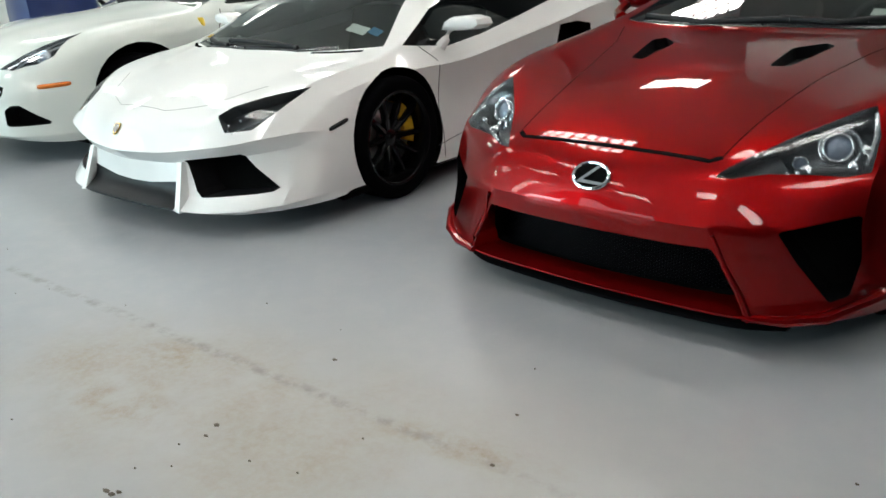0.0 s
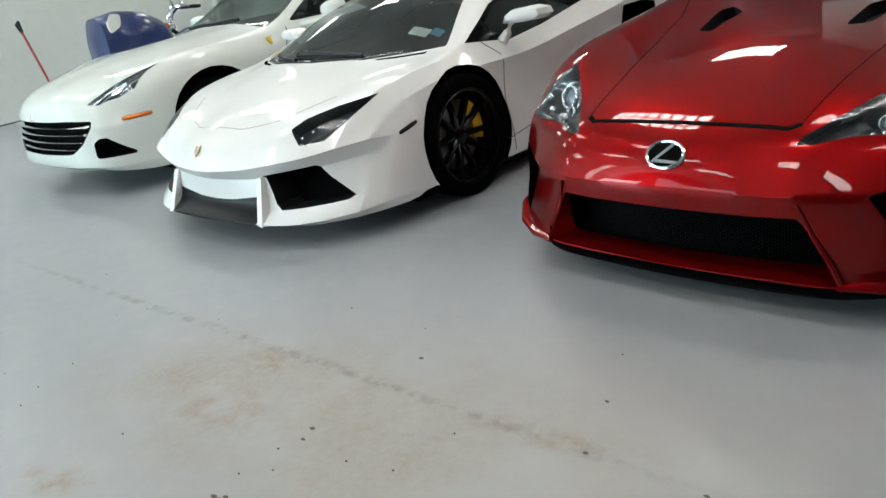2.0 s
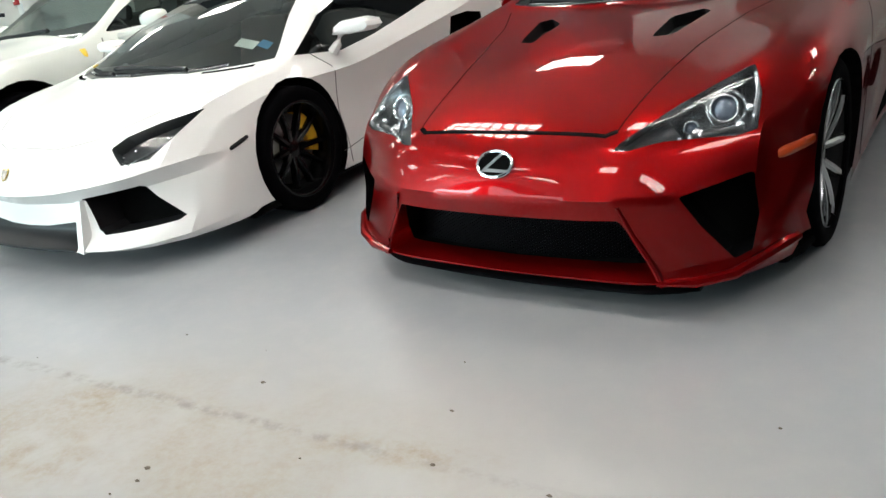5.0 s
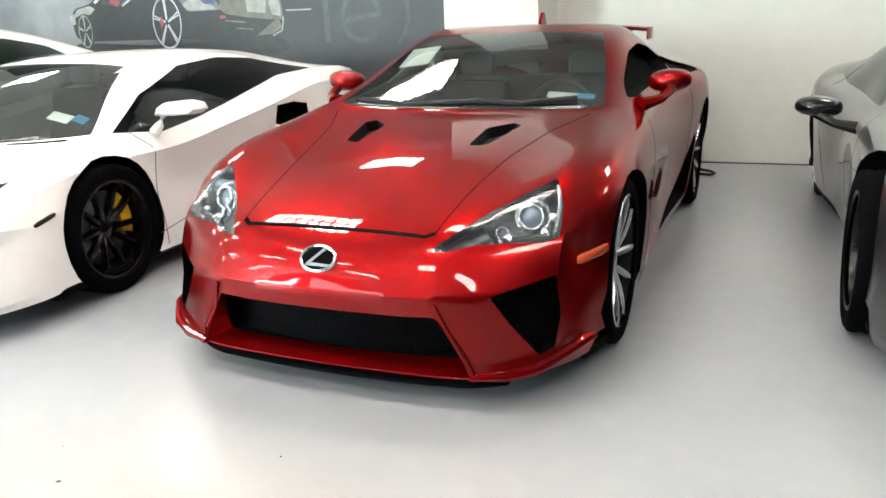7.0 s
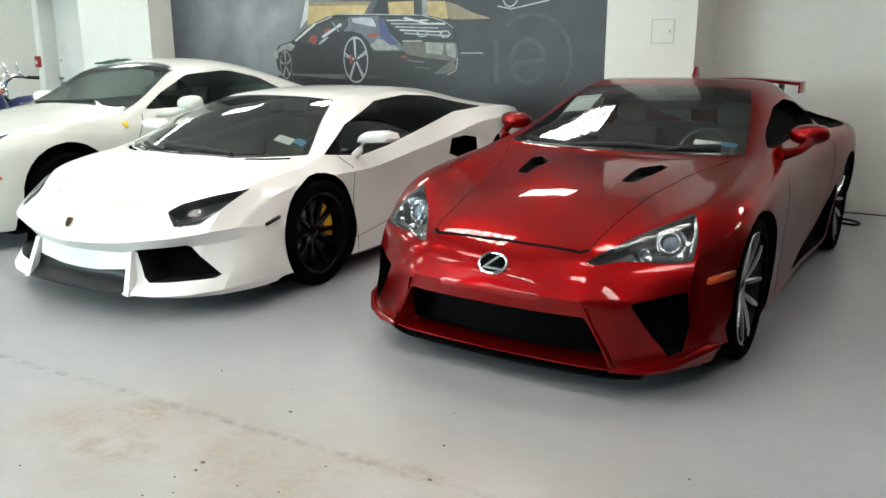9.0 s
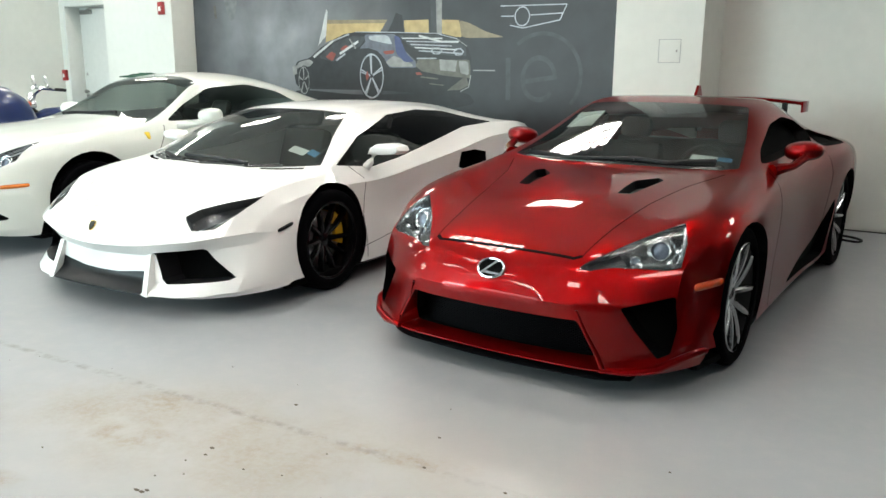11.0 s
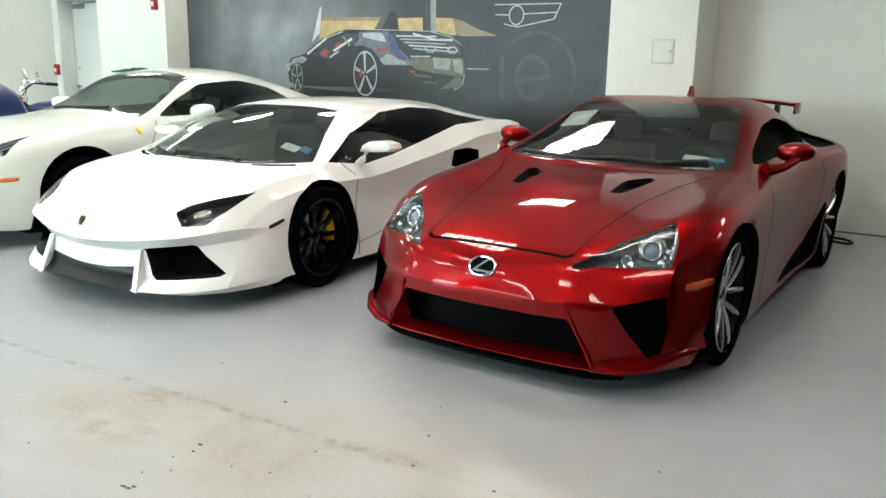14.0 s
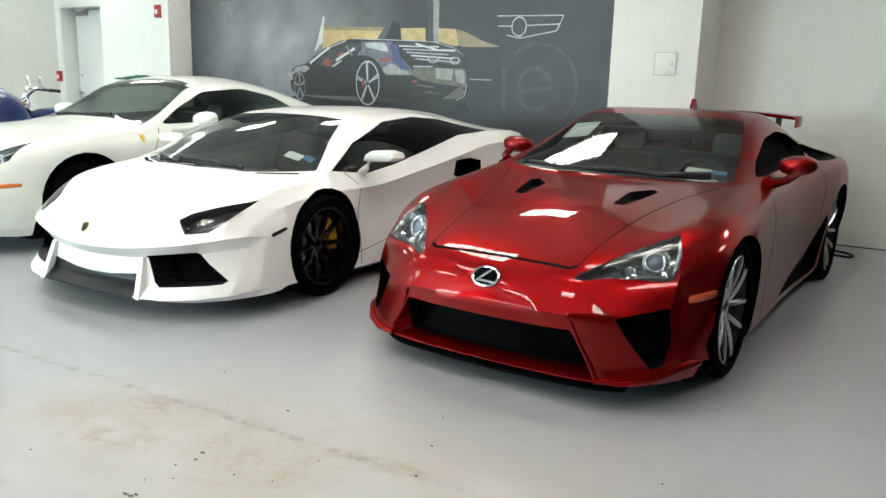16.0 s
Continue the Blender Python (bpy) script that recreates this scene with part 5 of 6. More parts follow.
# ---- the cream grand tourer, and a dark coupe of like build ----
def tourer_lines(drop=1.0):
    rows = [
        [(0, 0, -0.88, 0.12), (1, 0, -0.94, 0.16), (2, 0, -0.955, 0.24), (3, 0, -0.965, 0.42), (4, 0, -0.93, 0.57), (5, 0, -0.80, 0.665), (6, 0, -0.35, 0.80), (7, 0, 0, 0.865), (8, 0, 0.68, 0.93), (9, 0, 1.10, 1.13), (10, 0, 1.46, 1.305), (11, 0, 2.05, 1.335), (12, 0, 2.85, 1.20), (13, 0, 3.40, 1.02)],
        [(0, 0.24, -0.87, 0.12), (1, 0.24, -0.93, 0.16), (2, 0.24, -0.945, 0.24), (3, 0.24, -0.95, 0.42), (4, 0.23, -0.91, 0.57), (5, 0.23, -0.78, 0.67), (6, 0.23, -0.35, 0.80), (7, 0.25, 0, 0.86), (8, 0.28, 0.67, 0.93), (9, 0.27, 1.10, 1.12), (10, 0.26, 1.44, 1.295), (11, 0.25, 2.05, 1.325), (12, 0.25, 2.85, 1.19), (13, 0.25, 3.38, 1.02)],
        [(0, 0.45, -0.84, 0.12), (1, 0.46, -0.90, 0.16), (2, 0.46, -0.91, 0.24), (3, 0.46, -0.90, 0.42), (4, 0.43, -0.86, 0.56), (5, 0.43, -0.72, 0.665), (6, 0.46, -0.33, 0.785), (7, 0.48, 0, 0.85), (8, 0.58, 0.66, 0.90), (9, 0.54, 1.08, 1.09), (10, 0.52, 1.40, 1.26), (11, 0.50, 2.0, 1.29), (12, 0.48, 2.85, 1.13), (13, 0.50, 3.35, 1.0)],
        [(0, 0.58, -0.79, 0.12), (1, 0.60, -0.85, 0.16), (2, 0.60, -0.85, 0.24), (3, 0.60, -0.84, 0.42), (4, 0.57, -0.78, 0.56), (5, 0.57, -0.63, 0.66), (6, 0.62, -0.32, 0.775), (7, 0.64, 0, 0.84), (8, 0.76, 0.64, 0.885), (9, 0.70, 1.06, 1.06), (10, 0.66, 1.36, 1.20), (11, 0.63, 2.0, 1.235), (12, 0.58, 2.85, 1.08), (13, 0.62, 3.3, 0.99)],
        [(0, 0.70, -0.72, 0.125), (1, 0.72, -0.77, 0.17), (2, 0.72, -0.77, 0.24), (3, 0.72, -0.76, 0.42), (4, 0.70, -0.69, 0.56), (5, 0.71, -0.53, 0.66), (6, 0.75, -0.30, 0.765), (7, 0.78, 0, 0.835), (8, 0.83, 0.66, 0.865), (9, 0.83, 1.10, 0.88), (10, 0.82, 1.50, 0.895), (11, 0.81, 2.05, 0.92), (12, 0.76, 2.85, 0.97), (13, 0.74, 3.3, 0.96)],
        [(0, 0.79, -0.63, 0.13), (1, 0.81, -0.66, 0.18), (2, 0.81, -0.66, 0.25), (3, 0.81, -0.65, 0.42), (4, 0.80, -0.58, 0.55), (5, 0.82, -0.45, 0.64), (6, 0.85, -0.27, 0.72), (7, 0.88, 0, 0.785), (8, 0.89, 0.66, 0.79), (9, 0.885, 1.10, 0.80), (10, 0.885, 1.50, 0.81), (11, 0.90, 2.05, 0.86), (12, 0.93, 2.70, 0.87), (13, 0.86, 3.28, 0.88)],
        [(0, 0.85, -0.55, 0.135), (1, 0.865, -0.56, 0.19), (2, 0.865, -0.56, 0.26), (3, 0.865, -0.55, 0.41), (4, 0.86, -0.49, 0.51), (5, 0.88, -0.39, 0.57), (6, 0.905, -0.24, 0.63), (7, 0.935, 0, 0.67), (8, 0.92, 0.66, 0.66), (9, 0.91, 1.10, 0.66), (10, 0.91, 1.50, 0.66), (11, 0.925, 2.05, 0.68), (12, 0.955, 2.70, 0.69), (13, 0.89, 3.28, 0.68)],
        [(0, 0.88, -0.49, 0.14), (1, 0.89, -0.49, 0.19), (2, 0.89, -0.49, 0.25), (3, 0.895, -0.48, 0.34), (4, 0.90, -0.43, 0.40), (5, 0.91, -0.35, 0.43), (6, 0.925, -0.22, 0.44), (7, 0.94, 0, 0.45), (8, 0.915, 0.66, 0.43), (9, 0.90, 1.10, 0.42), (10, 0.90, 1.50, 0.42), (11, 0.92, 2.05, 0.43), (12, 0.95, 2.70, 0.45), (13, 0.89, 3.28, 0.44)],
        [(0, 0.885, -0.46, 0.145), (1, 0.895, -0.46, 0.17), (2, 0.90, -0.46, 0.19), (3, 0.905, -0.44, 0.20), (4, 0.91, -0.40, 0.20), (5, 0.915, -0.33, 0.19), (6, 0.92, -0.20, 0.17), (7, 0.92, 0, 0.16), (8, 0.90, 0.66, 0.15), (9, 0.89, 1.10, 0.15), (10, 0.89, 1.50, 0.15), (11, 0.90, 2.05, 0.15), (12, 0.92, 2.70, 0.18), (13, 0.86, 3.28, 0.24)],
    ]
    low = {0: 0.085, 1: 0.065, 2: 0.02}
    sill = lambda x: float(np.interp(x, (0.6, 0.9), (1.0, 0.0)))
    rows = [[(s, x, y, z + low.get(s, 0.0) * sill(x)) for s, x, y, z in r] for r in rows]
    lift = (0.0, 0.01, 0.02, 0.075, 0.085, 0.095, 0.085, 0.065, 0.045)
    blunt = lambda x: float(np.interp(x, (0, 0.24, 0.46, 0.60, 0.72, 0.81, 0.87, 0.91), (0.085, 0.09, 0.10, 0.108, 0.10, 0.07, 0.03, 0.0)))
    ease = lambda v, a, b: (lambda q: q * q * (3 - 2 * q))(min(max((v - a) / (b - a), 0.0), 1.0))
    hips = 0.09 if drop < 1 else 0.0  # broader rear wings on the low coupe
    rows = [[(s, x + hips * ease(x, 0.6, 0.85) * ease(y, 1.3, 2.4), y, z) for s, x, y, z in r] for r in rows]
    return [[(s, x, y - (blunt(x) if s < 6 else 0), drop * (z + (lift[s] if s < 9 else 0.045))) for s, x, y, z in r] for r in rows]


def tourer(name, m, paint, label, base, rim_mat, dark, drop=1.0):
    car = empty(name, m, label, "car", "parked sports cars")
    lines = tourer_lines(drop)
    low = lambda pts: [(a, b * drop) for a, b in pts]
    g = skin(lines, 8, 7, creases=(), breaks=(1, 3), smooth=7)
    bm = grid_bm(g)
    front = lambda c: c.y < -0.35
    flank = lambda c: c.x > 0.55
    cut(bm, rounded([(-0.1, 0.575), (0.45, 0.572), (0.66, 0.556), (0.665, 0.50), (0.59, 0.40), (0.48, 0.335), (-0.1, 0.325)], 0.15), "xz", 1, front)
    cut(bm, rounded([(0.665, 0.40), (0.70, 0.43), (0.74, 0.43), (0.83, 0.305), (0.825, 0.287), (0.665, 0.29)], 0.2), "xz", 2, front)
    cut(bm, rounded([(0.60, -0.85), (0.645, -0.75), (0.672, -0.62), (0.705, -0.42), (0.735, -0.30), (0.752, -0.42), (0.80, -0.56), (0.765, -0.67), (0.68, -0.80)], 0.08), "xy", 3, lambda c: c.y < -0.15 and c.z > 0.5)
    cut(bm, rounded([(-0.1, 0.70), (0.45, 0.68), (0.74, 0.65), (0.66, 1.05), (0.59, 1.40), (0.40, 1.45), (-0.1, 1.47)], 0.08), "xy", 4, lambda c: 0.4 < c.y < 1.7 and c.z > 0.79 * drop)
    cut(bm, circle(0.0, 0.365, 0.395), "yz", 5, flank)
    cut(bm, circle(base, 0.345, 0.372), "yz", 6, flank)
    cut(bm, rounded(low([(0.85, 0.95), (1.10, 1.085), (1.45, 1.232), (2.0, 1.262), (2.45, 1.18), (2.78, 1.015), (2.0, 0.972), (1.4, 0.955)]), 0.15), "yz", 7, lambda c: c.x > 0.45)
    bm.verts.index_update()
    skin_part(car, bm, "body", paint)
    mesh_object("tail_panel", *both(*tail_cap(g)), paint, car)
    underbody(g, 0.11, CAVITY, car)
    walls, floor = pocket(bm, 1, (0, 0.12, 0))
    mesh_object("grille_surround", *both(*walls), GLOSS_BLACK if dark else CHROME, car)
    mesh_object("grille_backing", *both(*floor), CAVITY, car)
    for k in range(4):
        z = 0.362 + 0.054 * k
        w = (0.50, 0.58, 0.63, 0.65)[k]
        part("grille_bar", ribbon([(x, -1.033 + 0.20 * x * x, z) for x in (w * (i / 8 - 1) for i in range(17))], 0.05, 0.015), GLOSS_BLACK if dark else CHROME, car, smooth=True)
    walls, floor = pocket(bm, 2, (-0.02, 0.10, 0))
    sided("intake_duct", *joined(walls, floor), CAVITY, car, smooth=False)
    walls, floor = pocket(bm, 3, (-0.01, 0.05, -0.05))
    for s in (1, -1):
        fix = (lambda q: q) if s > 0 else (lambda q: mirrored(*q))
        lamp = mesh_object("headlamp", *fix(floor), LAMP_MID, car, "swept-back clear headlamp")
        mesh_object("lamp_wall", *fix(walls), LAMP_SILVER, lamp)
        lens = mesh_object("lens", *fix(zone_mesh(bm, 3)), CLEAR, lamp)
        lens.visible_shadow = False
        bowl(lamp, (s * 0.735, -0.60, 0.70 * drop), 0.058, (s * 0.3, -1, 0.35))
        projector(lamp, (s * 0.735, -0.605, 0.70 * drop), 0.036, (s * 0.3, -1, 0.3))
        part("light_guide", tube([(s * 0.625, -0.80, 0.625 * drop), (s * 0.66, -0.70, 0.685 * drop), (s * 0.695, -0.50, 0.755 * drop), (s * 0.725, -0.36, 0.79 * drop)], 0.012, 6), CHROME, lamp, smooth=True)
        mirror(car, s, (0.85, 0.94, 0.90 if not dark else 0.71), (1.18, 1.16, 0.995 if not dark else 0.80), GLOSS_BLACK if dark else paint, 0.135 if not dark else 0.12, 0.07 if not dark else 0.055)
        marker(car, bm, s, [(-0.72, 0.522), (-0.52, 0.527), (-0.52, 0.556), (-0.72, 0.552)], ORANGE)
    ob = mesh_object("windscreen", *both(*zone_mesh(bm, 4)), SCREEN, car, "curved windscreen")
    ob.visible_shadow = False
    sided("side_window", *zone_mesh(bm, 7), TINTED if dark else SIDE_CLEAR, car, "dark tinted side glass")
    for z in (5, 6):
        walls, floor = pocket(bm, z, (-0.34, 0, 0))
        walls = open_below(walls, 0.2)
        sided("wheel_arch", *joined(walls, floor), CAVITY, car, smooth=False)
    gap = lambda pts, ax, sg, w=0.006: strip(bm, pts, ax, sg, w, 0.0008, CAVITY, "panel_gap", car)
    gap([(0.62, 0.17), (0.60, 0.45), (0.66, 0.70), (0.80, 0.92)], "yz", -1)
    gap([(2.15, 0.95), (2.18, 0.70), (2.0, 0.40), (1.85, 0.2)], "yz", -1)
    if not dark:
        for s in (1, -1):
            marker(car, bm, s, [(0.555, 0.875), (0.61, 0.875), (0.60, 0.825), (0.585, 0.81), (0.565, 0.825)], ENAMEL_YELLOW, "wing_shield", 0.006)
        wiper(car, bm, [(-0.60, 0.76), (-0.2, 0.72), (0.2, 0.78)])
        sticker(car, bm, 0.64, 0.745, 0.075, 0.05, PAPER)
        p, nrm = drape(bm, "xz", 0.0, 0.60, 1)
        mesh_object("nose_badge", *ball(p + Vector((0, -0.002, 0)), 0.028, 16, 0.25), CHROME, car)
    four_wheels(car, 0.83, 0.82, base, 0.34, 0.345, 0.25, 0.25, 0.235, 0.275, rim_mat, 5, "twin", YELLOW if not dark else TRIM, "five-spoke alloy wheel with low-profile tyre")
    cabin(car, 0.95, 1.50, 0.62, GREY_LEATHER, 0.86 * drop, GREY_LEATHER)
    bm.free()
    return car


tourer("grand_tourer", pose(-5.084, -0.213, 0, 0, 0, 1.91), CREAM, "pearl-white grand tourer with chrome-barred grille", 2.67, DARK_ALLOY, False)
tourer("black_coupe", pose(2.73, 0.42, 0, 0, 0, 0.0), BLACK_PAINT, "glossy black coupe parked beside the red car", 2.64, DARK_ALLOY, True, 0.88)


# ---- wall print: a flat mural in the bay between the piers ----
def mural_ground():
    """Slate-blue print that pales into smoke on one side."""
    m = material("mural_slate", (0.024, 0.0275, 0.033), 0.5, vary=0.35, scale=0.8)
    n, l = m.node_tree.nodes, m.node_tree.links
    b = n["Principled BSDF"]
    old = b.inputs["Base Color"].links[0].from_socket
    co, mp, g, r, t, k, mix = (n.new("ShaderNode" + q) for q in ("TexCoord", "Mapping", "VectorMath", "MapRange", "TexNoise", "Math", "Mix"))
    mp.vector_type, g.operation, k.operation, mix.data_type = "TEXTURE", "LENGTH", "MULTIPLY", "RGBA"
    mp.inputs["Location"].default_value, mp.inputs["Scale"].default_value = (-5.9, 0, 1.75), (2.1, 5, 1.5)
    r.inputs["From Min"].default_value, r.inputs["From Max"].default_value, r.inputs["To Min"].default_value, r.inputs["To Max"].default_value = 0.1, 1.0, 1.0, 0.0
    t.inputs["Scale"].default_value, t.inputs["Detail"].default_value = 1.8, 6
    l.new(co.outputs["Object"], mp.inputs["Vector"]), l.new(mp.outputs[0], g.inputs[0]), l.new(g.outputs["Value"], r.inputs["Value"])
    l.new(co.outputs["Object"], t.inputs["Vector"]), l.new(r.outputs[0], k.inputs[0]), l.new(t.outputs["Fac"], k.inputs[1])
    l.new(k.outputs[0], mix.inputs["Factor"]), l.new(old, mix.inputs[6]), l.new(mix.outputs[2], b.inputs["Base Color"])
    mix.inputs[7].default_value = (0.34, 0.36, 0.385, 1)
    return m


def mural():
    top, y = HEIGHT - 0.05, 3.78
    art = empty("wall_mural", pose(0, y, 0), "dark photographic wall mural of a sports car, slightly smoky", "mural")
    base = mural_ground()
    print_tone = lambda name, colour, vary: material("mural_" + name, colour, 0.45, vary=vary, scale=2.5)
    tones = {
        "silver": print_tone("silver", (0.27, 0.29, 0.32), 0.5),
        "steel": print_tone("steel", (0.085, 0.095, 0.12), 0.6),
        "grey": print_tone("grey", (0.20, 0.205, 0.20), 0.5),
        "smoke": print_tone("smoke", (0.030, 0.034, 0.040), 0.7),
        "ink": print_tone("ink", (0.011, 0.013, 0.016), 0.6),
        "sand": print_tone("sand", (0.36, 0.27, 0.12), 0.35),
        "dim_sand": print_tone("dim_sand", (0.19, 0.155, 0.095), 0.4),
        "olive": print_tone("olive", (0.085, 0.085, 0.07), 0.6),
        "pale": print_tone("pale", (0.42, 0.44, 0.45), 0.35),
        "rust": print_tone("rust", (0.20, 0.04, 0.03), 0.5),
        "blue": print_tone("blue", (0.035, 0.05, 0.13), 0.5),
        "shade": print_tone("shade", (0.032, 0.036, 0.042), 0.4),
        "mist": print_tone("mist", (0.13, 0.14, 0.145), 0.4),
    }
    layer = [0]

    def flat(name, pts, mat):
        layer[0] += 1
        z = -0.0061 - 0.00006 * layer[0]
        part(name, prism(pts, 0.00004, lambda a, b, c: Vector((a, z + c, b))), mat, art)

    def ring(name, cx, cz, rx, rz, w, mat, n=36, a0=0.0, a1=2 * math.pi):
        layer[0] += 1
        z = -0.0061 - 0.00006 * layer[0]
        bm = bmesh.new()
        vs = [[bm.verts.new((cx + rx * k * math.cos(a), z, cz + rz * k * math.sin(a))) for k in (1 - w, 1.0)] for a in (a0 + (a1 - a0) * i / n for i in range(n + 1))]
        for p, q in zip(vs, vs[1:]):
            bm.faces.new((p[0], p[1], q[1], q[0]))
        part(name, bm, mat, art)

    def line(name, a, b, w, mat):
        d = Vector((b[0] - a[0], b[1] - a[1])).normalized() * w / 2
        flat(name, [(a[0] - d.y, a[1] + d.x), (b[0] - d.y, b[1] + d.x), (b[0] + d.y, b[1] - d.x), (a[0] + d.y, a[1] - d.x)], mat)

    box_part("panel", (-7.665, -1.225, -0.006, -0.001, 0.25, top), base, art, bevel=0)
    # the lit building behind the printed car
    flat("lit_wall", [(-5.16, 2.01), (-4.21, 1.99), (-4.32, 1.85), (-4.73, 1.85), (-5.04, 1.78), (-5.19, 1.74)], tones["sand"])
    flat("lit_wall", [(-5.16, 2.01), (-4.21, 1.99), (-4.24, 1.95), (-5.165, 1.965)], tones["dim_sand"])
    flat("lit_wall", [(-3.97, 1.975), (-3.615, 1.975), (-3.61, 1.82), (-3.95, 1.82)], tones["sand"])
    flat("lit_wall", [(-3.43, 1.97), (-3.20, 1.96), (-3.16, 1.775), (-3.25, 1.78), (-3.43, 1.82)], tones["sand"])
    flat("lit_wall", rounded([(-3.20, 1.96), (-3.05, 1.92), (-2.85, 1.83), (-2.60, 1.765), (-3.16, 1.765)], 0.2), tones["dim_sand"])
    flat("window_post", [(-3.62, 2.6), (-3.53, 2.6), (-3.50, 1.81), (-3.57, 1.81)], tones["shade"])
    flat("window_post", [(-3.53, 2.6), (-3.435, 2.6), (-3.43, 1.81), (-3.50, 1.81)], tones["grey"])
    flat("raised_door", [(-5.17, 2.14), (-5.145, 2.11), (-5.18, 1.82), (-5.32, 1.70), (-5.26, 1.86)], tones["pale"])
    flat("raised_door", [(-4.08, 2.065), (-3.99, 2.03), (-3.96, 1.82), (-4.23, 1.82), (-4.14, 1.95)], tones["ink"])
    # the printed car: dark mass first, then its lit panels
    flat("ground_shade", rounded([(-5.75, 1.16), (-4.6, 1.10), (-3.1, 1.19), (-2.95, 1.05), (-3.4, 0.96), (-5.8, 0.98)], 0.3), tones["ink"])
    flat("car_body", rounded([(-5.76, 1.42), (-5.68, 1.51), (-5.47, 1.55), (-5.27, 1.68), (-5.07, 1.77), (-4.875, 1.838), (-4.64, 1.863), (-4.19, 1.85), (-3.88, 1.838), (-3.51, 1.825), (-3.225, 1.762), (-3.09, 1.68), (-3.03, 1.555), (-3.04, 1.39), (-3.06, 1.23), (-3.135, 1.18), (-3.665, 1.14), (-4.3, 1.17), (-5.5, 1.16), (-5.72, 1.20)], 0.2), tones["ink"])
    flat("nose_wing", rounded([(-5.73, 1.40), (-5.66, 1.50), (-5.48, 1.535), (-5.40, 1.50), (-5.48, 1.44), (-5.60, 1.45)], 0.2), tones["grey"])
    flat("nose_lamp", [(-5.78, 1.44), (-5.70, 1.46), (-5.70, 1.35), (-5.77, 1.33)], tones["grey"])
    flat("door_glass", rounded([(-5.32, 1.555), (-5.04, 1.735), (-4.73, 1.815), (-4.52, 1.80), (-4.64, 1.68), (-4.83, 1.63), (-5.07, 1.50)], 0.12), tones["smoke"])
    flat("cabin_seat", rounded([(-5.20, 1.56), (-5.10, 1.63), (-5.02, 1.60), (-5.08, 1.51)], 0.2), tones["rust"])
    flat("cabin_seat", rounded([(-4.95, 1.66), (-4.86, 1.71), (-4.80, 1.67), (-4.90, 1.62)], 0.2), tones["rust"])
    line("roof_pillar", (-5.40, 1.56), (-5.07, 1.755), 0.030, tones["pale"])
    line("roof_pillar", (-5.07, 1.755), (-4.80, 1.835), 0.018, tones["silver"])
    line("door_edge", (-4.96, 1.60), (-4.66, 1.745), 0.030, tones["pale"])
    line("door_edge", (-5.02, 1.52), (-4.87, 1.60), 0.022, tones["silver"])
    line("door_edge", (-4.80, 1.775), (-4.70, 1.66), 0.022, tones["grey"])
    flat("rear_wing_panel", rounded([(-4.56, 1.825), (-4.10, 1.828), (-4.01, 1.68), (-3.795, 1.515), (-3.79, 1.44), (-4.18, 1.435), (-4.276, 1.56), (-4.36, 1.63), (-4.50, 1.665), (-4.64, 1.66), (-4.55, 1.74)], 0.12), tones["steel"])
    flat("wing_light", rounded([(-4.50, 1.81), (-4.20, 1.815), (-4.13, 1.70), (-4.30, 1.73), (-4.48, 1.76)], 0.25), tones["silver"])
    flat("wing_light", rounded([(-4.24, 1.50), (-4.12, 1.58), (-3.86, 1.49), (-3.83, 1.45), (-4.16, 1.445)], 0.2), tones["grey"])
    flat("blue_panel", rounded([(-4.11, 1.81), (-4.03, 1.79), (-3.93, 1.60), (-3.82, 1.51), (-3.95, 1.50), (-4.08, 1.60)], 0.2), tones["blue"])
    flat("wing_glow", rounded([(-4.28, 1.63), (-4.10, 1.64), (-4.12, 1.60), (-4.25, 1.59)], 0.3), tones["rust"])
    flat("rear_deck", rounded([(-4.06, 1.815), (-3.51, 1.805), (-3.247, 1.752), (-3.105, 1.665), (-3.096, 1.57), (-3.34, 1.577), (-3.67, 1.61), (-3.88, 1.68)], 0.1), tones["smoke"])
    for k in range(5):
        line("vent_blade", (-3.99 + 0.06 * k, 1.775 - 0.036 * k), (-3.42 + 0.065 * k, 1.765 - 0.042 * k), 0.014, tones["pale" if k in (0, 3) else "silver"])
    line("deck_edge", (-3.75, 1.80), (-3.44, 1.73), 0.022, tones["pale"])
    line("deck_edge", (-3.44, 1.73), (-3.20, 1.725), 0.022, tones["pale"])
    line("roof_line", (-4.70, 1.858), (-4.19, 1.846), 0.010, tones["silver"])
    line("roof_line", (-4.19, 1.846), (-3.51, 1.822), 0.010, tones["silver"])
    line("roof_line", (-3.51, 1.822), (-3.225, 1.758), 0.010, tones["silver"])
    line("roof_line", (-3.225, 1.758), (-3.09, 1.675), 0.010, tones["grey"])
    ring("tail_lamp", -3.50, 1.628, 0.085, 0.045, 0.3, tones["silver"], n=6)
    ring("tail_lamp", -3.20, 1.615, 0.075, 0.045, 0.3, tones["silver"], n=6)
    flat("rear_bumper", rounded([(-3.75, 1.55), (-3.48, 1.53), (-3.06, 1.53), (-3.04, 1.46), (-3.04, 1.325), (-3.415, 1.355), (-3.71, 1.40), (-3.80, 1.46)], 0.12), tones["olive"])
    flat("bumper_light", rounded([(-3.20, 1.52), (-3.07, 1.51), (-3.06, 1.36), (-3.17, 1.38)], 0.2), tones["grey"])
    line("bumper_edge", (-3.78, 1.545), (-3.50, 1.545), 0.014, tones["silver"])
    flat("number_plate", [(-3.46, 1.535), (-3.22, 1.52), (-3.24, 1.397), (-3.45, 1.413)], tones["grey"])
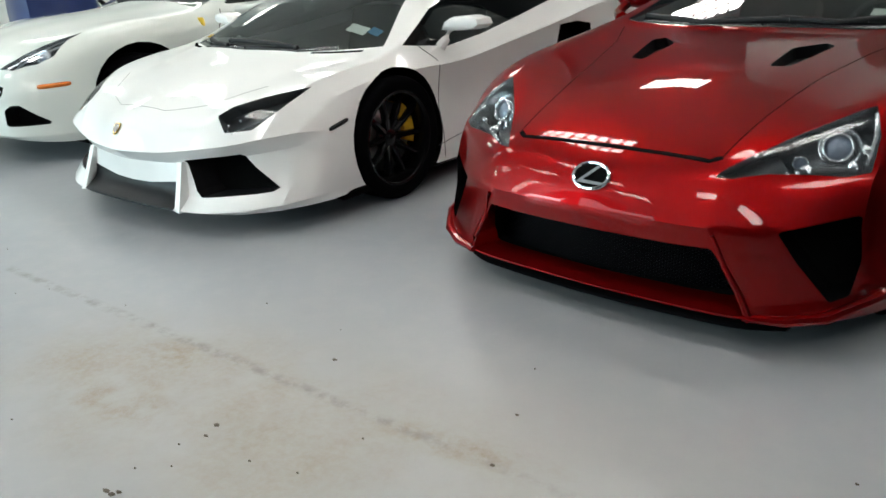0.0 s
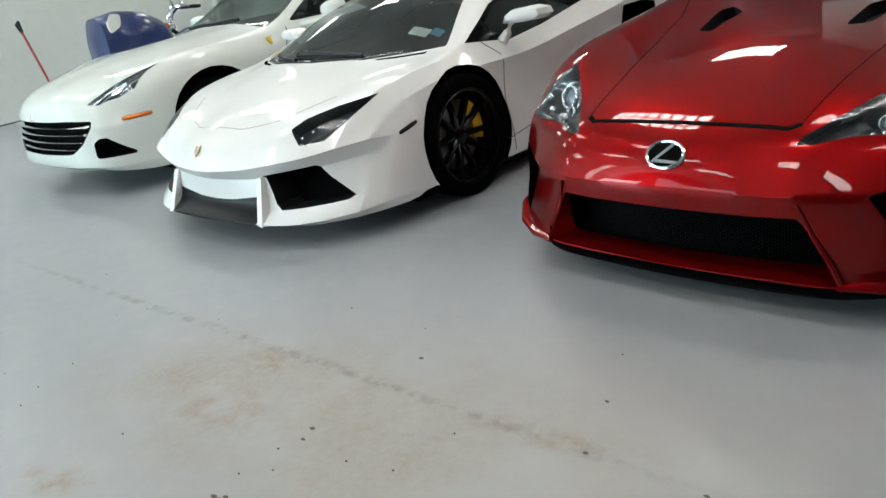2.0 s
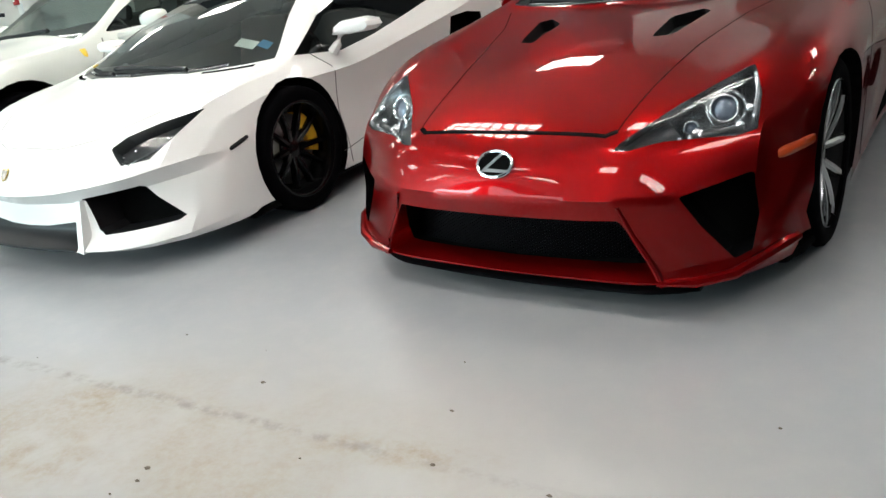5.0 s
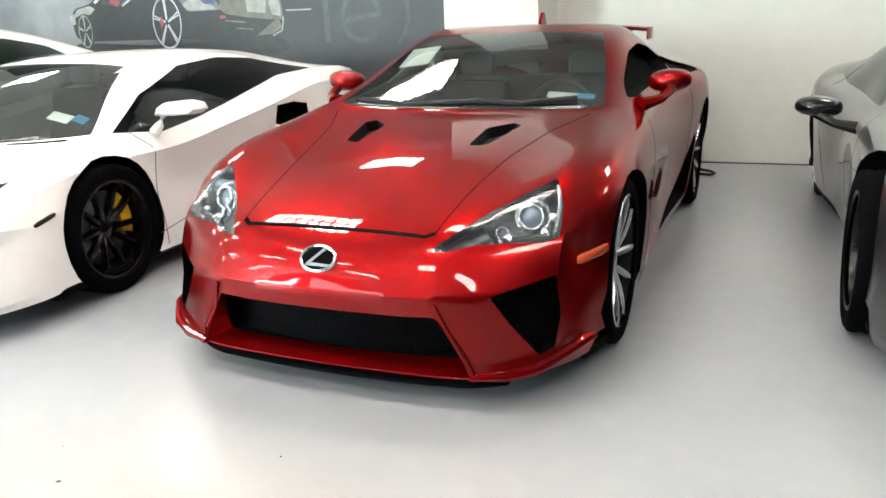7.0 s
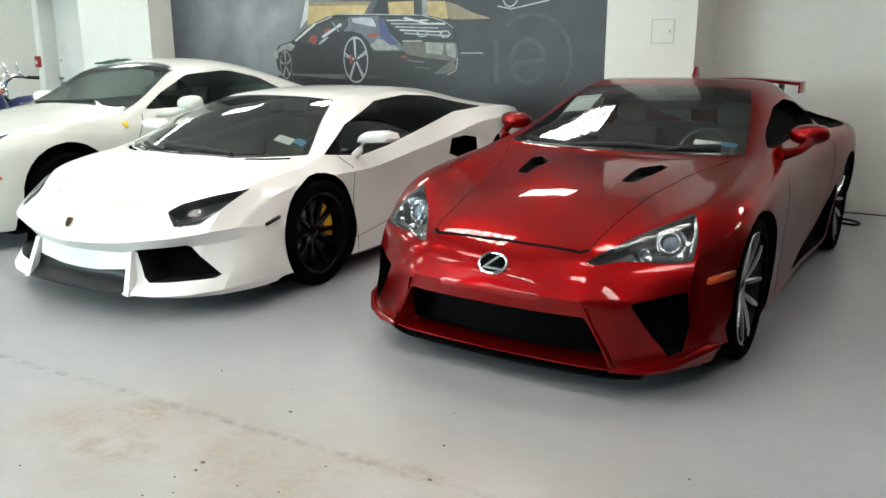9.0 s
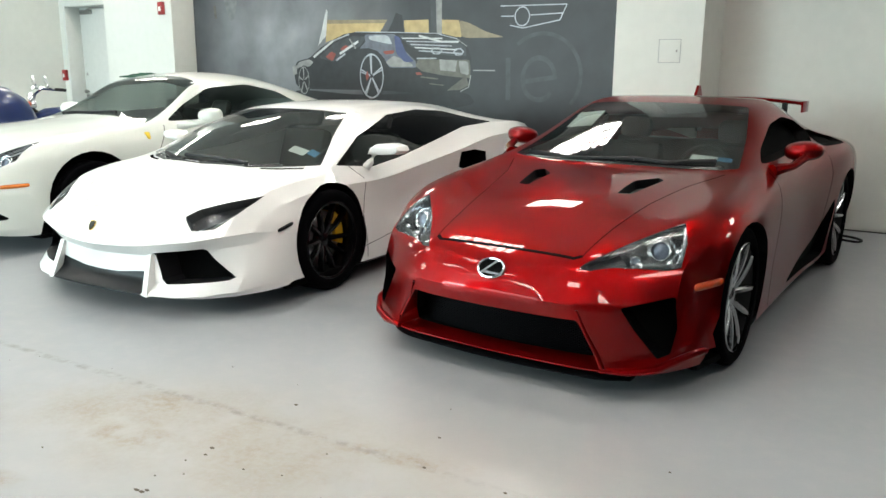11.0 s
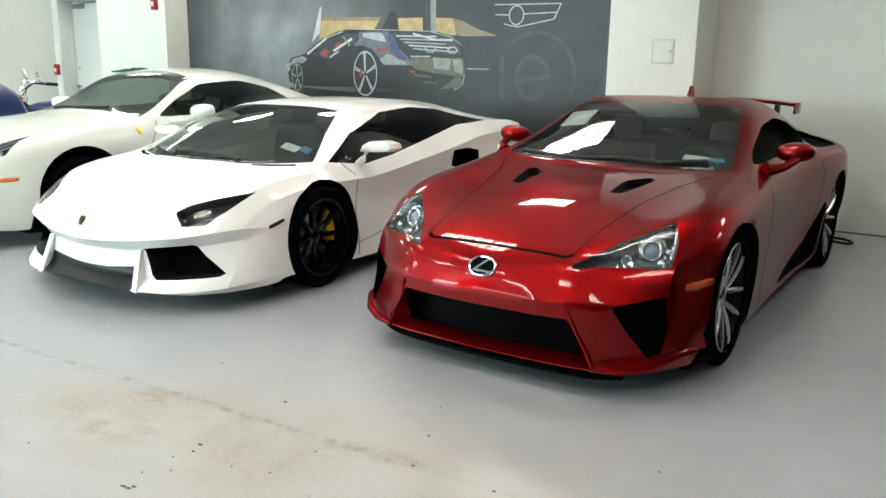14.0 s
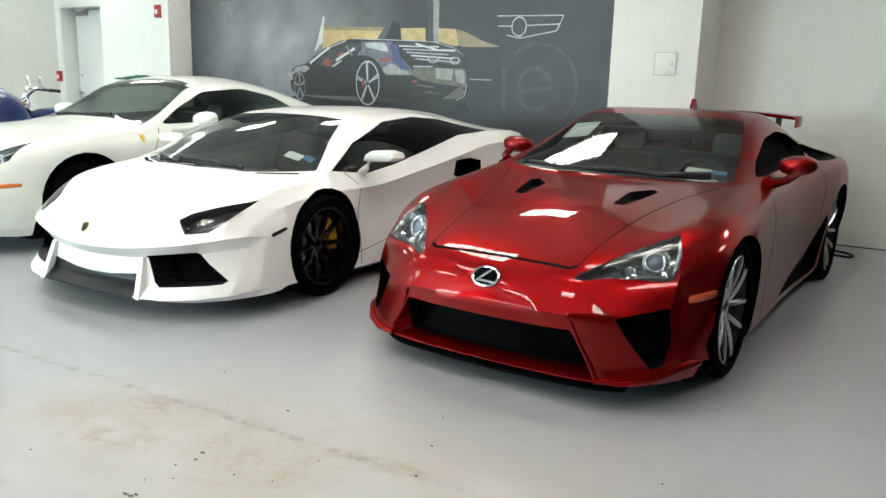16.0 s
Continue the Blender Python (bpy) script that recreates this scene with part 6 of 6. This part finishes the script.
    flat("diffuser", rounded([(-3.88, 1.39), (-3.415, 1.34), (-3.10, 1.315), (-3.17, 1.18), (-3.70, 1.145), (-3.88, 1.21)], 0.12), tones["ink"])
    line("diffuser_edge", (-3.72, 1.335), (-3.48, 1.315), 0.016, tones["olive"])
    line("diffuser_edge", (-3.60, 1.26), (-3.40, 1.245), 0.012, tones["olive"])
    flat("bumper_fin", [(-3.354, 1.186), (-3.10, 1.355), (-3.055, 1.25), (-3.17, 1.198)], tones["olive"])
    line("bumper_side", (-3.035, 1.36), (-3.06, 1.23), 0.012, tones["grey"])
    line("bumper_side", (-3.06, 1.23), (-3.17, 1.18), 0.012, tones["grey"])
    flat("lit_spot", rounded([(-3.80, 1.385), (-3.73, 1.39), (-3.70, 1.36), (-3.78, 1.355)], 0.2), tones["rust"])
    for cx, cz, rx, rz in ((-4.455, 1.335, 0.185, 0.268), (-5.577, 1.268, 0.095, 0.175)):
        flat("tyre_print", [(cx + 0.01 + rx * 1.16 * math.cos(a), cz + rz * 1.08 * math.sin(a)) for a in (2 * math.pi * k / 28 for k in range(28))], tones["ink"])
        ring("rim_print", cx, cz, rx, rz, 0.08, tones["silver"] if rx > 0.1 else tones["grey"])
        for k in range(10):
            a = 2 * math.pi * (k // 2 + 0.25 + 0.10 * (k % 2)) / 5
            line("spoke_print", (cx + 0.1 * rx * math.cos(a), cz + 0.1 * rz * math.sin(a)), (cx + rx * 0.93 * math.cos(a), cz + rz * 0.93 * math.sin(a)), 0.016 if rx > 0.1 else 0.010, tones["silver"] if rx > 0.1 else tones["grey"])
    flat("brake_print", [(-4.55, 1.34), (-4.52, 1.40), (-4.49, 1.33), (-4.53, 1.28)], tones["rust"])
    # pale shapes near the top of the print
    flat("pale_shape", rounded([(-7.05, 2.35), (-6.75, 2.35), (-6.83, 2.06), (-6.92, 2.04)], 0.3), tones["mist"])
    line("grass_stroke", (-7.22, 2.25), (-7.20, 2.08), 0.05, tones["olive"])
    # a second car's grille with a plain ring, and faint round shapes
    for a, b in (((-2.67, 2.09), (-1.887, 2.083)), ((-1.887, 2.083), (-1.962, 1.93)), ((-1.962, 1.93), (-2.39, 1.857)), ((-2.39, 1.857), (-2.55, 1.89)), ((-2.307, 1.987), (-1.932, 1.998)), ((-2.66, 1.985), (-2.50, 1.982))):
        line("grille_line", a, b, 0.012, tones["silver"])
    ring("round_emblem", -2.402, 1.977, 0.092, 0.103, 0.14, tones["silver"])
    ring("faint_ring", -2.185, 1.332, 0.215, 0.245, 0.22, tones["shade"], a0=0.0, a1=5.6)
    line("faint_bar", (-2.37, 1.30), (-2.0, 1.35), 0.05, tones["shade"])
    ring("faint_arch", -2.15, 1.36, 0.47, 0.46, 0.09, tones["shade"], a0=-0.7, a1=2.3)
    line("faint_stem", (-2.55, 1.10), (-2.56, 1.55), 0.06, tones["shade"])
    line("floor_streak", (-3.0, 1.415), (-2.72, 1.415), 0.014, tones["grey"])
    return art


mural()


# ---- doorway ----
door = empty("door_1", pose(0, DOOR_Y, 0), "white painted steel door with closer, shut, in a deep frame", "door", kind="structure")
box_part("leaf", (DOOR_X0 + 0.06, DOOR_X1 - 0.06, 0.235, 0.275, 0.01, DOOR_TOP - 0.06), DOOR_PAINT, door)
for d in ((DOOR_X0, DOOR_X0 + 0.06, -0.02, 0.32, 0, DOOR_TOP), (DOOR_X1 - 0.06, DOOR_X1, -0.02, 0.32, 0, DOOR_TOP), (DOOR_X0 + 0.06, DOOR_X1 - 0.06, -0.02, 0.32, DOOR_TOP - 0.06, DOOR_TOP)):
    box_part("door_frame", d, DOOR_PAINT, door)
closer = box_part("door_closer", (DOOR_X0 + 0.12, DOOR_X0 + 0.40, 0.19, 0.26, DOOR_TOP - 0.17, DOOR_TOP - 0.10), STEEL, door, "grey metal door closer")
part("closer_arm", tube([(DOOR_X0 + 0.30, 0.20, DOOR_TOP - 0.10), (DOOR_X0 + 0.55, 0.10, DOOR_TOP - 0.085), (DOOR_X0 + 0.75, 0.22, DOOR_TOP - 0.08)], 0.011, 6), STEEL, closer)
box_part("closer_bracket", (DOOR_X1 - 0.34, DOOR_X1 - 0.10, 0.18, 0.26, DOOR_TOP - 0.19, DOOR_TOP - 0.08), STEEL, door)
knob = mesh_object("door_handle", *[q for q in (lambda v, f: ([(x + DOOR_X0 + 0.13, y + 0.22, z + 1.02) for x, y, z in v], f))(*turned([(0.0, -0.05), (0.028, -0.045), (0.032, -0.02), (0.014, 0.0), (0.03, 0.035), (0.0, 0.04)], 20, "y"))], STEEL, door, "round metal door knob")
mesh_object("deadbolt", *(lambda v, f: ([(x + DOOR_X0 + 0.13, y + 0.245, z + 1.30) for x, y, z in v], f))(*turned([(0.0, -0.012), (0.026, -0.01), (0.03, 0.012), (0.0, 0.014)], 20, "y")), STEEL, door)
box_part("kick_bar", (DOOR_X0 + 0.10, DOOR_X1 - 0.10, 0.21, 0.26, 0.92, 0.97), STEEL, door, "grey push bar")


def alarm_box(m, label, w, h, d):
    ob = empty("fire_alarm", m, label, "fire alarm", "fire alarm boxes")
    box_part("case", (-w, w, -d, 0, -h, h), RED_PLASTIC, ob, bevel=0.008)
    box_part("face_plate", (-w * 0.55, w * 0.35, -d - 0.006, -d, -h * 0.45, h * 0.25), PAPER, ob, bevel=0.002)
    return ob


alarm_box(pose(-7.86, 3.40, 2.215), "small red wall fire strobe with a white lens", 0.055, 0.085, 0.045)
alarm_box(pose(-10.70, 3.62, 1.28), "small red fire pull box on the wall", 0.05, 0.085, 0.05)

hatch = empty("access_panel", pose(-0.685, 3.45, 1.605), "flush white access hatch in the pillar", "access panel")
box_part("panel_door", (-0.095, 0.095, -0.006, -0.001, -0.10, 0.10), WALL_PAINT, hatch, bevel=0.002)
for d in ((-0.104, 0.104, -0.0035, -0.0008, 0.10, 0.106), (0.098, 0.104, -0.0035, -0.0008, -0.106, 0.10), (-0.104, -0.098, -0.0035, -0.0008, -0.106, 0.10), (-0.098, 0.098, -0.0035, -0.0008, -0.106, -0.10)):
    box_part("panel_gap", d, INK, hatch, bevel=0)
box_part("latch", (0.06, 0.075, -0.009, -0.006, -0.012, 0.012), STEEL, hatch, bevel=0.002)

# dark joint where the walls meet the floor
JOINT = material("wall_joint", (0.10, 0.10, 0.10), 0.8, vary=0.3, scale=9)
for nm, d, m in (("baseboard", (-0.39, 7.0, -0.012, -0.001, 0.0, 0.012), pose(0, 4.10, 0, 0, 0, 3.0)), ("baseboard", (-0.006, 0.006, -9.7, 3.6, 0.0, 0.02), pose(-10.742, 0, 0)), ("baseboard", (-9.3, -7.68, -0.012, -0.001, 0, 0.015), pose(0, 3.40, 0))):
    bm = bmesh.new()
    box(bm, *d)
    ob = part(nm, bm, JOINT)
    ob.matrix_world = m
    tagged(ob, "thin dark sealant line at the foot of the wall", "baseboard", kind="structure")


# ---- things along the left wall ----
def snow_shovel(m):
    ob = empty("shovel", m, "red-handled shovel leaning against the wall, black grip", "shovel")
    part("shaft", tube([(0, 0, 0.30), (0, 0, 1.22)], 0.016, 10), RED_PLASTIC, ob, smooth=True)
    grip = bmesh.new()
    for a, b in (((-0.065, 1.335), (0.065, 1.335)), ((-0.065, 1.335), (-0.02, 1.215)), ((0.065, 1.335), (0.02, 1.215)), ((-0.02, 1.215), (0.02, 1.215))):
        q = tube([(a[0], 0, a[1]), (b[0], 0, b[1])], 0.018, 8)
        me = bpy.data.meshes.new("tmp")
        q.to_mesh(me), q.free()
        grip.from_mesh(me)
        bpy.data.meshes.remove(me)
    part("grip", grip, TRIM, ob, "black D-shaped grip", smooth=True)
    part("blade", prism(rounded([(-0.14, 0.0), (0.14, 0.0), (0.12, 0.30), (0.03, 0.38), (-0.03, 0.38), (-0.12, 0.30)], 0.15), 0.012, lambda a, b, c: Vector((a, c - 0.006 - 0.04 * (a / 0.14) ** 2, b))), STEEL, ob, smooth=True)
    return ob


snow_shovel(pose(-10.23, 0.74, 0.0, 6, -16.5, 0))


def cruiser(m):
    """A chrome-laden motorcycle with a high handlebar."""
    ob = empty("motorcycle", m, "chrome cruiser motorcycle with high handlebars behind the cream car", "motorcycle")
    for y in (-0.80, 0.80):
        w = new("wheel")
        w.parent, w.matrix_basis = ob, pose(0, y, 0.32)
        mesh_object("tyre", *turned([(0.24, -0.05), (0.30, -0.065), (0.32, -0.03), (0.32, 0.03), (0.30, 0.065), (0.24, 0.05)], 36), TYRE, w)
        mesh_object("rim", *turned([(0.22, -0.04), (0.245, -0.05), (0.245, 0.05), (0.22, 0.04), (0.22, -0.04)], 36), CHROME, w)
        for k in range(10):
            a = 2 * math.pi * k / 10
            part("spoke", tube([(0, 0.03 * math.cos(a), 0.03 * math.sin(a)), (0, 0.225 * math.cos(a), 0.225 * math.sin(a))], 0.005, 5), CHROME, w)
    for s in (-1, 1):
        part("fork", tube([(s * 0.10, -0.80, 0.32), (s * 0.10, -0.50, 0.98)], 0.038, 10), CHROME, ob, smooth=True)
        part("handlebar", tube([(s * 0.05, -0.46, 0.98), (s * 0.10, -0.44, 1.10), (s * 0.20, -0.38, 1.17), (s * 0.28, -0.26, 1.15)], 0.02, 8), CHROME, ob, smooth=True)
        part("grip", tube([(s * 0.28, -0.26, 1.15), (s * 0.31, -0.14, 1.14)], 0.02, 8), TRIM, ob, smooth=True)
        mir = part("mirror", tube([(s * 0.22, -0.34, 1.17), (s * 0.26, -0.35, 1.22)], 0.010, 6), CHROME, ob, smooth=True)
        box_part("mirror_head", (-0.085, 0.085, -0.015, 0.015, -0.032, 0.032), CHROME, mir, bevel=0.012, m=pose(s * 0.27, -0.35, 1.235, 0, 40, 0))
        mesh_object("indicator", *ball((s * 0.22, -0.56, 0.98), 0.04, 14), AMBER, ob, "round amber indicator")
        part("exhaust", tube([(s * 0.20, 0.0, 0.25), (s * 0.22, 0.9, 0.28)], 0.045, 10), CHROME, ob, smooth=True)
    mesh_object("headlamp", *ball((0, -0.66, 0.90), 0.115, 20, 0.8), CHROME, ob, "round chrome headlamp")
    mesh_object("tank", *(lambda v, f: ([(x * 0.9, y * 1.9 - 0.15, z * 0.75 + 0.80) for x, y, z in v], f))(*ball((0, 0, 0), 0.18, 24)), BLUE_PAINT, ob)
    part("fork_yoke", box(bmesh.new(), -0.15, 0.15, -0.56, -0.44, 0.93, 1.01, 0.02), CHROME, ob, smooth=True)
    mesh_object("instrument", *ball((0, -0.47, 1.06), 0.06, 16, 0.7), CHROME, ob, "round chrome instrument")
    box_part("seat", (-0.14, 0.14, 0.15, 0.85, 0.66, 0.76), LEATHER, ob, bevel=0.04)
    mesh_object("engine", *(lambda v, f: ([(x, y, z + 0.45) for x, y, z in v], f))(*ball((0, 0, 0), 0.2, 16)), STEEL, ob)
    part("frame", tube([(0, -0.50, 0.95), (0, -0.15, 0.62), (0, 0.3, 0.6), (0, 0.80, 0.34)], 0.025, 8), TRIM, ob, smooth=True)
    part("windshield_bar", tube([(-0.12, -0.55, 0.95), (0, -0.60, 1.02), (0.12, -0.55, 0.95)], 0.012, 6), CHROME, ob, smooth=True)
    return ob


cruiser(pose(-7.72, 1.85, 0, 0, 0, -15))


def blue_trike(m):
    """A tall rounded blue body shell with a pale opening in its flank, on small wheels."""
    ob = empty("blue_scooter", m, "glossy dark blue bodied scooter behind the cream car", "scooter")
    bm = bmesh.new()
    secs = [(-0.50, 0.16, 0.66, 1.05), (-0.44, 0.30, 0.58, 1.20), (-0.20, 0.37, 0.40, 1.24), (0.05, 0.37, 0.14, 1.20), (0.24, 0.33, 0.16, 1.08), (0.36, 0.20, 0.24, 0.90)]
    rings = []
    for y, w, z0, z1 in secs:
        ring = []
        for k in range(24):
            a = 2 * math.pi * k / 24
            c, s = math.cos(a), math.sin(a)
            ring.append(bm.verts.new((w * math.copysign(abs(c) ** 0.6, c), y, (z0 + z1) / 2 + (z1 - z0) / 2 * math.copysign(abs(s) ** 0.7, s))))
        rings.append(ring)
    for a, b in zip(rings, rings[1:]):
        for k in range(24):
            bm.faces.new((a[k], a[(k + 1) % 24], b[(k + 1) % 24], b[k]))
    bm.faces.new(rings[0][::-1]), bm.faces.new(rings[-1])
    part("body_shell", bm, BLUE_PAINT, ob, smooth=True)
    part("flank_opening", prism(rounded([(-0.40, 1.02), (-0.28, 1.08), (-0.26, 1.20), (-0.36, 1.22), (-0.42, 1.12)], 0.3), 0.02, lambda a, b, c: Vector((0.365 + c, a, b))), PAPER, ob, "pale oval opening")
    for s in (-1, 1):
        part("fork", tube([(s * 0.2, -0.25, 0.16), (s * 0.2, -0.20, 0.50)], 0.025, 8), TRIM, ob, smooth=True)
    for x, y in ((-0.2, -0.25), (0.2, -0.25), (0.0, 0.20)):
        mesh_object("wheel", *(lambda v, f: ([(p[0] + x, p[1] + y, p[2] + 0.16) for p in v], f))(*turned([(0.06, -0.05), (0.15, -0.06), (0.16, 0.0), (0.15, 0.06), (0.06, 0.05)], 28)), TYRE, ob)
    return ob


blue_trike(pose(-7.47, 0.80, 0, 0, 0, -4))

# folded green cloth on the roof of the cream car
bm = bmesh.new()
n = 14
vs = [[bm.verts.new((-0.20 + 0.40 * i / n, -0.14 + 0.28 * j / n, 0.012 + 0.022 * (0.5 + noise.noise(Vector((i * 0.5, j * 0.5, 0)))) * math.sin(math.pi * i / n) * math.sin(math.pi * j / n) * 2.2)) for j in range(n + 1)] for i in range(n + 1)]
for i in range(n):
    for j in range(n):
        bm.faces.new((vs[i][j], vs[i + 1][j], vs[i + 1][j + 1], vs[i][j + 1]))
ext = bmesh.ops.extrude_face_region(bm, geom=bm.faces[:])
bmesh.ops.translate(bm, verts=[v for v in ext["geom"] if isinstance(v, bmesh.types.BMVert)], vec=(0, 0, -0.014))
ob = tagged(part("cloth", bm, GREEN_CLOTH, smooth=True), "crumpled dark green cloth lying on the cream car's roof", "cloth")
ob.matrix_world = pose(CLOTH[0], CLOTH[1], CLOTH[2], 0, 0, 20)

# a loop of black cable by the back wall
loop = [(0.55, 3.78, 0.012), (0.75, 3.70, 0.012), (0.92, 3.58, 0.012), (1.02, 3.56, 0.012), (1.05, 3.64, 0.012), (0.98, 3.74, 0.012), (0.84, 3.80, 0.012), (0.70, 3.90, 0.012), (0.60, 4.02, 0.012)]
dense = [tuple(p) for p in hermite([(i, *p) for i, p in enumerate(loop)], np.linspace(0, len(loop) - 1, 60))]
tagged(part("cable", tube(dense, 0.011, 8), TRIM, smooth=True), "loop of black cable lying on the floor by the wall", "cable")

# crumbs and flakes on the floor
rnd = random.Random(7)
bm = bmesh.new()
spots = [(-0.497, -2.103), (-0.473, -2.155), (-0.465, -2.463), (-0.433, -2.445), (-0.44, -2.46), (0.263, -1.764), (1.02, -1.28), (-0.518, -1.626), (0.60, -1.75), (0.172, -1.53), (-0.495, -2.365), (-0.499, -2.228), (-0.421, -2.298), (-2.69, -1.837), (-0.1, -1.889), (-1.592, -2.615)]
spots += [(rnd.uniform(-2.2, 1.4), rnd.uniform(-2.7, -1.2)) for _ in range(16)]
for i, (x, y) in enumerate(spots):
    r = rnd.uniform(0.005, 0.011) * (1.5 if i < 6 else 1.0 if i < 10 else 0.55)
    k = rnd.randint(5, 7)
    a0 = rnd.uniform(0, 6.28)
    lo = [bm.verts.new((x + r * rnd.uniform(0.5, 1.5) * math.cos(a0 + 6.283 * j / k), y + r * rnd.uniform(0.4, 0.9) * math.sin(a0 + 6.283 * j / k), 0.0005)) for j in range(k)]
    hi = [bm.verts.new((v.co.x * 0.5 + x * 0.5, v.co.y * 0.5 + y * 0.5, 0.004)) for v in lo]
    bm.faces.new(hi)
    for j in range(k):
        bm.faces.new((lo[j], lo[(j + 1) % k], hi[(j + 1) % k], hi[j]))
CRUMB = material("dirt_crumb", (0.12, 0.10, 0.075), 0.9, vary=0.4, scale=40)
tagged(part("floor_debris", bm, CRUMB), "small dry flakes of dirt scattered on the floor", "debris", kind="stuff")
